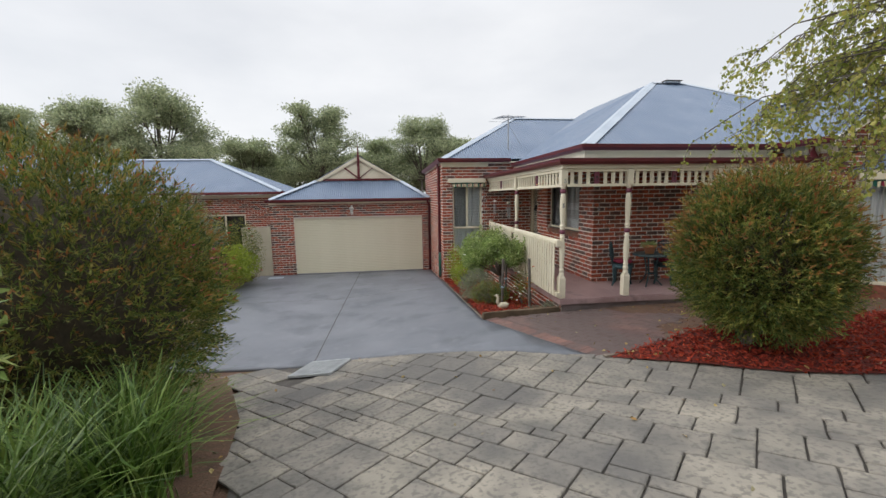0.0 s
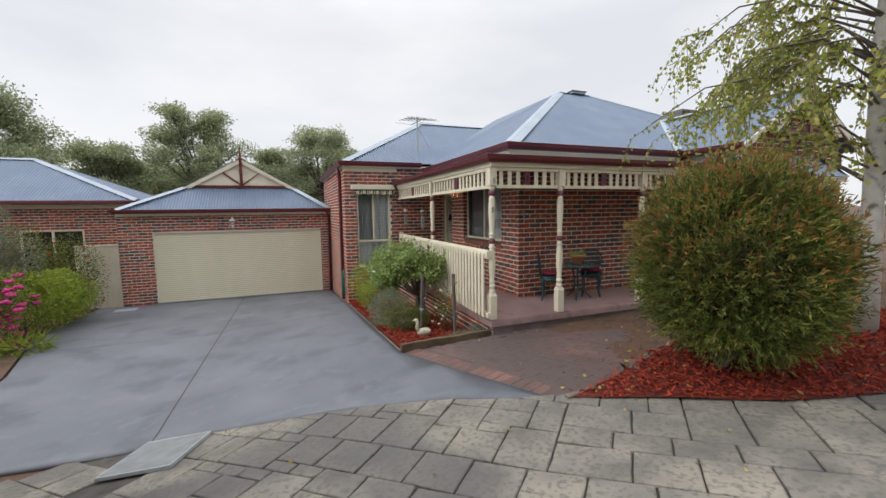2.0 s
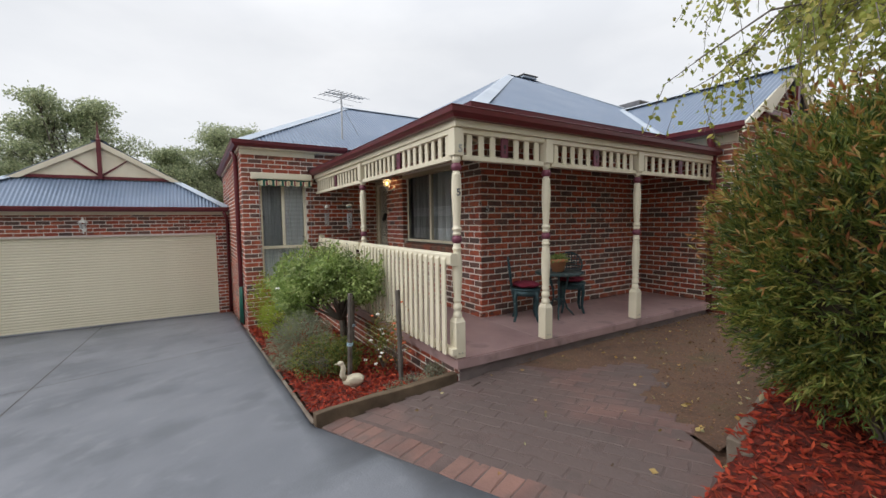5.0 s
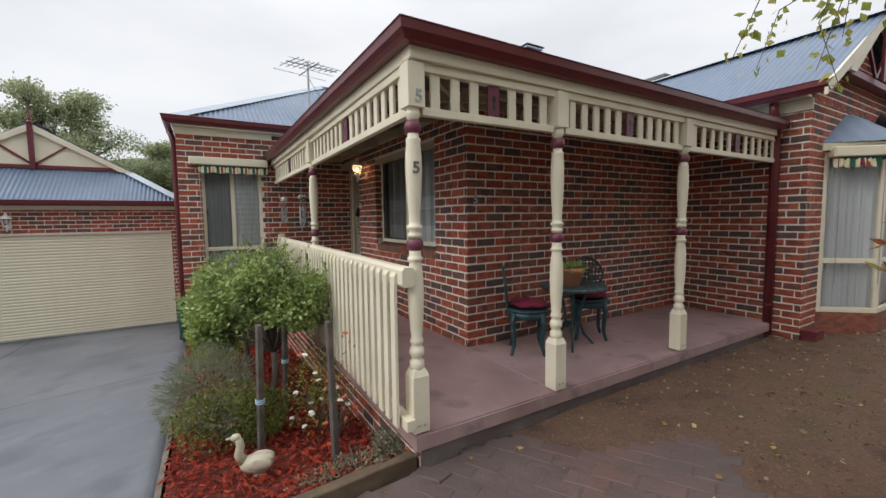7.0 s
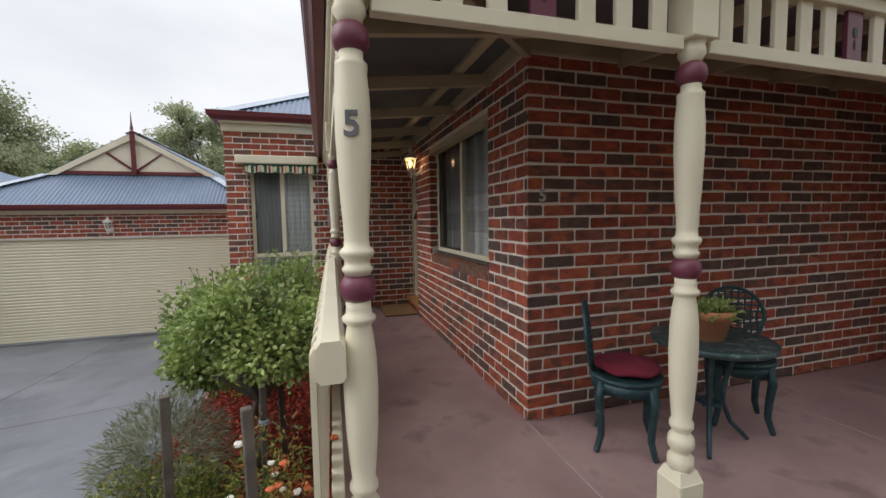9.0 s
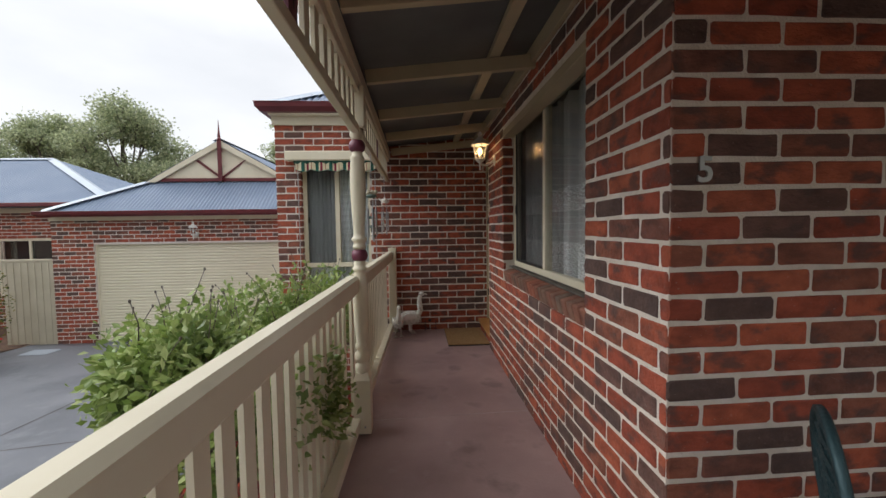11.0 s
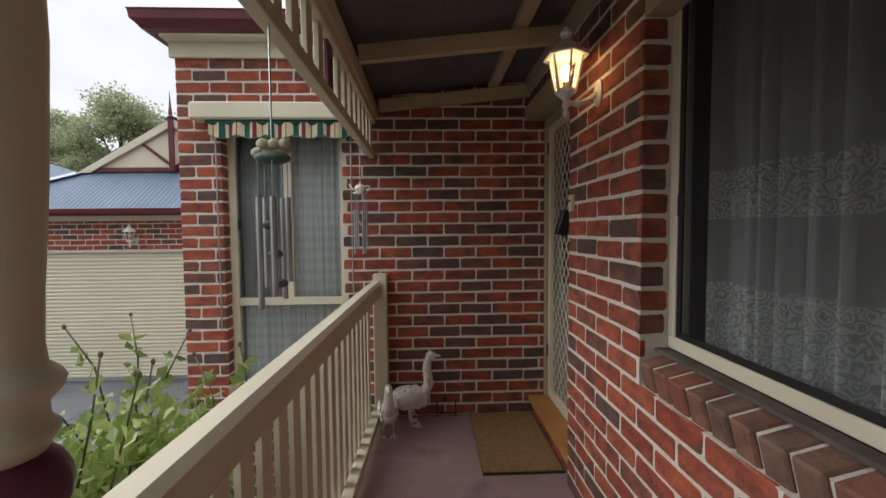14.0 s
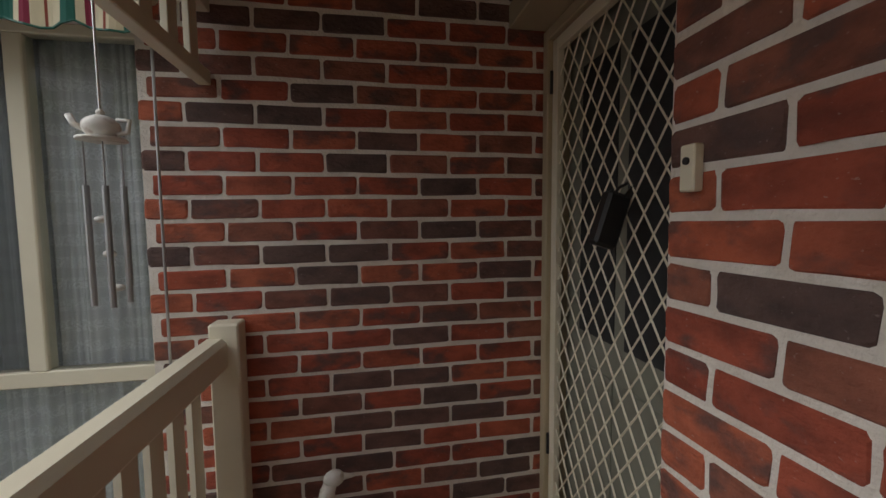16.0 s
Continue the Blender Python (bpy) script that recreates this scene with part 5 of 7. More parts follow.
gable_trim(-5.24, 8.47, 2.47, 3.37, 1.60, "cream gable panel with maroon struts on the garage roof")
gw = gable_trim(GX, WY - 0.12, 2.98, 3.80, 1.07, "maroon timber gable ornament on the brick gable", boards=False)
part("tie_board", boxed(GX - 1.0, GX + 1.0, WY - 0.15, WY - 0.02, 2.95, 3.03, 0.004), M_MAROON, gw, "maroon tie board")
for sg in (-1, 1):
    bm = prism(bmesh.new(), [(GX + sg * 1.85, WE - 0.13), (GX + sg * 1.85, WE - 0.01), (GX, GZ + 0.05), (GX, GZ - 0.09)], "y", WY - 0.215, WY - 0.185)
    tagged(part("barge_board", bm, M_CREAM), "cream barge board along the gable edge", "trim", kind="structure")


def downpipe(pts, r, label):
    ob = thing("downpipe", pts[-1], label, "downpipe", "downpipes")
    part("pipe", tube(bmesh.new(), pts, r, 12), M_MAROON, ob, smooth=True)
    (x, y, z) = pts[-1]
    for zz in (z + 0.35, z + 1.5):
        part("bracket", lathe(bmesh.new(), [(r + 0.004, 0), (r + 0.004, 0.03)], 12, Matrix.Translation((x, y, zz))), M_MAROON, ob)
    return ob


downpipe([(WX - 0.16, -1.2, 2.62), (WX - 0.15, -1.2, 2.52), (WX - 0.06, -1.2, 2.40), (WX - 0.06, -1.2, 2.3), (WX - 0.06, -1.2, -0.14)], 0.048, "maroon round downpipe beside the verandah end")
part("elbow", tube(bmesh.new(), [(WX - 0.13, -1.26, 2.30), (WX - 0.12, -1.22, 2.22), (WX - 0.06, -1.2, 2.2)], 0.035, 8), M_MAROON, bpy.data.objects["downpipe"])
downpipe([(-2.68, 7.55, 1.66), (-2.62, 7.55, 1.5), (-2.60, 7.72, 1.4), (-2.60, 7.74, -1.0)], 0.04, "maroon downpipe in the corner beside the garage")
downpipe([(-2.66, 4.6, 2.78), (-2.60, 4.6, 2.65), (-2.60, 4.6, 1.7), (-2.60, 4.6, -0.7)], 0.042, "maroon downpipe on the side room wall")
tagged(part("stepping_brick", boxed(WX - 0.02, WX + 0.22, WY - 0.16, WY - 0.02, -0.16, -0.03, 0.006), M_MAROON), "maroon painted block at the wall's foot", "block")

# bay window on the street wing, seen at an angle
bay = thing("window_3", (4.9, -1.9, 0.1), "cream framed bay window with white curtains", "window", kind="structure")
BP = [(4.15, -1.5), (4.62, -1.93), (5.88, -1.93), (6.35, -1.5)]
for (ax, ay), (bx, by) in zip(BP, BP[1:]):
    L = math.hypot(bx - ax, by - ay)
    mb = pose(ax, ay, 0, 0, 0, math.degrees(math.atan2(by - ay, bx - ax)))
    bars(bay, mb, [(0, L, 0.12, 0.18), (0, L, 1.98, 2.06), (0, 0.05, 0.18, 1.98), (L - 0.05, L, 0.18, 1.98), (0.05, L - 0.05, 0.72, 0.78)], 0.0, 0.05)
    if L > 1:
        bars(bay, mb, [(L / 2 - 0.025, L / 2 + 0.025, 0.78, 1.98)], 0.001, 0.049)
    pane(0.05, L - 0.05, 0.18, 0.72, 0.025, mb, bay)
    pane(0.05, L - 0.05, 0.78, 1.98, 0.025, mb, bay)
    curtain(0.04, L - 0.04, 0.12, 0.15, 2.0, mb, bay, 6 if L < 1 else 13, 0.025, M_SHEER)
    part("eave_board", boxed(-0.06, L + 0.06, -0.07, 0.06, 2.062, 2.15, 0.003, mb), M_CREAM, bay)
    part("wall_below", boxed(0.0, L, 0.0, 0.09, -0.2, 0.118, 0.004, mb), M_BRICKS, bay)
bm = bmesh.new()
TOP = [(4.55, -1.495), (4.85, -1.52), (5.65, -1.52), (5.95, -1.495)]
low = [(4.05, -1.50), (4.55, -2.02), (5.95, -2.02), (6.45, -1.50)]
for i in range(3):
    q = [(*low[i], 2.152), (*low[i + 1], 2.152), (*TOP[i + 1], 2.58), (*TOP[i], 2.58)]
    roof_plane(bm, q, 0.2, 0.006)
part("bay_roof", bm, M_ROOF, bay, "small hipped steel roof")
bm = bmesh.new()
bm.faces.new([bm.verts.new((x, y, 2.12)) for x, y in low])
part("bay_soffit", bm, M_CREAM, bay)
awning(0.03, 0.62, 0.0, 1.98, "awning", pose(4.15, -1.5, 0, 0, 0, math.degrees(math.atan2(-0.43, 0.47))))

# roof fittings: vents and the aerial
vent = thing("roof_vent", (4.0, 3.45, 4.95), "low grey metal vent on the roof ridge", "vent")
part("body", boxed(3.85, 4.3, 3.32, 3.55, 4.93, 4.985, 0.01), M_ROOFCAP, vent)
part("lid", boxed(3.82, 4.33, 3.29, 3.58, 4.987, 5.005, 0.006), M_STAKE, vent)
cool = thing("roof_cooler", (7.2, 1.4, 3.9), "dark grey louvred cooler box on the roof", "cooler")
part("case", boxed(6.2, 7.1, 1.7, 2.5, 3.6, 4.30, 0.02), M_GREYPAINT, cool)
for k in range(5):
    part("louvre", boxed(6.17, 7.13, 1.67, 1.70, 3.86 + k * 0.085, 3.91 + k * 0.085, 0.004), M_STAKE, cool)
ant = thing("tv_aerial", (-0.45, 4.5, 3.15), "thin metal television aerial on a roof mast", "aerial")
part("mast", rod(bmesh.new(), (-0.45, 4.5, 3.1), (-0.45, 4.5, 4.22), 0.02, seg=8), M_METAL, ant)
part("stay", rod(bmesh.new(), (-0.45, 4.5, 3.95), (0.1, 4.9, 3.35), 0.006, seg=5), M_METAL, ant)
part("boom", rod(bmesh.new(), (-0.85, 4.35, 4.12), (0.15, 4.75, 4.22), 0.014, seg=6), M_METAL, ant)
part("boom", rod(bmesh.new(), (-0.55, 4.8, 4.05), (-0.35, 4.1, 4.1), 0.011, seg=6), M_METAL, ant)
for k in range(9):
    f = k / 8
    c = Vector((-0.8 + 0.9 * f, 4.37 + 0.36 * f, 4.125 + 0.09 * f))
    h = 0.30 - 0.022 * k
    d = Vector((-0.37, 0.93, 0)) * h
    part("element", rod(bmesh.new(), c - d, c + d, 0.008, seg=5), M_METAL, ant)
for k in range(3):
    c = Vector((-0.53 + 0.08 * k, 4.75 - 0.28 * k, 4.055 + 0.02 * k))
    part("element", rod(bmesh.new(), c - Vector((0.5, 0.12, 0)), c + Vector((0.5, 0.12, 0)), 0.005, seg=5), M_METAL, ant)


# ---- driveway details ----
def strip(name, pts, width, lift, material, label, category, thick=0.0):
    bm = bmesh.new()
    prev = None
    dense = []
    for a, b in zip(pts, pts[1:]):
        n = max(1, int(math.hypot(b[0] - a[0], b[1] - a[1]) / 0.3))
        dense += [(a[0] + (b[0] - a[0]) * i / n, a[1] + (b[1] - a[1]) * i / n) for i in range(n)]
    dense.append(pts[-1])
    for i, (x, y) in enumerate(dense):
        ax, ay = dense[max(0, i - 1)]
        bx, by = dense[min(len(dense) - 1, i + 1)]
        L = math.hypot(bx - ax, by - ay)
        nx, ny = -(by - ay) / L * width / 2, (bx - ax) / L * width / 2
        z = ground_z(x, y) + lift
        cur = [bm.verts.new((x + nx, y + ny, z)), bm.verts.new((x - nx, y - ny, z))]
        if prev:
            bm.faces.new((prev[1], cur[1], cur[0], prev[0]))
        prev = cur
    return tagged(part(name, bm, material), label, category, kind="structure")


strip("drive_joint", [(-5.30, -1.93), (-5.30, 2.0), (-5.29, 7.75)], 0.014, 0.004, M_JOINT, "dark control joint in the driveway", "joint")
strip("drive_joint", [(-8.9, 2.9), (-5.31, 2.9), (-2.62, 2.95)], 0.010, 0.004, M_JOINT, "dark control joint in the driveway", "joint")
strip("bed_edge", [(-2.60, -1.2), (-2.575, 4.0)], 0.035, 0.012, M_TIMBER, "thin edging strip beside the garden bed", "edging")
tagged(part("threshold_strip", boxed(-7.63, -2.88, 7.70, 7.86, -1.10, -1.005, 0.006), M_DRIVE), "raised concrete lip under the garage door", "threshold", kind="structure")
pit = thing("drain_cover", (-8.2, 7.0, -1.0), "small pale square drain cover beside the garage", "drain cover")
part("lid", boxed(-8.45, -7.95, 6.9, 7.25, ground_z(-8.2, 7.0) - 0.01, ground_z(-8.2, 7.0) + 0.012, 0.004), M_ROOFCAP, pit)

# steel drain grate where the pavers meet the drive
gn = Vector((ground_z(-5.2, -2.3) - ground_z(-5.0, -2.3), ground_z(-5.1, -2.4) - ground_z(-5.1, -2.2), 0.2)).normalized()
GM = Matrix.Translation((-5.13, -2.28, ground_z(-5.13, -2.28) + 0.02)) @ gn.to_track_quat("Z", "Y").to_matrix().to_4x4()
GM = GM @ Matrix.Rotation(math.atan2((GM.to_3x3().inverted() @ Vector((0.6, -0.22, 0))).y, (GM.to_3x3().inverted() @ Vector((0.6, -0.22, 0))).x), 4, "Z")
gr = thing("drain_grate", (-5.13, -2.28, ground_z(-5.13, -2.28)), "galvanised steel bar grate set in the paving", "drain grate")
for a, b, c, d in ((-0.31, 0.31, -0.31, -0.295), (-0.31, 0.31, 0.295, 0.31), (-0.31, -0.295, -0.294, 0.294), (0.295, 0.31, -0.294, 0.294)):
    part("frame", boxed(a, b, c, d, -0.02, 0.012, 0.002, GM), M_GALV, gr)
for k in range(22):
    x = -0.28 + k * 0.0268
    part("bar", boxed(x - 0.0065, x + 0.0065, -0.294, 0.294, -0.015, 0.010, 0, GM), M_GALV, gr)
# shallow black plate; its colour stands in for the shade below the bars
part("pit", boxed(-0.294, 0.294, -0.294, 0.294, -0.03, -0.018, 0, GM), M_BLACK, gr)

BED2 = [(-1.62, -3.52), (-0.85, -3.46), (-0.72, -3.38), (0.2, -3.26), (3.5, -3.2), (3.5, -5.3), (1.2, -5.02), (-0.25, -4.48), (-1.0, -3.93)]
# ---- pavers ----
PAVE = [(-4.6, -9.5), (3.5, -9.5), (3.5, -5.35), (1.2, -5.05), (-0.25, -4.51), (-1.0, -3.96), (-1.62, -3.53)] + EDGE[::-1][:-2] + [(-6.35, -2.05), (-5.6, -3.8), (-5.15, -5.6)]
pave_floor = tagged(sheet("pavement", PAVE, -0.022, M_JOINT, 0.4), "grey stone-patterned paving with dark joints", "pavement", kind="structure")


def y_edge(x):
    return float(np.interp(x, [p[0] for p in EDGE], [p[1] for p in EDGE]))


def clip_under_edge(poly, cx):
    h = 0.25
    ya, yb = y_edge(cx - h), y_edge(cx + h)
    f = lambda p: p[1] - (ya + (yb - ya) * (p[0] - cx + h) / (2 * h)) + 0.015
    out = []
    for a, b in zip(poly, poly[1:] + poly[:1]):
        fa, fb = f(a), f(b)
        if fa <= 0:
            out.append(a)
        if (fa < 0) != (fb < 0):
            t = fa / (fa - fb)
            out.append((a[0] + (b[0] - a[0]) * t, a[1] + (b[1] - a[1]) * t))
    return out


def stone_mesh(poly, rng, name="paver"):
    """A flat stone with worn edges round the origin; poly in its own x and y."""
    n = len(poly)
    cx, cy = sum(p[0] for p in poly) / n, sum(p[1] for p in poly) / n
    ring, ring2 = [], []
    for i, (x, y) in enumerate(poly):
        px, py = poly[(i + 1) % n]
        for t in (0.0, 0.33, 0.66):
            ring.append((x + (px - x) * t + rng.uniform(-0.004, 0.004), y + (py - y) * t + rng.uniform(-0.004, 0.004)))
    sh = []
    for x, y in ring:
        d = math.hypot(x - cx, y - cy)
        s = max(0.0, (d - 0.010) / d)
        sh.append((cx + (x - cx) * s, cy + (y - cy) * s))
    m = len(ring)
    vs = [(x, y, -0.022) for x, y in ring] + [(x, y, -0.006) for x, y in ring] + [(x, y, rng.uniform(-0.0015, 0.0015)) for x, y in sh]
    fs = [tuple(range(2 * m, 3 * m))]
    for i in range(m):
        j = (i + 1) % m
        fs += [(i, j, m + j, m + i), (m + i, m + j, 2 * m + j, 2 * m + i)]
    me = bpy.data.meshes.new(name)
    me.from_pydata(vs, [], fs)
    return me


def on_ground(x, y, turn=0.0, lift=0.0):
    e = 0.15
    nx, ny = ground_z(x - e, y) - ground_z(x + e, y), ground_z(x, y - e) - ground_z(x, y + e)
    q = Vector((nx, ny, 2 * e)).normalized().to_track_quat("Z", "Y")
    m = q.to_matrix().to_4x4()
    fwd = m.to_3x3().inverted() @ Vector((math.cos(turn), math.sin(turn), 0))
    return Matrix.Translation((x, y, ground_z(x, y) + lift)) @ m @ Matrix.Rotation(math.atan2(fwd.y, fwd.x), 4, "Z")


rp = random.Random(11)
UNIT, ANG = 0.128, radians(44)
CA, SA = math.cos(ANG), math.sin(ANG)
used, cells = set(), []
N = 76
for j in range(-N, N):
    for i in range(-N, N):
        if (i, j) in used:
            continue
        for w, h in rp.sample([(3, 3), (3, 2), (4, 3), (3, 3), (2, 3), (3, 4)], 6) + [(3, 1), (2, 2), (2, 1), (1, 2), (1, 1)]:
            block = [(i + a, j + b) for a in range(w) for b in range(h)]
            if not any(c in used for c in block):
                used.update(block)
                cells.append((i, j, w, h))
                break
PAVERS, stone_cache, far_v, far_f = [], {}, [], []
near_cells = []
for i, j, w, h in cells:
    lx, ly = (i + w / 2) * UNIT, (j + h / 2) * UNIT
    x, y = -3.0 + lx * CA - ly * SA, -5.0 + lx * SA + ly * CA
    if not inside(PAVE, x, y):
        corner_in = any(inside(PAVE, x + a * 0.12, y + b * 0.12) for a in (-1, 1) for b in (-1, 1))
        if not corner_in and not inside(BED2, x, y):
            continue
    if abs(x + 5.13) < 0.34 and abs(y + 2.28) < 0.36:
        continue
    near_cells.append((math.hypot(x + 3.2, y + 4.2), x, y, w, h))
near_cells.sort()
for k, (_, x, y, w, h) in enumerate(near_cells):
    gx, gy = w * UNIT / 2 - 0.0062, h * UNIT / 2 - 0.0062
    loc = [(-gx, -gy), (gx, -gy), (gx, gy), (-gx, gy)]
    wpoly = [(x + a * CA - b * SA, y + a * SA + b * CA) for a, b in loc]
    cl = clip_under_edge(wpoly, x)
    if len(cl) < 3:
        continue
    if cl == wpoly:
        key = (w, h, rp.randrange(3))
        if key not in stone_cache:
            stone_cache[key] = stone_mesh(loc, rp)
        me = stone_cache[key]
    else:
        me = stone_mesh([((px - x) * CA + (py - y) * SA, -(px - x) * SA + (py - y) * CA) for px, py in cl], rp)
    m = on_ground(x, y, ANG, rp.uniform(-0.003, 0.003))
    if k < 300:
        PAVERS.append((pave_floor, me, m))
    else:
        o = len(far_v)
        far_v += [m @ v.co for v in me.vertices]
        far_f += [[o + i for i in p.vertices] for p in me.polygons]
if far_v:
    tagged(joined("pavers", far_v, far_f, M_PAVERS, pave_floor), kind="stuff")

# brick path from the drive to the verandah
PATHP = [(-2.57, -1.30), (-1.25, -1.24), (-0.55, -1.25), (-0.25, -1.75), (0.42, -2.1), (0.1, -2.45), (-0.35, -2.55), (-0.75, -3.3), (-1.0, -3.5), (-1.66, -3.53), (-1.80, -3.34), (-2.15, -2.4)]
path_floor = tagged(sheet("path", PATHP, -0.0035, M_PATHJOINT, 0.3), "weathered red brick paved path with dark stains", "path", kind="structure")
PATHB, PATHE = [], []
PEDGE = [(-2.57, -1.30), (-2.15, -2.4), (-1.80, -3.34)]


def edge_gap(x, y):
    """How far a point of the path lies from the header course along the drive."""
    gaps = []
    for (ax, ay), (bx, by) in zip(PEDGE, PEDGE[1:]):
        L = math.hypot(bx - ax, by - ay)
        gaps.append(((by - ay) * (ax - x) + (bx - ax) * (y - ay)) / L)
    return min(gaps)


pv, pc = {}, math.atan2(-2.05, 0.88)
for j in range(-20, 20):
    for i in range(-14, 14):
        lx, ly = i * 0.236 + (0.118 if j % 2 else 0), j * 0.121
        x, y = -1.4 + lx * math.cos(pc) - ly * math.sin(pc), -2.3 + lx * math.sin(pc) + ly * math.cos(pc)
        if inside(PATHP, x, y) and edge_gap(x, y) > 0.24:
            key = rp.randrange(4)
            if key not in pv:
                pv[key] = stone_mesh([(-0.1165, -0.059), (0.1165, -0.059), (0.1165, 0.059), (-0.1165, 0.059)], rp, "path_brick")
            PATHB.append((path_floor, pv[key], on_ground(x, y, pc, rp.uniform(-0.004, 0.002))))

# header course where the path meets the drive
head_me = [stone_mesh([(-0.115, -0.058), (0.115, -0.058), (0.115, 0.058), (-0.115, 0.058)], rp, "path_brick") for _ in range(3)]
for (ax, ay), (bx, by) in zip(PEDGE, PEDGE[1:]):
    L, ea = math.hypot(bx - ax, by - ay), math.atan2(by - ay, bx - ax)
    for k in range(int(L / 0.121)):
        t = (k + 0.5) * 0.121
        ex, ey = ax + math.cos(ea) * t - math.sin(ea) * 0.12, ay + math.sin(ea) * t + math.cos(ea) * 0.12
        PATHE.append((path_floor, head_me[k % 3], on_ground(ex, ey, ea + math.pi / 2 + rp.uniform(-0.02, 0.02), rp.uniform(-0.002, 0.004))))

# lawn soil beside the path
LAWN = [(-0.5, -1.24), (WX - 0.02, -1.24), (WX - 0.02, WY - 0.02), (9, WY - 0.02), (9, -3.2), (0.2, -3.28), (-0.7, -3.3), (-0.35, -2.55), (0.1, -2.45), (0.42, -2.1), (-0.25, -1.75)]
tagged(sheet("lawn", LAWN, -0.008, M_DIRT, 0.25, relief=0.012), "bare brown lawn with moss and fallen leaves", "lawn", kind="structure")

# ---- garden beds ----
BED1 = [(-2.56, -1.15), (-1.25, -1.08), (-1.185, -1.0), (-1.185, 4.04), (-2.54, 4.04)]


def chips(name, poly, n, lift, mound, label):
    bed = tagged(sheet(name, poly, lift, M_MULCHBED, 0.2, relief=0.015), label, "mulch", kind="structure")
    xs, ys = [p[0] for p in poly], [p[1] for p in poly]
    pts, r = [], random.Random(len(name) + n)
    while len(pts) < n:
        x, y = r.uniform(min(xs), max(xs)), r.uniform(min(ys), max(ys))
        if inside(poly, x, y):
            pts.append((x, y, ground_z(x, y) + lift + mound(x, y) + r.uniform(0.006, 0.042)))
    d = np.random.default_rng(n).normal(0, 1, (n, 3)) * np.array([1, 1, 0.4])
    tagged(leaves("mulch_chips", np.array(pts), d, 0.06, 0.019, M_MULCH, bed, fold=0.1, spread=0.25), kind="stuff")
    for v in bed.data.vertices:
        v.co.z += mound(v.co.x, v.co.y)
    return bed


def mound2(x, y):
    """The mulch rises from the paving towards the bush."""
    d = min((x + 1.62) * 0.574 + (y + 3.52) * 0.819, (x + 0.25) * 0.2135 + (y + 4.48) * 0.977)
    return 0.13 * min(1.0, max(0.0, d) / 0.7)



chips("mulch_bed", BED1, 9000, 0.0, lambda x, y: 0.02, "red wood-chip mulch in the rose bed")
chips("mulch_bed", BED2, 11000, 0.016, mound2, "red wood-chip mulch under the round bush")


def sleeper(a, b, w, h, lift, label="weathered timber garden sleeper", material=None):
    za, zb = ground_z(*a) + lift, ground_z(*b) + lift
    p, q = Vector((*a, za)), Vector((*b, zb))
    d = q - p
    m = Matrix.Translation(p) @ d.to_track_quat("X", "Z").to_matrix().to_4x4()
    bm = box(bmesh.new(), 0, d.length, -w / 2, w / 2, -0.06, h)
    bmesh.ops.subdivide_edges(bm, edges=[e for e in bm.edges if e.calc_length() > 0.5], cuts=7)
    r = random.Random(int(d.length * 1000))
    for v in bm.verts:
        v.co += Vector((0, r.uniform(-0.006, 0.006), r.uniform(-0.006, 0.006)))
    bmesh.ops.transform(bm, matrix=m, verts=bm.verts[:])
    bmesh.ops.bevel(bm, geom=[e for e in bm.edges if e.calc_face_angle(0) > 0.8], offset=0.006, segments=1, affect="EDGES")
    return tagged(part("garden_sleeper", bm, material or M_TIMBER), label, "sleeper", "garden sleepers")


sleeper((-2.60, -1.23), (-1.20, -1.15), 0.07, 0.11, 0.0, "brown weathered timber garden sleeper", M_BROWNTIMBER)
sleeper((-0.80, -3.42), (0.15, -3.27), 0.07, 0.13, 0.02, "split grey timber sleeper leaning over the mulch")
sleeper((0.15, -3.23), (2.4, -3.16), 0.06, 0.10, 0.0)
sleeper((-0.83, -3.50), (-0.71, -3.40), 0.05, 0.12, 0.0, "short broken end of a grey sleeper")
sleeper((-1.66, -3.49), (-0.86, -3.52), 0.06, 0.03, 0.0, "half-buried grey timber edging")


# ---- shrubs ----
def stems(bm, base, n, spread, height, r=0.012, seed=1):
    q = random.Random(seed)
    for _ in range(n):
        a, k = q.uniform(0, 6.28), q.uniform(0.3, 1)
        tip = Vector(base) + Vector((math.cos(a) * spread * k, math.sin(a) * spread * k, height * q.uniform(0.6, 1)))
        midp = Vector(base).lerp(tip, 0.5) + Vector((q.uniform(-0.08, 0.08), q.uniform(-0.08, 0.08), 0.08))
        tube(bm, [base, midp, tip], r, 5, r * 0.4)
    return bm


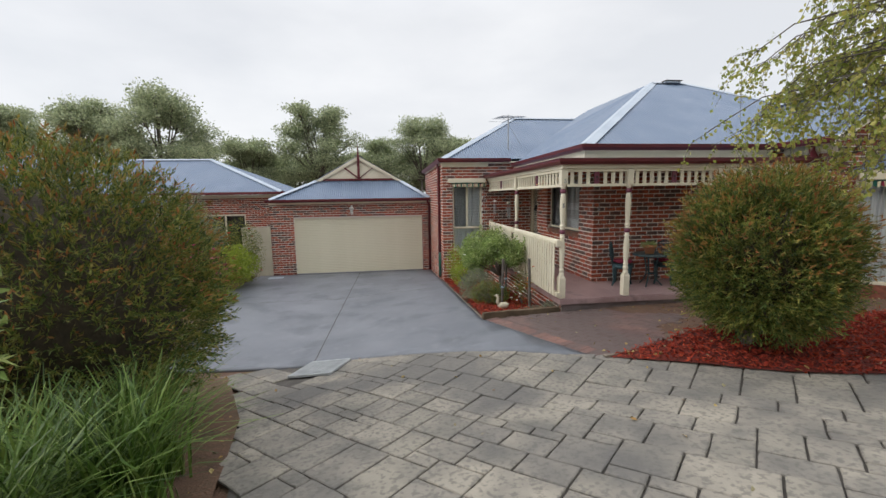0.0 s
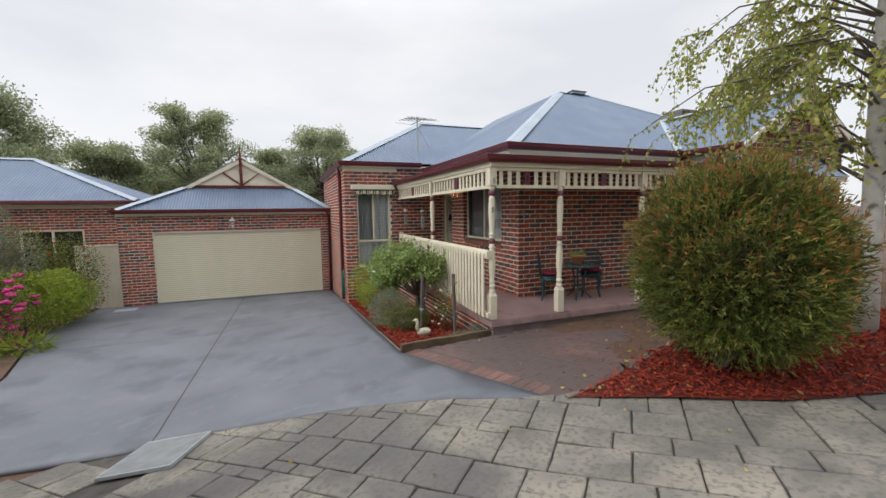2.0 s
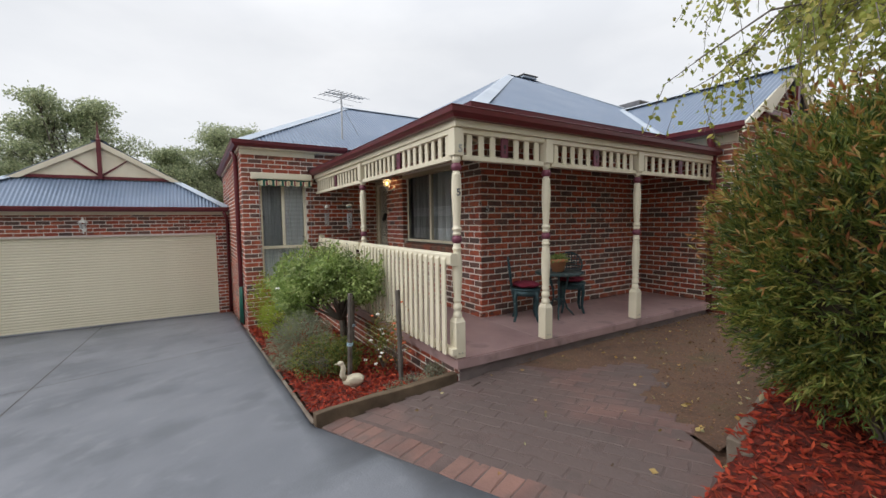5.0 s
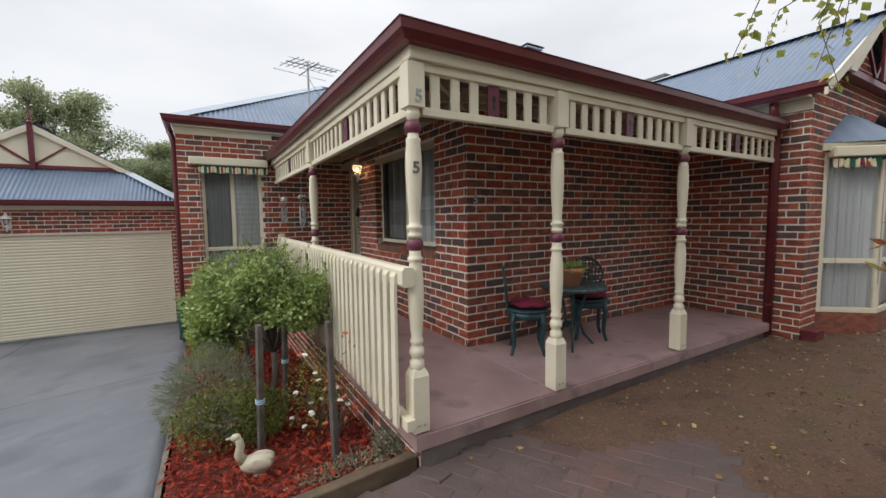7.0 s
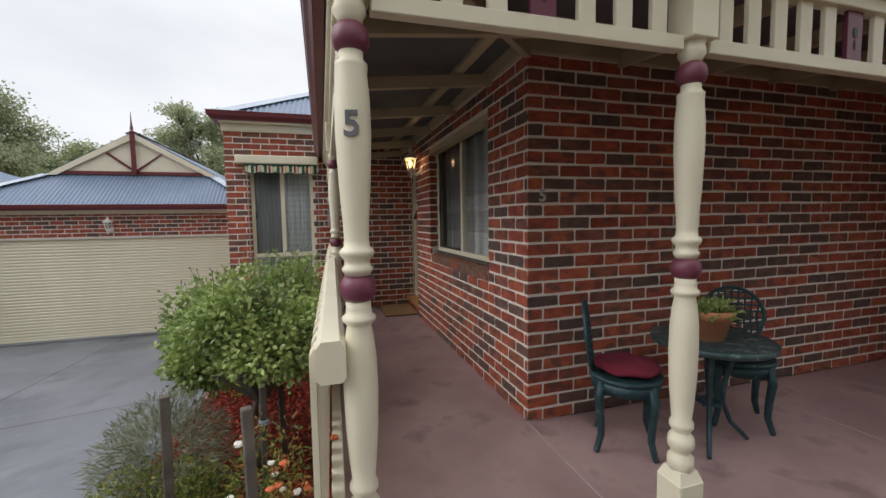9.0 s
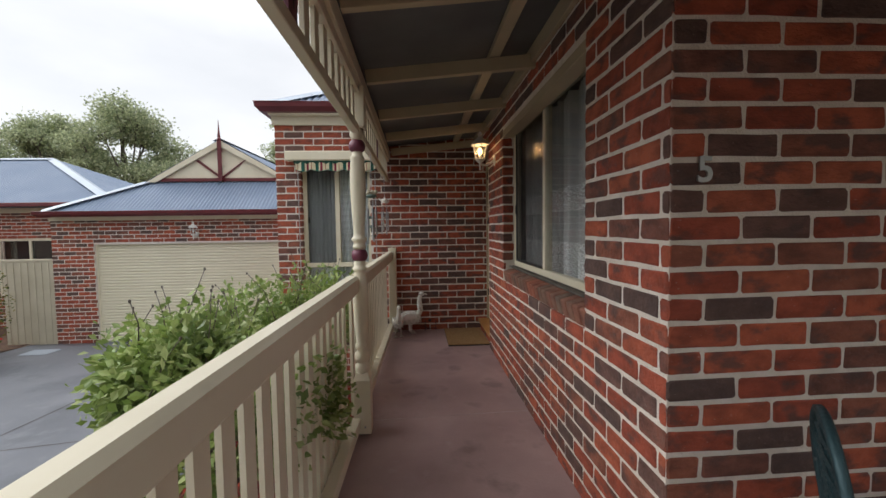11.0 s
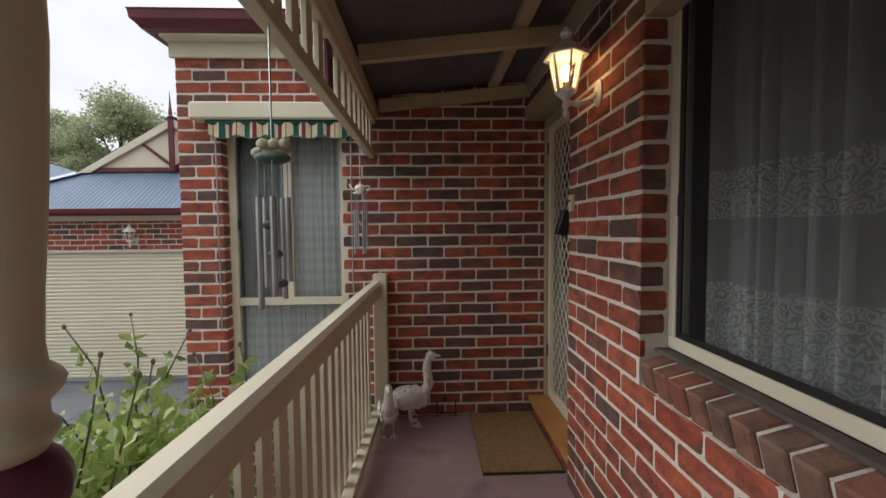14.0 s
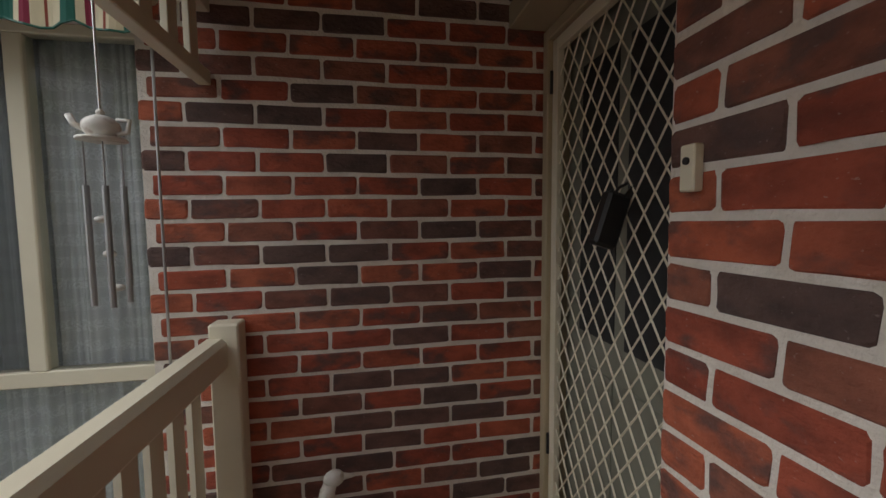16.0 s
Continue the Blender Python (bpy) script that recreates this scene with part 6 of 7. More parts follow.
def bottlebrush(base, centre, radii, n, seed, label, flowers):
    ob = thing("bottlebrush_bush", base, label, "bush", "bottlebrush bushes")
    part("branchwork", stems(bmesh.new(), base, 46, radii[0] * 0.8, centre[2] + radii[2] * 0.7 - base[2], 0.016, seed), M_BARK, ob)
    # solid lumpy core, coloured dark to stand in for shade between the branches
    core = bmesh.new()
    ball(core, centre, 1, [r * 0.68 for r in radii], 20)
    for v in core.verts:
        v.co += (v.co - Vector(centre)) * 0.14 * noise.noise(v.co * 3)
    part("shade_core", core, M_INNERSHADE, ob, "dark core coloured as the shade inside the bush", smooth=True)
    # sprigs: each a short twig with leaves along it, so that the surface is tufted
    m = n // 15
    p, d = blob_points(m, centre, [r * 0.90 for r in radii], 0.07, 2.6, 0.30, -0.96, seed)
    up = d + np.array([0, 0, 0.45])
    up /= np.linalg.norm(up, axis=1, keepdims=True)
    r = np.random.default_rng(seed)
    up += r.normal(0, 0.28, up.shape)
    up /= np.linalg.norm(up, axis=1, keepdims=True)
    ln = r.uniform(0.13, 0.28, m)[:, None]
    reps = 15
    P = np.concatenate([p + up * ln * (k / reps) for k in range(reps)])
    D = np.concatenate([up] * reps)
    tagged(leaves("leaves", P, D, 0.058, 0.0115, M_LEAF_BUSH, ob, spread=0.5), kind="stuff")
    tip = r.random(m) < 0.48
    tip &= (p[:, 2] > centre[2] - radii[2] * 0.1)
    TP = np.concatenate([(p + up * ln)[tip] + up[tip] * 0.012 * k for k in range(4)])
    tagged(leaves("new_growth", TP, np.concatenate([up[tip]] * 4), 0.055, 0.014, M_LEAF_TIP, ob, "rusty red-brown young tips", spread=0.45), kind="stuff")
    q = random.Random(seed + 5)
    for _ in range(flowers):
        i = q.randrange(m)
        if p[i][2] < centre[2]:
            continue
        bm = bmesh.new()
        a = Vector(p[i]) + Vector(d[i]) * 0.08
        ball(bm, a, 0.03, (1, 1, 1.2), 8)
        part("flower", bm, M_RED, ob, "red bottlebrush flower")
    return ob


bottlebrush((-0.20, -3.9, 0.05), (-0.15, -3.93, 1.09), (0.80, 0.80, 0.88), 78000, 3, "large round bottlebrush bush with rusty tips over red mulch", 9)
bottlebrush((-7.1, -3.9, -0.5), (-7.1, -3.85, 0.92), (1.42, 1.42, 1.46), 84000, 8, "big dark green bottlebrush bush beside the paving", 4)


def leafy(name, base, blobs, n, length, width, material, label, category="shrub", flower=None, stem_r=0.01, shell=0.6, spread=0.8):
    ob = thing(name, base, label, category)
    top = max(b[0][2] for b in blobs)
    part("branchwork", stems(bmesh.new(), base, 12, max(b[1][0] for b in blobs) * 0.7, top - base[2], stem_r, len(name)), M_BARK, ob)
    P, D = [], []
    for k, (c, r) in enumerate(blobs):
        p, d = blob_points(n // len(blobs), c, r, 0.16, 3.5, shell, -1, k + len(label))
        P.append(p)
        D.append(d)
    P, D = np.concatenate(P), np.concatenate(D)
    tagged(leaves("leaves", P, D, length, width, material, ob, spread=spread), kind="stuff")
    if flower:
        fm, cnt, fr, fl = flower
        q = random.Random(cnt + len(label))
        for _ in range(cnt):
            i = q.randrange(len(P))
            bm = bmesh.new()
            c = Vector(P[i]) + Vector(D[i]) * 0.05
            for t in range(6):
                a = 6.28318 * t / 6 + q.uniform(-0.3, 0.3)
                ball(bm, c + Vector((math.cos(a), math.sin(a), q.uniform(-0.4, 0.4))) * fr * 0.5, fr * 0.5, (1, 1, 0.7), 6)
            part("flower", bm, fm, ob, fl)
    return ob


def standard_rose(base, head, blobs, seed, label):
    ob = thing("standard_rose", base, label, "rose", "standard roses")
    q = random.Random(seed)
    bm = tube(bmesh.new(), [base, Vector(base).lerp(Vector(head), 0.5) + Vector((0.03, -0.02, 0)), head], 0.034, 8, 0.028)
    for c, r in blobs:
        for _ in range(6):
            tip = Vector(c) + Vector((q.uniform(-1, 1) * r[0], q.uniform(-1, 1) * r[1], q.uniform(0.0, 1) * r[2])) * 0.7
            tube(bm, [head, Vector(head).lerp(tip, 0.55) + Vector((q.uniform(-0.06, 0.06), q.uniform(-0.06, 0.06), 0.02)), tip], 0.019, 6, 0.005)
    shoots = []
    for _ in range(26):
        c, r = blobs[q.randrange(len(blobs))]
        a = Vector(c) + Vector((q.uniform(-0.8, 0.8) * r[0], q.uniform(-0.8, 0.8) * r[1], r[2] * 0.7))
        e = a + Vector((q.uniform(-0.14, 0.14), q.uniform(-0.14, 0.14), q.uniform(0.12, 0.30)))
        tube(bm, [a - Vector((0, 0, 0.1)), a.lerp(e, 0.5) + Vector((0.01, 0.01, 0)), e], 0.0035, 5, 0.002)
        ball(bm, e, 0.0055, (1, 1, 1.5), 6)
        shoots += [a.lerp(e, f) for f in (0.15, 0.3, 0.45, 0.6, 0.7) for _ in range(3)]
    part("stem", bm, M_BARK, ob, smooth=True)
    P, D = [], []
    for k, (c, r) in enumerate(blobs):
        p, d = blob_points(520, c, r, 0.2, 3.5, 0.75, -0.85, seed + k)
        r2 = np.random.default_rng(seed + k)
        for _ in range(7):
            P.append(p + r2.normal(0, 0.035, p.shape))
            D.append(d + r2.normal(0, 0.6, d.shape) + np.array([0, 0, -0.1]))
    P.append(np.array([tuple(p) for p in shoots]))
    D.append(np.random.default_rng(seed).normal(0, 0.8, (len(shoots), 3)))
    P, D = np.concatenate(P), np.concatenate(D)
    tagged(leaves("leaves", P, D, 0.047, 0.029, M_LEAF_ROSE, ob, spread=0.4, fold=0.15), kind="stuff")
    for _ in range(5):
        i = q.randrange(len(P))
        bm = bmesh.new()
        for t in range(7):
            a = 0.9 * t
            ball(bm, Vector(P[i]) + Vector(D[i]) * 0.05 + Vector((math.cos(a), math.sin(a), 0.3 * math.sin(2 * a))) * 0.018, 0.02, (1, 1, 0.6), 6)
        part("flower", bm, M_PETAL, ob, "white rose bloom")
    return ob


def stake(x, y, h, lean=0.0, tie=None):
    z = ground_z(x, y)
    ob = thing("garden_stake", (x, y, z), "dark weathered square timber stake tied with blue cord", "stake", "garden stakes")
    m = pose(x, y, z, lean, lean * 0.6, 20)
    part("stake", boxed(-0.02, 0.02, -0.02, 0.02, -0.08, h, 0.004, m), M_STAKE, ob)
    if tie:
        bm = bmesh.new()
        for zz in (0, 0.012, 0.024):
            r = bmesh.ops.create_circle(bm, segments=8, radius=0.034)
            bmesh.ops.translate(bm, verts=r["verts"], vec=(0, 0, 0))
            bmesh.ops.delete(bm, geom=r["verts"], context="VERTS")
            pts = [m @ Vector((0.031 * math.cos(6.28 * k / 8), 0.031 * math.sin(6.28 * k / 8), tie + zz)) for k in range(9)]
            tube(bm, pts, 0.004, 4)
        part("cord", bm, M_CORD, ob, "pale blue cord")
    return ob


M_CORD = mat("blue_cord", [(0.25, 0.42, 0.55), (0.4, 0.55, 0.62)], 0.8, scale=20)
standard_rose((-1.79, 0.76, -0.41), (-1.74, 0.78, 0.05), [((-1.62, 0.50, 0.60), (0.36, 0.36, 0.27)), ((-2.0, 0.95, 0.55), (0.38, 0.36, 0.30)), ((-1.45, 0.9, 0.45), (0.26, 0.3, 0.26)), ((-1.85, 0.6, 0.72), (0.24, 0.24, 0.2)), ((-2.2, 1.1, 0.3), (0.2, 0.2, 0.25))], 21,
              "standard rose with pale green leaves and white blooms")
standard_rose((-1.95, 1.75, -0.48), (-1.92, 1.75, 0.05), [((-1.95, 1.75, 0.56), (0.46, 0.45, 0.36)), ((-1.62, 2.05, 0.60), (0.34, 0.42, 0.34)), ((-2.2, 1.5, 0.42), (0.3, 0.3, 0.28))], 33,
              "standard rose with long shoots behind the railing")
stake(-2.0, -0.30, 0.98, 1.5, 0.42)
stake(-1.57, -0.68, 1.02, -1.0)
stake(-1.70, 0.48, 0.95, 1.0, 0.5)
stake(-1.62, 0.95, 0.95, -1.5)
leafy("lavender_bush", (-2.28, 0.35, -0.38), [((-2.3, 0.55, -0.12), (0.36, 0.36, 0.32))], 5200, 0.075, 0.007, M_LEAF_LAV, "grey-green lavender bush in red mulch", "shrub", spread=0.5)
leafy("low_hebe", (-2.18, 0.02, -0.36), [((-2.2, 0.0, -0.14), (0.36, 0.28, 0.26)), ((-1.95, 0.02, -0.18), (0.2, 0.2, 0.2))], 4600, 0.03, 0.013, M_LEAF_BUSH, "low dark bronze-green shrub in red mulch", "shrub")
leafy("yellow_shrub", (-2.2, 2.6, -0.5), [((-2.2, 2.6, -0.2), (0.34, 0.5, 0.36)), ((-2.25, 3.4, -0.1), (0.28, 0.4, 0.5))], 4200, 0.045, 0.018, M_LEAF_LIME, "yellow-green shrub under the tall window", "shrub")
leafy("flowering_perennial", (-1.55, -0.15, -0.35), [((-1.58, -0.2, 0.0), (0.24, 0.26, 0.36))], 700, 0.04, 0.014, M_LEAF_BUSH, "thin perennial with orange and white flowers", "flower",
      (M_PETAL, 16, 0.022, "small white flower"), 0.006, 0.95)
leafy("orange_perennial", (-1.45, -0.35, -0.35), [((-1.5, -0.3, 0.05), (0.22, 0.3, 0.4))], 260, 0.035, 0.014, M_LEAF_TIP, "sparse perennial with rust orange flowers", "flower", (M_ORANGE, 15, 0.022, "orange flower"), 0.005, 0.95)
leafy("ground_cover", (-1.5, -0.9, -0.3), [((-1.55, -0.95, -0.25), (0.34, 0.1, 0.07)), ((-1.25, -0.85, -0.22), (0.12, 0.16, 0.08))], 1500, 0.03, 0.010, M_LEAF_LAV, "blue-grey ground cover along the sleeper", "ground cover", None, 0.004)

# strappy grass clump by the paving
gz0 = ground_z(-5.7, -5.2)
clump = thing("strappy_grass", (-5.75, -5.3, gz0), "clump of long green strappy leaves beside the paving", "grass")
for ci, (cx, cy) in enumerate(((-5.75, -5.4), (-5.95, -4.8), (-5.95, -5.9), (-6.2, -5.3))):
    q = random.Random(40 + ci)
    vs, fs = [], []
    for _ in range(330):
        a, L, bend = q.uniform(0, 6.28), q.uniform(0.65, 1.15), q.uniform(0.2, 0.8)
        ox, oy = cx + q.gauss(0, 0.1), cy + q.gauss(0, 0.1)
        dx, dy = math.cos(a), math.sin(a)
        w = q.uniform(0.008, 0.016)
        o = len(vs)
        for s in range(6):
            t = s / 5
            out, hh = L * bend * t * t, L * (t - 0.45 * bend * t * t * t)
            ww = w * (1 - t * 0.85)
            c = Vector((ox + dx * out, oy + dy * out, ground_z(ox, oy) + hh))
            vs += [c + Vector((-dy * ww, dx * ww, 0)), c - Vector((-dy * ww, dx * ww, 0))]
        fs += [(o + 2 * s, o + 2 * s + 2, o + 2 * s + 3, o + 2 * s + 1) for s in range(5)]
    tagged(joined("blades", vs, fs, M_BLADE, clump), kind="stuff")
leafy("grevillea_branch_shrub", (-6.3, -6.2, 0.0), [((-6.05, -6.15, 1.35), (0.42, 0.36, 0.75))], 1500, 0.10, 0.026, M_LEAF_ROSE, "leafy light green shrub beside the dark bush", "shrub", None, 0.014, 0.9)
bm = bmesh.new()
BEDL = [(-5.2, -8.5), (-5.25, -5.6), (-5.65, -3.8), (-6.4, -2.1), (-7.5, -1.7), (-9.5, -1.7), (-9.5, -8.5)]
tagged(sheet("garden_soil", BEDL, 0.005, M_DIRT, 0.35, relief=0.03), "dark leafy garden soil under the bushes", "soil", kind="structure")

# shrubs before the neighbouring house
gl = ground_z(-9, 4)
BEDN = [(-9.02, 7.7), (-9.02, 4.6), (-8.05, 1.5), (-7.55, -1.6), (-13, -1.6), (-13, 9.0), (-9.02, 9.0)]
tagged(sheet("garden_soil", BEDN, 0.006, M_DIRT, 0.4, relief=0.04), "dark garden soil beside the driveway", "soil", kind="structure")
leafy("lime_shrub", (-9.2, 4.6, gl), [((-9.2, 4.9, -0.15), (0.85, 0.75, 0.65)), ((-9.0, 5.7, -0.25), (0.6, 0.6, 0.6))], 6500, 0.09, 0.035, M_LEAF_LIME, "bright lime-green shrub beside the driveway", "shrub")
leafy("magenta_shrub", (-9.6, 3.6, gl), [((-9.4, 3.3, -0.1), (0.85, 0.9, 0.9)), ((-10.2, 4.0, 0.15), (0.8, 0.7, 0.95))], 7500, 0.07, 0.032, M_LEAF_BUSH, "dark shrub covered with magenta flowers", "shrub", (M_LEAF_PINK, 320, 0.085, "magenta flower"))
leafy("red_flower_shrub", (-9.1, 6.0, gl), [((-9.15, 6.6, 0.05), (0.7, 0.6, 1.05)), ((-9.8, 6.2, 0.45), (0.75, 0.65, 0.85))], 10500, 0.055, 0.026, M_LEAF_BUSH, "dark green shrub with small red flowers", "shrub", (M_RED, 40, 0.045, "small red flower"))
leafy("agapanthus", (-8.5, 3.1, gl), [((-8.5, 3.1, -0.75), (0.35, 0.4, 0.2))], 260, 0.22, 0.03, M_LEAF_LIME, "low strappy light green plant", "plant", None, 0.004)
leafy("wispy_sapling", (-9.9, 5.0, gl), [((-9.9, 5.0, 1.3), (0.45, 0.4, 0.8)), ((-9.6, 5.3, 0.7), (0.5, 0.4, 0.6)), ((-10.4, 4.6, 1.0), (0.4, 0.4, 0.7)), ((-11.0, 4.2, 0.6), (0.5, 0.5, 0.7))], 8500, 0.095, 0.018, M_LEAF_LAV,
      "thin grey-green saplings before the neighbouring house", "tree", None, 0.012, 0.95, 0.5)


# ---- trees ----
def tree(name, base, height, blobs, n, leaf, seed, label, bark=None, leafmat=None, trunk_r=0.3, fork=0.35, width=0.6, clump=6, jit=0.35):
    ob = thing(name, base, label, "tree")
    q = random.Random(seed)
    bm = bmesh.new()
    b = Vector(base)
    top = b + Vector((0, 0, height * fork))
    tube(bm, [b - Vector((0, 0, 0.3)), b.lerp(top, 0.5) + Vector((q.uniform(-0.2, 0.2) * trunk_r, 0, 0)), top], trunk_r, 10, trunk_r * 0.7)
    for c, r in blobs:
        tip = Vector(c)
        midp = top.lerp(tip, 0.5) + Vector((q.uniform(-1, 1), q.uniform(-1, 1), q.uniform(-0.3, 0.6))) * r[0] * 0.25
        tube(bm, [top - Vector((0, 0, 0.1)), midp, tip], trunk_r * 0.45, 7, trunk_r * 0.12)
        for _ in range(4):
            e = tip + Vector((q.uniform(-1, 1) * r[0], q.uniform(-1, 1) * r[1], q.uniform(-0.6, 1) * r[2])) * 0.75
            tube(bm, [midp.lerp(tip, 0.6), tip.lerp(e, 0.5), e], trunk_r * 0.16, 5, trunk_r * 0.04)
    part("trunk", bm, bark or M_BARK, ob, smooth=True)
    P, D = [], []
    for k, (c, r) in enumerate(blobs):
        m = n // len(blobs) // clump
        p, d = blob_points(m, c, r, 0.28, 3.2, 0.7, -0.9, seed * 10 + k)
        rr = np.random.default_rng(seed + k)
        for _ in range(clump):
            P.append(p + rr.normal(0, jit, p.shape) * np.array([1, 1, 0.6]))
            D.append(d)
    tagged(leaves("crown", np.concatenate(P), np.concatenate(D), leaf, leaf * width, leafmat or M_LEAF_TREE, ob, spread=0.9), kind="stuff")
    return ob


def gum(base, height, spread, seed, label):
    q = random.Random(seed)
    blobs = []
    for k in range(30):
        t = (k + 0.5) / 30
        a = q.uniform(0, 6.28)
        rad = spread * (0.82 if t < 0.7 else 0.45) * q.uniform(0.35, 1.0)
        blobs.append(((base[0] + math.cos(a) * rad, base[1] + math.sin(a) * rad * 0.6, base[2] + height * (0.36 + 0.52 * t)),
                      (spread * q.uniform(0.20, 0.34), spread * 0.27, height * q.uniform(0.04, 0.075))))
    return tree("gum_tree", base, height, blobs, 26000, 0.25, seed, label, trunk_r=height * 0.018, jit=0.30)


GUM = "tall spreading eucalypt tree behind the houses"
for gi, (x, y, h, s) in enumerate(((-12.6, 45, 14.3, 4.6), (0.3, 46, 12.9, 4.2), (-26, 36, 13.6, 4.8), (-20.0, 42, 9.6, 4.0), (-5.8, 50, 10.6, 4.4), (6.5, 50, 11.0, 4.6), (-17, 54, 9.0, 5.0),
                                   (-33, 37, 12.6, 4.6), (-42, 38, 12.4, 5.0), (-9.5, 56, 9.5, 5.0), (-31, 55, 10.5, 5.5), (2.5, 57, 10.0, 5.0), (-23, 58, 10.0, 5.0))):
    gum((x, y, -1.0), h * 1.08, s * 1.25, 50 + gi, GUM)
# trees across the court, mirrored in the windows
# out of view; the row also blocks low southern sky to darken the walls
for gi, (x, y, h, s) in enumerate(((-23, -24, 10.5, 5.2), (-14, -27, 11.5, 5.6), (-5, -24, 10.0, 5.4), (4, -26, 11.5, 5.6), (13, -23, 10.5, 5.4), (22, -26, 11.0, 5.6))):
    gum((x, y, 0.5), h, s * 1.2, 90 + gi, "leafy eucalypt tree across the court")

# birch by the street wing, its twigs hanging over the garden
birch_base = (2.0, -4.0, ground_z(2.0, -4.0))
bb = Vector(birch_base)
bt = thing("birch_tree", birch_base, "white-barked birch with hanging twigs and yellowing leaves", "tree")
bm = bmesh.new()
tube(bm, [bb - Vector((0, 0, 0.2)), bb + Vector((0.02, 0.03, 1.4)), bb + Vector((-0.03, 0.05, 3.2)), bb + Vector((0.0, 0.0, 5.4)), bb + Vector((0.1, 0.1, 7.2))], 0.115, 12, 0.03)
part("trunk", bm, M_BIRCH, bt, "white peeling bark with dark marks", smooth=True)
q = random.Random(77)
bm = bmesh.new()
LP, LD = [], []
for k in range(88):
    a = q.uniform(0, 6.28318)
    if k < 30:
        a = q.uniform(1.9, 4.2)
    z0 = q.uniform(2.7, 6.0) if k < 54 else q.uniform(1.7, 3.6)
    L = q.uniform(1.2, 2.45) * (1.1 - 0.06 * z0) * (1.0 if k < 54 else 0.62)
    dx, dy = math.cos(a), math.sin(a)
    s0 = bb + Vector((0, 0, z0))
    pts = [s0, s0 + Vector((dx * L * 0.4, dy * L * 0.4, 0.32)), s0 + Vector((dx * L * 0.75, dy * L * 0.75, 0.22)), s0 + Vector((dx * L, dy * L, -0.15))]
    tube(bm, pts, 0.016, 5, 0.005)
    for _ in range(7):
        f = q.uniform(0.3, 1.0)
        i = min(2, int(f * 3))
        o = pts[i].lerp(pts[i + 1], f * 3 - i)
        drop = q.uniform(0.3, 0.85)
        e = o + Vector((q.uniform(-0.3, 0.3) + dx * 0.2, q.uniform(-0.3, 0.3) + dy * 0.2, -drop))
        mm = o.lerp(e, 0.5) + Vector((dx * 0.1, dy * 0.1, 0.08))
        tube(bm, [o, mm, e], 0.0045, 4, 0.002)
        for _ in range(30):
            t = q.random()
            pnt = (o.lerp(mm, t * 2) if t < 0.5 else mm.lerp(e, t * 2 - 1)) + Vector((q.gauss(0, 0.035), q.gauss(0, 0.035), q.gauss(0, 0.03)))
            LP.append(pnt)
            LD.append((q.gauss(0, 0.5), q.gauss(0, 0.5), -0.8))
part("branchwork", bm, M_BARK, bt)
tagged(leaves("leaves", np.array(LP), np.array(LD), 0.056, 0.042, M_LEAF_BIRCH, bt, spread=0.35, fold=0.12), kind="stuff")


# ---- neighbouring house and fence ----
nb = thing("neighbour_house", (-12.5, 10.0, -1.0), "red brick neighbouring house with a blue-grey steel hip roof", "house")
NX0, NX1, NY, NZ = -19.0, -8.7, 9.9, 2.0
verts, faces = [], []
for u0, u1, v0, v1 in brick_rects(NX1 - NX0, -1.1, NZ - 0.12, [(7.4, 9.0, -0.25, 1.2)], 0):
    me = brick_mesh(round(u1 - u0, 2), round(v1 - v0, 3), random.randrange(5))
    o = len(verts)
    verts += [Vector((NX0 + u0, NY, v0)) + v.co for v in me.vertices]
    faces += [[o + i for i in p.vertices] for p in me.polygons]
bm = bmesh.new()
for a, b, c, d in ((NX0, NX0 + 7.4, -1.1, NZ - 0.1), (NX0 + 7.4, NX0 + 9.0, -1.1, -0.25), (NX0 + 7.4, NX0 + 9.0, 1.2, NZ - 0.1), (NX0 + 9.0, NX1, -1.1, NZ - 0.1)):
    box(bm, a, b, NY, NY + 0.11, c, d)
box(bm, NX1 - 0.11, NX1, NY + 0.11, 15, -1.1, NZ - 0.1)
wl_ = part("wall", bm, M_MORTAR, nb)
tagged(joined("bricks", verts, faces, M_BRICKS, wl_), kind="stuff")
wv, wf = [], []
for u0, u1, v0, v1 in brick_rects(5.0, -1.1, NZ - 0.12, [], 1):
    me = brick_mesh(round(u1 - u0, 2), round(v1 - v0, 3), random.randrange(5))
    o, t = len(wv), pose(NX1, NY, 0, 0, 0, 90)
    wv += [t @ (Vector((u0, 0, v0)) + v.co) for v in me.vertices]
    wf += [[o + i for i in p.vertices] for p in me.polygons]
tagged(joined("bricks", wv, wf, M_BRICKS, wl_), kind="stuff")
win = part("window", boxed(NX0 + 7.4, NX0 + 9.0, NY + 0.05, NY + 0.06, -0.25, 1.2, 0), M_GLASS, nb, "dark window pane")
# no flyscreen here: a near-black board painted as the unlit room
part("window_back", boxed(NX0 + 7.3, NX0 + 9.1, NY + 0.3, NY + 0.32, -0.4, 1.3, 0), M_SCREEN, nb)
for r in ((NX0 + 7.4, NX0 + 9.0, -0.25, -0.19), (NX0 + 7.4, NX0 + 9.0, 1.14, 1.2), (NX0 + 7.4, NX0 + 7.46, -0.19, 1.14), (NX0 + 8.94, NX0 + 9.0, -0.19, 1.14), (NX0 + 8.17, NX0 + 8.23, -0.19, 1.14)):
    part("window_frame", boxed(r[0], r[1], NY + 0.01, NY + 0.05, r[2], r[3], 0.004), M_CREAM, win)
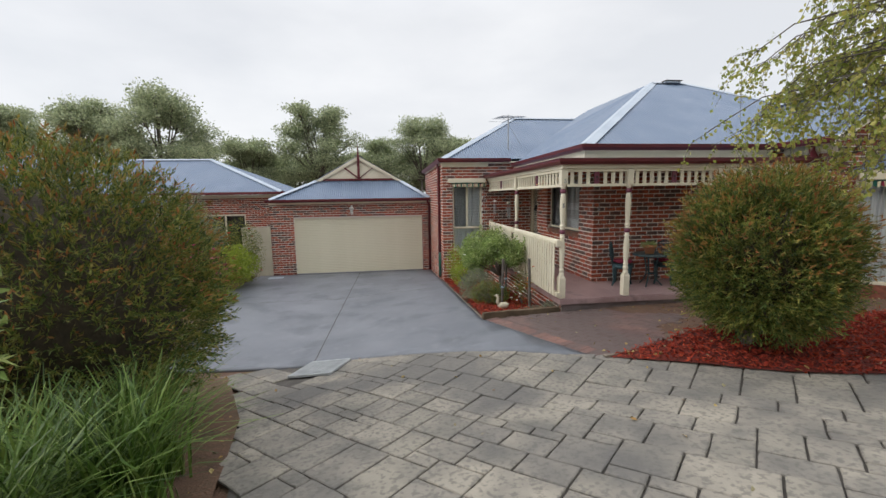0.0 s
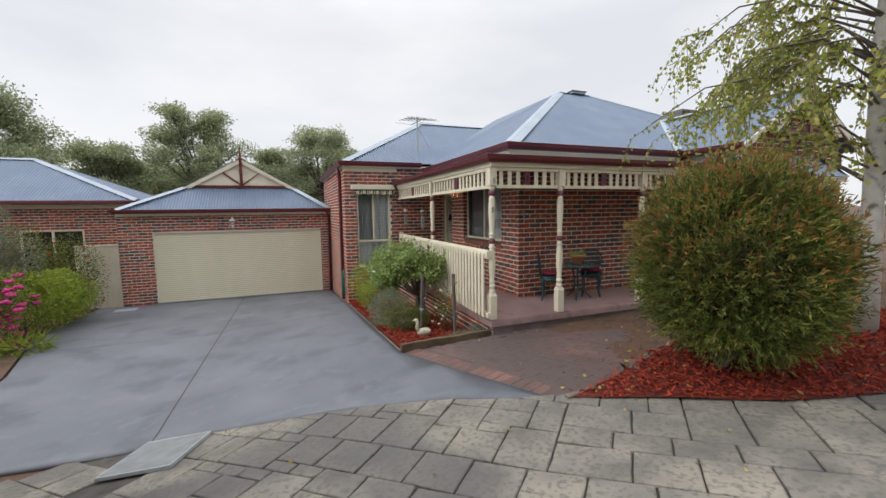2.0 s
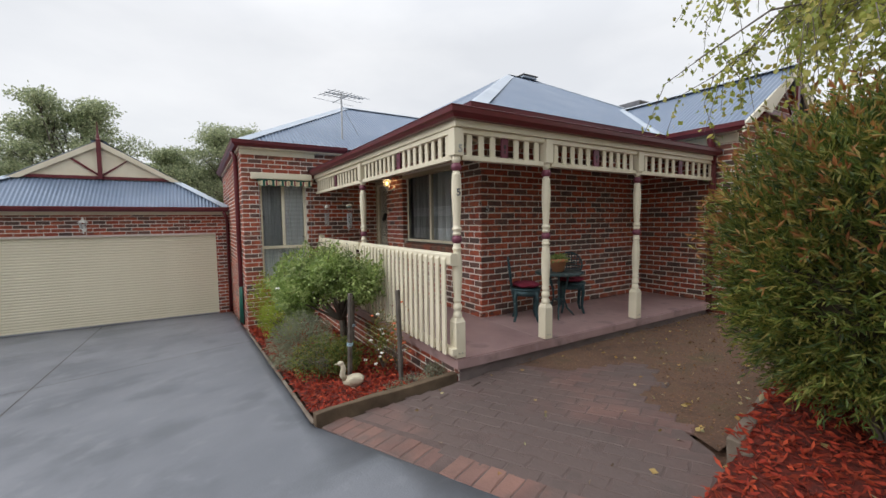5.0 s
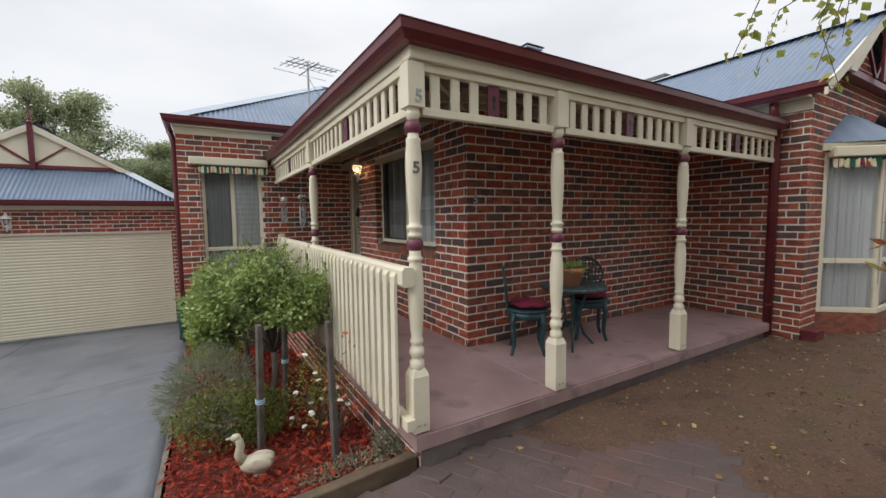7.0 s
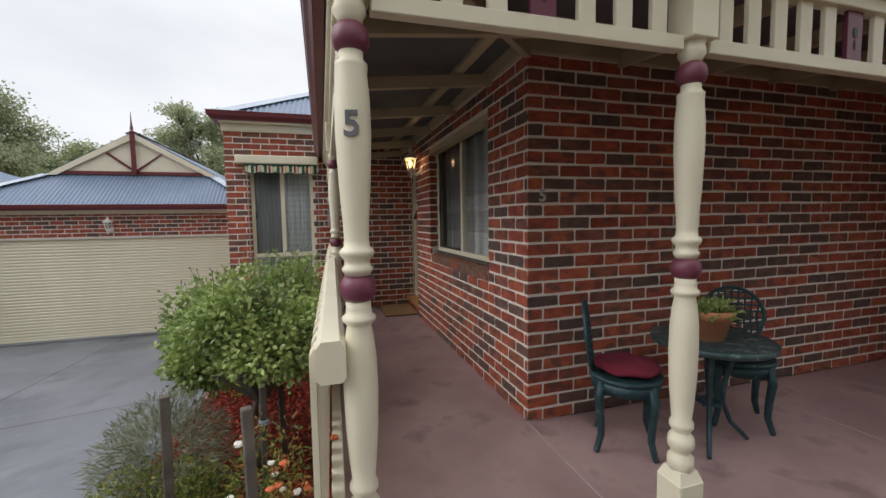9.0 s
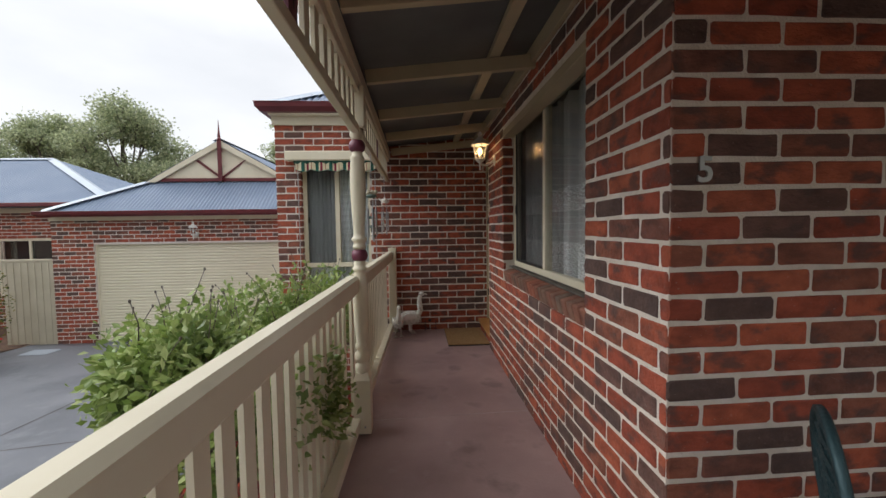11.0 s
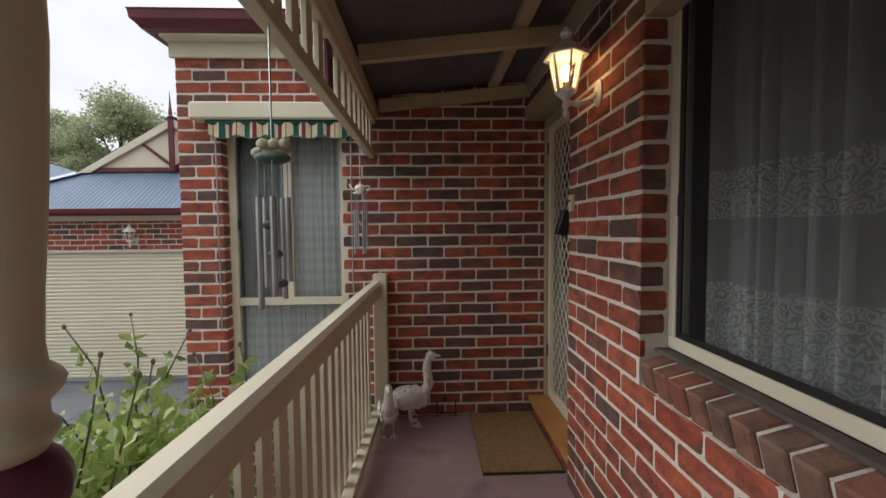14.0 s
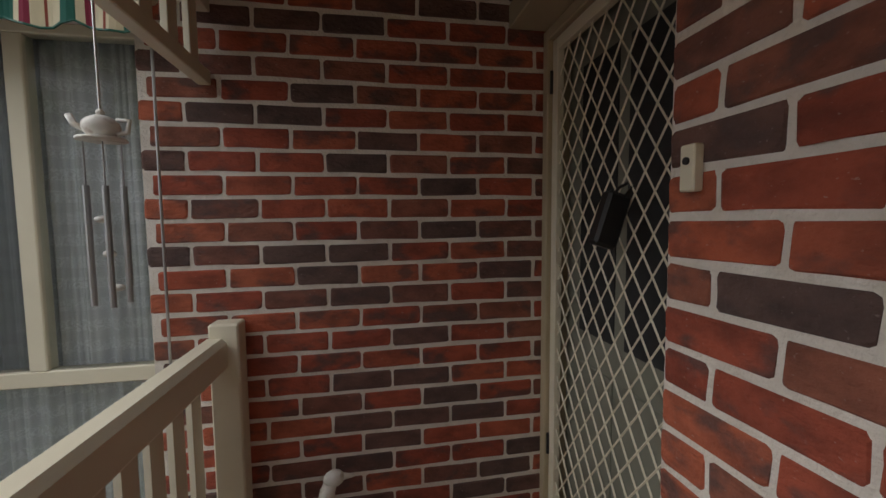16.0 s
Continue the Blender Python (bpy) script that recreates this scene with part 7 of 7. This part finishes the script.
e0, e1, ef, eb, rz, ry = -19.3, -8.4, 9.55, 14.9, 3.62, 12.2
RQ = [((e0, ef, 2.1), (e1, ef, 2.1), (e1 - 3.6, ry, rz), (-15.4, ry, rz)), ((e1, ef, 2.1), (e1, eb, 2.1), (e1 - 3.6, ry, rz)), ((e1, eb, 2.1), (e0, eb, 2.1), (-15.4, ry, rz), (e1 - 3.6, ry, rz)),
      ((-24, 4.6, 2.1), (-15.2, 4.6, 2.1), (-18.6, 8.2, 3.8), (-20, 8.2, 3.8)), ((-15.2, 4.6, 2.1), (-15.2, 11.2, 2.1), (-18.6, 11.6, 3.8), (-18.6, 8.2, 3.8))]
for qd in RQ:
    part("roof", roof_plane(bmesh.new(), qd, 0.09), M_ROOF, nb)
for a, b in (((e1, ef, 2.12), (e1 - 3.6, ry, rz)), ((-15.4, ry, rz), (e1 - 3.6, ry, rz)), ((-15.2, 4.6, 2.12), (-18.6, 8.2, 3.8))):
    a, b = Vector(a), Vector(b)
    side = (b - a).cross(Vector((0, 0, 1))).normalized() * 0.15
    bm = bmesh.new()
    for sg in (-1, 1):
        bm.faces.new([bm.verts.new(p) for p in (a + Vector((0, 0, 0.04)), b + Vector((0, 0, 0.04)), b + side * sg - Vector((0, 0, 0.03)), a + side * sg - Vector((0, 0, 0.03)))])
    part("ridge_cap", bm, M_ROOFCAP, nb)
part("gutter", boxed(-15.2, e1 + 0.04, ef - 0.1, ef, 2.0, 2.1, 0.01), M_MAROON, nb, "maroon gutter")
part("gutter", boxed(e1, e1 + 0.1, ef, 14.8, 2.0, 2.1, 0.01), M_MAROON, nb, "maroon gutter")
part("fascia", boxed(-15.2, NX1, NY - 0.03, NY - 0.004, 1.86, 1.99, 0.003), M_CREAM, nb)
part("wall", boxed(-23.5, -15.4, 4.9, 9.8, -1.1, 2.0, 0), M_BRICKS, nb)
part("porch_roof", roof_plane(bmesh.new(), ((-15.1, 8.3, 1.55), (-12.6, 8.3, 1.55), (-12.6, 9.88, 1.85), (-15.1, 9.88, 1.85))), M_ROOF, nb)
part("porch_gutter", boxed(-15.1, -12.55, 8.2, 8.3, 1.45, 1.56, 0.01), M_MAROON, nb)
part("porch_post", boxed(-12.75, -12.65, 8.35, 8.45, -1.1, 1.46, 0.006), M_CREAM, nb)
fe = thing("side_fence", (-8.75, 7.85, -1.0), "cream steel side gate between the houses", "fence")
part("panel", boxed(-9.5, -8.49, 7.82, 7.85, -1.08, 0.74, 0.004), M_CREAMFENCE, fe)
for k in range(7):
    part("rib", boxed(-9.45 + k * 0.14, -9.41 + k * 0.14, 7.805, 7.82, -1.06, 0.72, 0.003), M_CREAMFENCE, fe)
part("top_rail", boxed(-9.5, -8.49, 7.80, 7.87, 0.741, 0.79, 0.004), M_CREAMFENCE, fe)

# coiled green hose on the side wall
hs = thing("garden_hose", (-2.62, 4.35, -0.6), "green garden hose hanging at the wall corner", "hose")
bm = bmesh.new()
for k in range(4):
    x = -2.61 - 0.014 * k
    tube(bm, [(x, 4.25 + 0.02 * k, -0.62 + 0.03 * k), (x - 0.01, 4.22, -0.2), (x, 4.28, 0.12 - 0.01 * k), (x, 4.36, -0.2), (x - 0.01, 4.34 + 0.01 * k, -0.6)], 0.011, 6)
part("coil", bm, M_GREENPIPE, hs, smooth=True)
part("hook", rod(bmesh.new(), (-2.55, 4.29, 0.10), (-2.66, 4.29, 0.11), 0.008, seg=6), M_METAL, hs)


# ---- statues ----
def goose(at, turn, size, material, label, stone=True, neck_up=1.0):
    bm = bmesh.new()
    ball(bm, (0, 0, 0.11 if stone else 0.20), 0.1, (0.75, 1.35, 0.8), 16)
    for v in bm.verts:
        if v.co.y > 0.08:
            v.co.z += (v.co.y - 0.08) * 0.55
            v.co.x *= 0.7
    z = 0.11 if stone else 0.20
    tube(bm, [(0, -0.09, z + 0.02), (0, -0.135, z + 0.09), (0, -0.12, z + 0.16 * neck_up), (0, -0.125, z + 0.20 * neck_up), (0, -0.14, z + 0.225 * neck_up)], 0.042, 12, 0.024)
    ball(bm, (0, -0.15, z + 0.235 * neck_up), 0.033, (0.85, 1.2, 0.95), 12)
    tube(bm, [(0, -0.175, z + 0.235 * neck_up), (0, -0.225, z + 0.228 * neck_up)], 0.015, 8, 0.006)
    for sx in (-1, 1):
        ball(bm, (0.062 * sx, 0.03, z + 0.02), 0.075, (0.28, 1.3, 0.7), 12)
        if stone:
            ball(bm, (0.03 * sx, -0.03, 0.015), 0.03, (0.9, 1.5, 0.5), 8)
        else:
            tube(bm, [(0.035 * sx, 0, z - 0.06), (0.04 * sx, 0.01, 0.1), (0.04 * sx, 0, 0.008)], 0.008, 6)
            for dx in (-0.03, 0, 0.03):
                tube(bm, [(0.04 * sx, 0, 0.01), (0.04 * sx + dx, -0.06, 0.006)], 0.006, 5)
    if not stone:
        q = random.Random(5)
        for k in range(5):
            for j in range(9):
                a = -2.6 + 5.2 * j / 8 + (0.3 if k % 2 else 0)
                yy = -0.09 + 0.05 * k
                rr = 0.1 * math.sqrt(max(0.05, 1 - (yy / 0.135) ** 2))
                ball(bm, (math.sin(a) * rr * 0.76, yy, z - math.cos(a) * -rr * 0.8), 0.022, (0.8, 1.1, 0.35) if abs(a) < 1 else (0.35, 1.1, 0.8), 6)
    else:
        ball(bm, (0, 0, 0.02), 0.05, (0.9, 1.3, 0.5), 10)
    bmesh.ops.transform(bm, matrix=pose(*at, 0, 0, turn) @ Matrix.Scale(size, 4), verts=bm.verts[:])
    return tagged(part("goose_statue", bm, material, smooth=True), label, "statue", "goose statues")


goose((-2.05, -0.57, ground_z(-2.05, -0.57) + 0.02), -108, 0.80, M_GOOSE, "small cream stone goose statue on red mulch")
goose((-1.04, 3.74, 0.0), 8, 0.88, M_ENAMEL, "small white enamelled metal goose by the railing", False, 1.0)
goose((-0.89, 3.89, 0.0), 105, 1.0, M_ENAMEL, "larger white metal goose planter by the brick wall", False, 1.25)

# ---- verandah furniture ----
def iron_chair(at, turn, label):
    m = pose(*at, 0, 0, turn)
    ob = thing("iron_chair", at, label, "chair", "cast iron chairs")
    ob.matrix_basis = Matrix.Translation(at)
    part("seat", lathe(bmesh.new(), [(0.0, 0.415), (0.19, 0.415), (0.205, 0.425), (0.205, 0.44), (0.19, 0.447), (0.0, 0.445)], 20, m), M_IRON, ob, smooth=True)
    part("apron", lathe(bmesh.new(), [(0.188, 0.35), (0.195, 0.415), (0.185, 0.415), (0.178, 0.35)], 20, m), M_IRON, ob, "pierced iron apron", smooth=True)
    for a in (45, 135, 225, 315):
        c, s = math.cos(radians(a)), math.sin(radians(a))
        pts = [m @ Vector((c * r, s * r, z)) for r, z in ((0.18, 0.42), (0.205, 0.32), (0.19, 0.2), (0.185, 0.1), (0.215, 0.02), (0.225, 0.006))]
        part("leg", tube(bmesh.new(), pts, 0.028, 8, 0.014), M_IRON, ob, smooth=True)
    bm = bmesh.new()
    ring = [m @ Vector((0.19 * math.sin(t) * (1.0 if math.cos(t) < 0.2 else 0.95), 0.185 + 0.05 * (0.5 - 0.5 * math.cos(t)) , 0.655 - 0.20 * math.cos(t))) for t in [6.28318 * k / 28 for k in range(29)]]
    tube(bm, ring, 0.013, 6)
    part("back_hoop", bm, M_IRON, ob, smooth=True)
    bm = bmesh.new()
    for k in range(-4, 5):
        x = k * 0.04
        h = 0.195 * math.sqrt(max(0.02, 1 - (x / 0.19) ** 2))
        tube(bm, [m @ Vector((x, 0.2 - 0.0 * h, 0.655 - h)), m @ Vector((x * 0.9, 0.21, 0.655)), m @ Vector((x, 0.225, 0.655 + h))], 0.007, 5)
    for k in range(-4, 5):
        z = k * 0.042
        h = 0.185 * math.sqrt(max(0.02, 1 - (z / 0.2) ** 2))
        tube(bm, [m @ Vector((-h, 0.208 + z * 0.12, 0.655 + z)), m @ Vector((0, 0.216 + z * 0.12, 0.655 + z)), m @ Vector((h, 0.208 + z * 0.12, 0.655 + z))], 0.007, 5)
    part("back_lattice", bm, M_IRON, ob, "pierced iron lattice")
    return ob


def cushion(at, label):
    bm = bmesh.new()
    ball(bm, (at[0], at[1], at[2] + 0.04), 0.185, (1, 1, 0.24), 24)
    for v in bm.verts:
        d = Vector((v.co.x - at[0], v.co.y - at[1], 0))
        a = math.atan2(d.y, d.x)
        v.co.z += 0.008 * math.cos(6 * a) * (d.length / 0.18) - 0.022 * math.exp(-(d.length / 0.04) ** 2) * (1 if v.co.z > at[2] + 0.04 else 0)
    ob = tagged(part("seat_cushion", bm, M_CUSHION, smooth=True), label, "cushion", "chair cushions")
    return ob


iron_chair((0.42, -0.42, 0.0), 52, "dark green cast iron chair with a round pierced back")
cushion((0.43, -0.42, 0.447), "round crimson seat cushion on the iron chair")
iron_chair((1.32, -0.42, 0.0), -40, "dark green cast iron chair behind the small table")
cushion((1.32, -0.42, 0.447), "round crimson seat cushion on the iron chair")
tb = thing("iron_table", (0.92, -0.55, 0), "small round dark green cast iron table", "table")
tx, ty = 0.92, -0.55
TM = Matrix.Translation((tx, ty, -0.065))
part("tabletop", lathe(bmesh.new(), [(0.0, 0.675), (0.29, 0.675), (0.31, 0.665), (0.325, 0.675), (0.325, 0.70), (0.31, 0.706), (0.0, 0.703)], 28, TM), M_TABLETOP, tb, "worn and chipped pierced top", smooth=True)
bm = bmesh.new()
for ringr, cnt in ((0.1, 8), (0.19, 14), (0.26, 20)):
    for k in range(cnt):
        a = 6.28318 * k / cnt
        ball(bm, (tx + ringr * math.cos(a), ty + ringr * math.sin(a), 0.6395), 0.014, (1, 1, 0.15), 6)
part("piercings", bm, M_BLACK, tb)
for a in (222, 342, 102):
    c, s = math.cos(radians(a)), math.sin(radians(a))
    pts = [(tx + c * r, ty + s * r, z) for r, z in ((0.15, 0.61), (0.13, 0.5), (0.09, 0.37), (0.08, 0.25), (0.13, 0.12), (0.21, 0.04), (0.235, 0.01))]
    part("leg", tube(bmesh.new(), pts, 0.017, 7, 0.012), M_IRON, tb, smooth=True)
part("leg_ring", lathe(bmesh.new(), [(0.06, 0.30), (0.075, 0.31), (0.06, 0.32)], 12, TM), M_IRON, tb)
pot = thing("flower_pot", (0.88, -0.57, 0.641), "terracotta flower pot with a low green plant", "flower pot")
PM = Matrix.Translation((0.88, -0.57, 0.641))
part("pot", lathe(bmesh.new(), [(0.075, 0.0), (0.112, 0.13), (0.122, 0.13), (0.127, 0.175), (0.117, 0.178), (0.108, 0.15), (0.02, 0.148)], 20, PM), M_TERRA, pot, smooth=True)
p, d = blob_points(420, (0.88, -0.57, 0.815), (0.13, 0.13, 0.05), 0.3, 3, 0.8, -0.6, 9)
tagged(leaves("leaves", p, d, 0.045, 0.018, M_LEAF_ROSE, pot, spread=0.8), kind="stuff")

# doormat, boot scraper
mt = thing("doormat", (-0.2, 3.82, 0), "brown coir doormat with a black rubber edge", "doormat")
part("backing", boxed(-0.455, 0.025, 3.26, 4.02, 0.0, 0.008, 0.002), M_BLACK, mt)
for k in range(30):
    x = -0.453 + k * 0.0157
    part("rib", boxed(x, x + 0.0145, 3.268, 4.012, 0.008, 0.020, 0.003), M_COIR, mt)
bs = thing("boot_scraper", (-0.62, 4.0, 0), "small black iron boot scraper by the wall", "boot scraper")
for x in (-0.70, -0.56):
    part("upright", rod(bmesh.new(), (x, 4.0, 0), (x, 4.0, 0.13), 0.006, seg=6), M_BLACK, bs)
part("bar", rod(bmesh.new(), (-0.70, 4.0, 0.03), (-0.56, 4.0, 0.03), 0.006, seg=6), M_BLACK, bs)
part("knob", ball(bmesh.new(), (-0.64, 4.02, 0.13), 0.02, (1, 0.6, 1), 8), M_BLACK, bs)


# ---- wind chimes ----
def chime(at, n, r, length, label, topper, hang):
    x, y, z = at
    ob = thing("wind_chime", at, label, "wind chime", "wind chimes")
    part("hanging_cord", rod(bmesh.new(), (x, y, z + 0.03), (x, y, hang), 0.0025, seg=5), M_METAL, ob)
    if topper == "teapot":
        bm = ball(bmesh.new(), (x, y, z + 0.025), 0.032, (1.1, 1, 0.8), 12)
        tube(bm, [(x - 0.03, y, z + 0.02), (x - 0.05, y, z + 0.03), (x - 0.06, y, z + 0.05)], 0.007, 6)
        tube(bm, [(x + 0.03, y, z + 0.04), (x + 0.055, y, z + 0.04), (x + 0.05, y, z + 0.015), (x + 0.03, y, z + 0.01)], 0.005, 6)
        ball(bm, (x, y, z + 0.055), 0.008, (1, 1, 1), 6)
        lathe(bm, [(0.045, -0.004), (0.045, 0.002)], 12, Matrix.Translation((x, y, z)))
        part("teapot", bm, M_ENAMEL, ob, "little white teapot", smooth=True)
    else:
        bm = ball(bmesh.new(), (x, y, z), 0.046, (1, 0.8, 0.35), 12)
        part("base", bm, M_GREENPATINA, ob, "green leafy base", smooth=True)
        bm = bmesh.new()
        for k in range(9):
            ball(bm, (x - 0.036 + 0.009 * k, y + 0.012 * math.sin(k * 2.1), z + 0.014 + 0.010 * (k % 3)), 0.015, (1.2, 0.8, 0.9), 8)
        part("carving", bm, M_GOOSE, ob, "grey carved birds", smooth=True)
    for k in range(n):
        a = 6.28318 * k / n
        px, py = x + r * math.cos(a), y + r * math.sin(a)
        L = length * (0.72 + 0.28 * ((k * 3) % n) / n)
        part("cord", rod(bmesh.new(), (px, py, z - 0.01), (px, py, z - 0.10), 0.0015, seg=4), M_METAL, ob)
        part("tube", rod(bmesh.new(), (px, py, z - 0.10), (px, py, z - 0.10 - L), 0.006 if topper == "teapot" else 0.008, seg=8), M_METAL, ob, smooth=False)
    for k in range(3):
        zz = z - 0.17 - 0.075 * k
        bm = ball(bmesh.new(), (x + 0.012 * (k - 1), y, zz), 0.012 if topper == "teapot" else 0.017, (1.2, 0.9, 0.7), 8)
        part("charm", bm, M_ENAMEL if topper == "teapot" else M_GREENPATINA, ob, smooth=True)
    return ob


M_GREENPATINA = mat("green_patina", [(0.05, 0.11, 0.09), (0.14, 0.18, 0.16)], 0.7, scale=20, bump=0.4)
chime((-1.15, 3.43, 1.63), 6, 0.036, 0.30, "small wind chime with a white teapot under the frieze", "teapot", 1.935)
chime((-1.15, 2.08, 1.60), 5, 0.036, 0.30, "large wind chime with carved birds and steel tubes", "birds", 1.935)

# ---- fallen leaves ----
q = random.Random(99)


def litter(name, poly, n, size, label, material=None):
    xs, ys = [p[0] for p in poly], [p[1] for p in poly]
    pts = []
    while len(pts) < n:
        x, y = q.uniform(min(xs), max(xs)), q.uniform(min(ys), max(ys))
        if inside(poly, x, y):
            pts.append((x, y, ground_z(x, y) + 0.014 + (mound2(x, y) + 0.02 if inside(BED2, x, y) else 0)))
    d = np.random.default_rng(n).normal(0, 1, (n, 3)) * np.array([1, 1, 0.12])
    ob = leaves(name, np.array(pts), d, size, size * 0.62, material or M_FALLEN, fold=0.12, spread=0.05)
    return tagged(ob, label, "leaves", kind="stuff")


litter("fallen_leaves", LAWN, 420, 0.045, "scattered brown and yellow fallen leaves on soil")
litter("fallen_twigs", LAWN, 11000, 0.017, "small brown leaf litter on the bare lawn", M_LITTER)
litter("fallen_petals", [(-1.75, -0.5), (-1.25, -0.5), (-1.25, 0.9), (-1.75, 0.9)], 70, 0.03, "fallen white rose petals on red mulch", M_PETAL)
litter("fallen_leaves", PAVE, 70, 0.05, "few yellow fallen leaves on the paving")
litter("fallen_leaves", BED2, 160, 0.055, "pale fallen leaves on the red mulch")
litter("fallen_leaves", PATHP, 26, 0.045, "few fallen leaves on the brick path")
litter("fallen_leaves", BEDL, 500, 0.05, "brown fallen leaves under the bushes")

# ---- pieces of walls, paths and paving ----
for name, pieces, material in (("brick", PIECES, M_BRICK), ("sill_brick", SILL_BRICKS, M_SILLBRICK), ("paver", PAVERS, M_PAVER), ("path_brick", PATHB, M_PATH), ("path_brick", PATHE, M_PATHEDGE)):
    for host, me, t in pieces:
        if not me.materials:
            me.materials.append(material)
        ob = new(name, me)
        ob.parent = host
        ob.matrix_basis = t
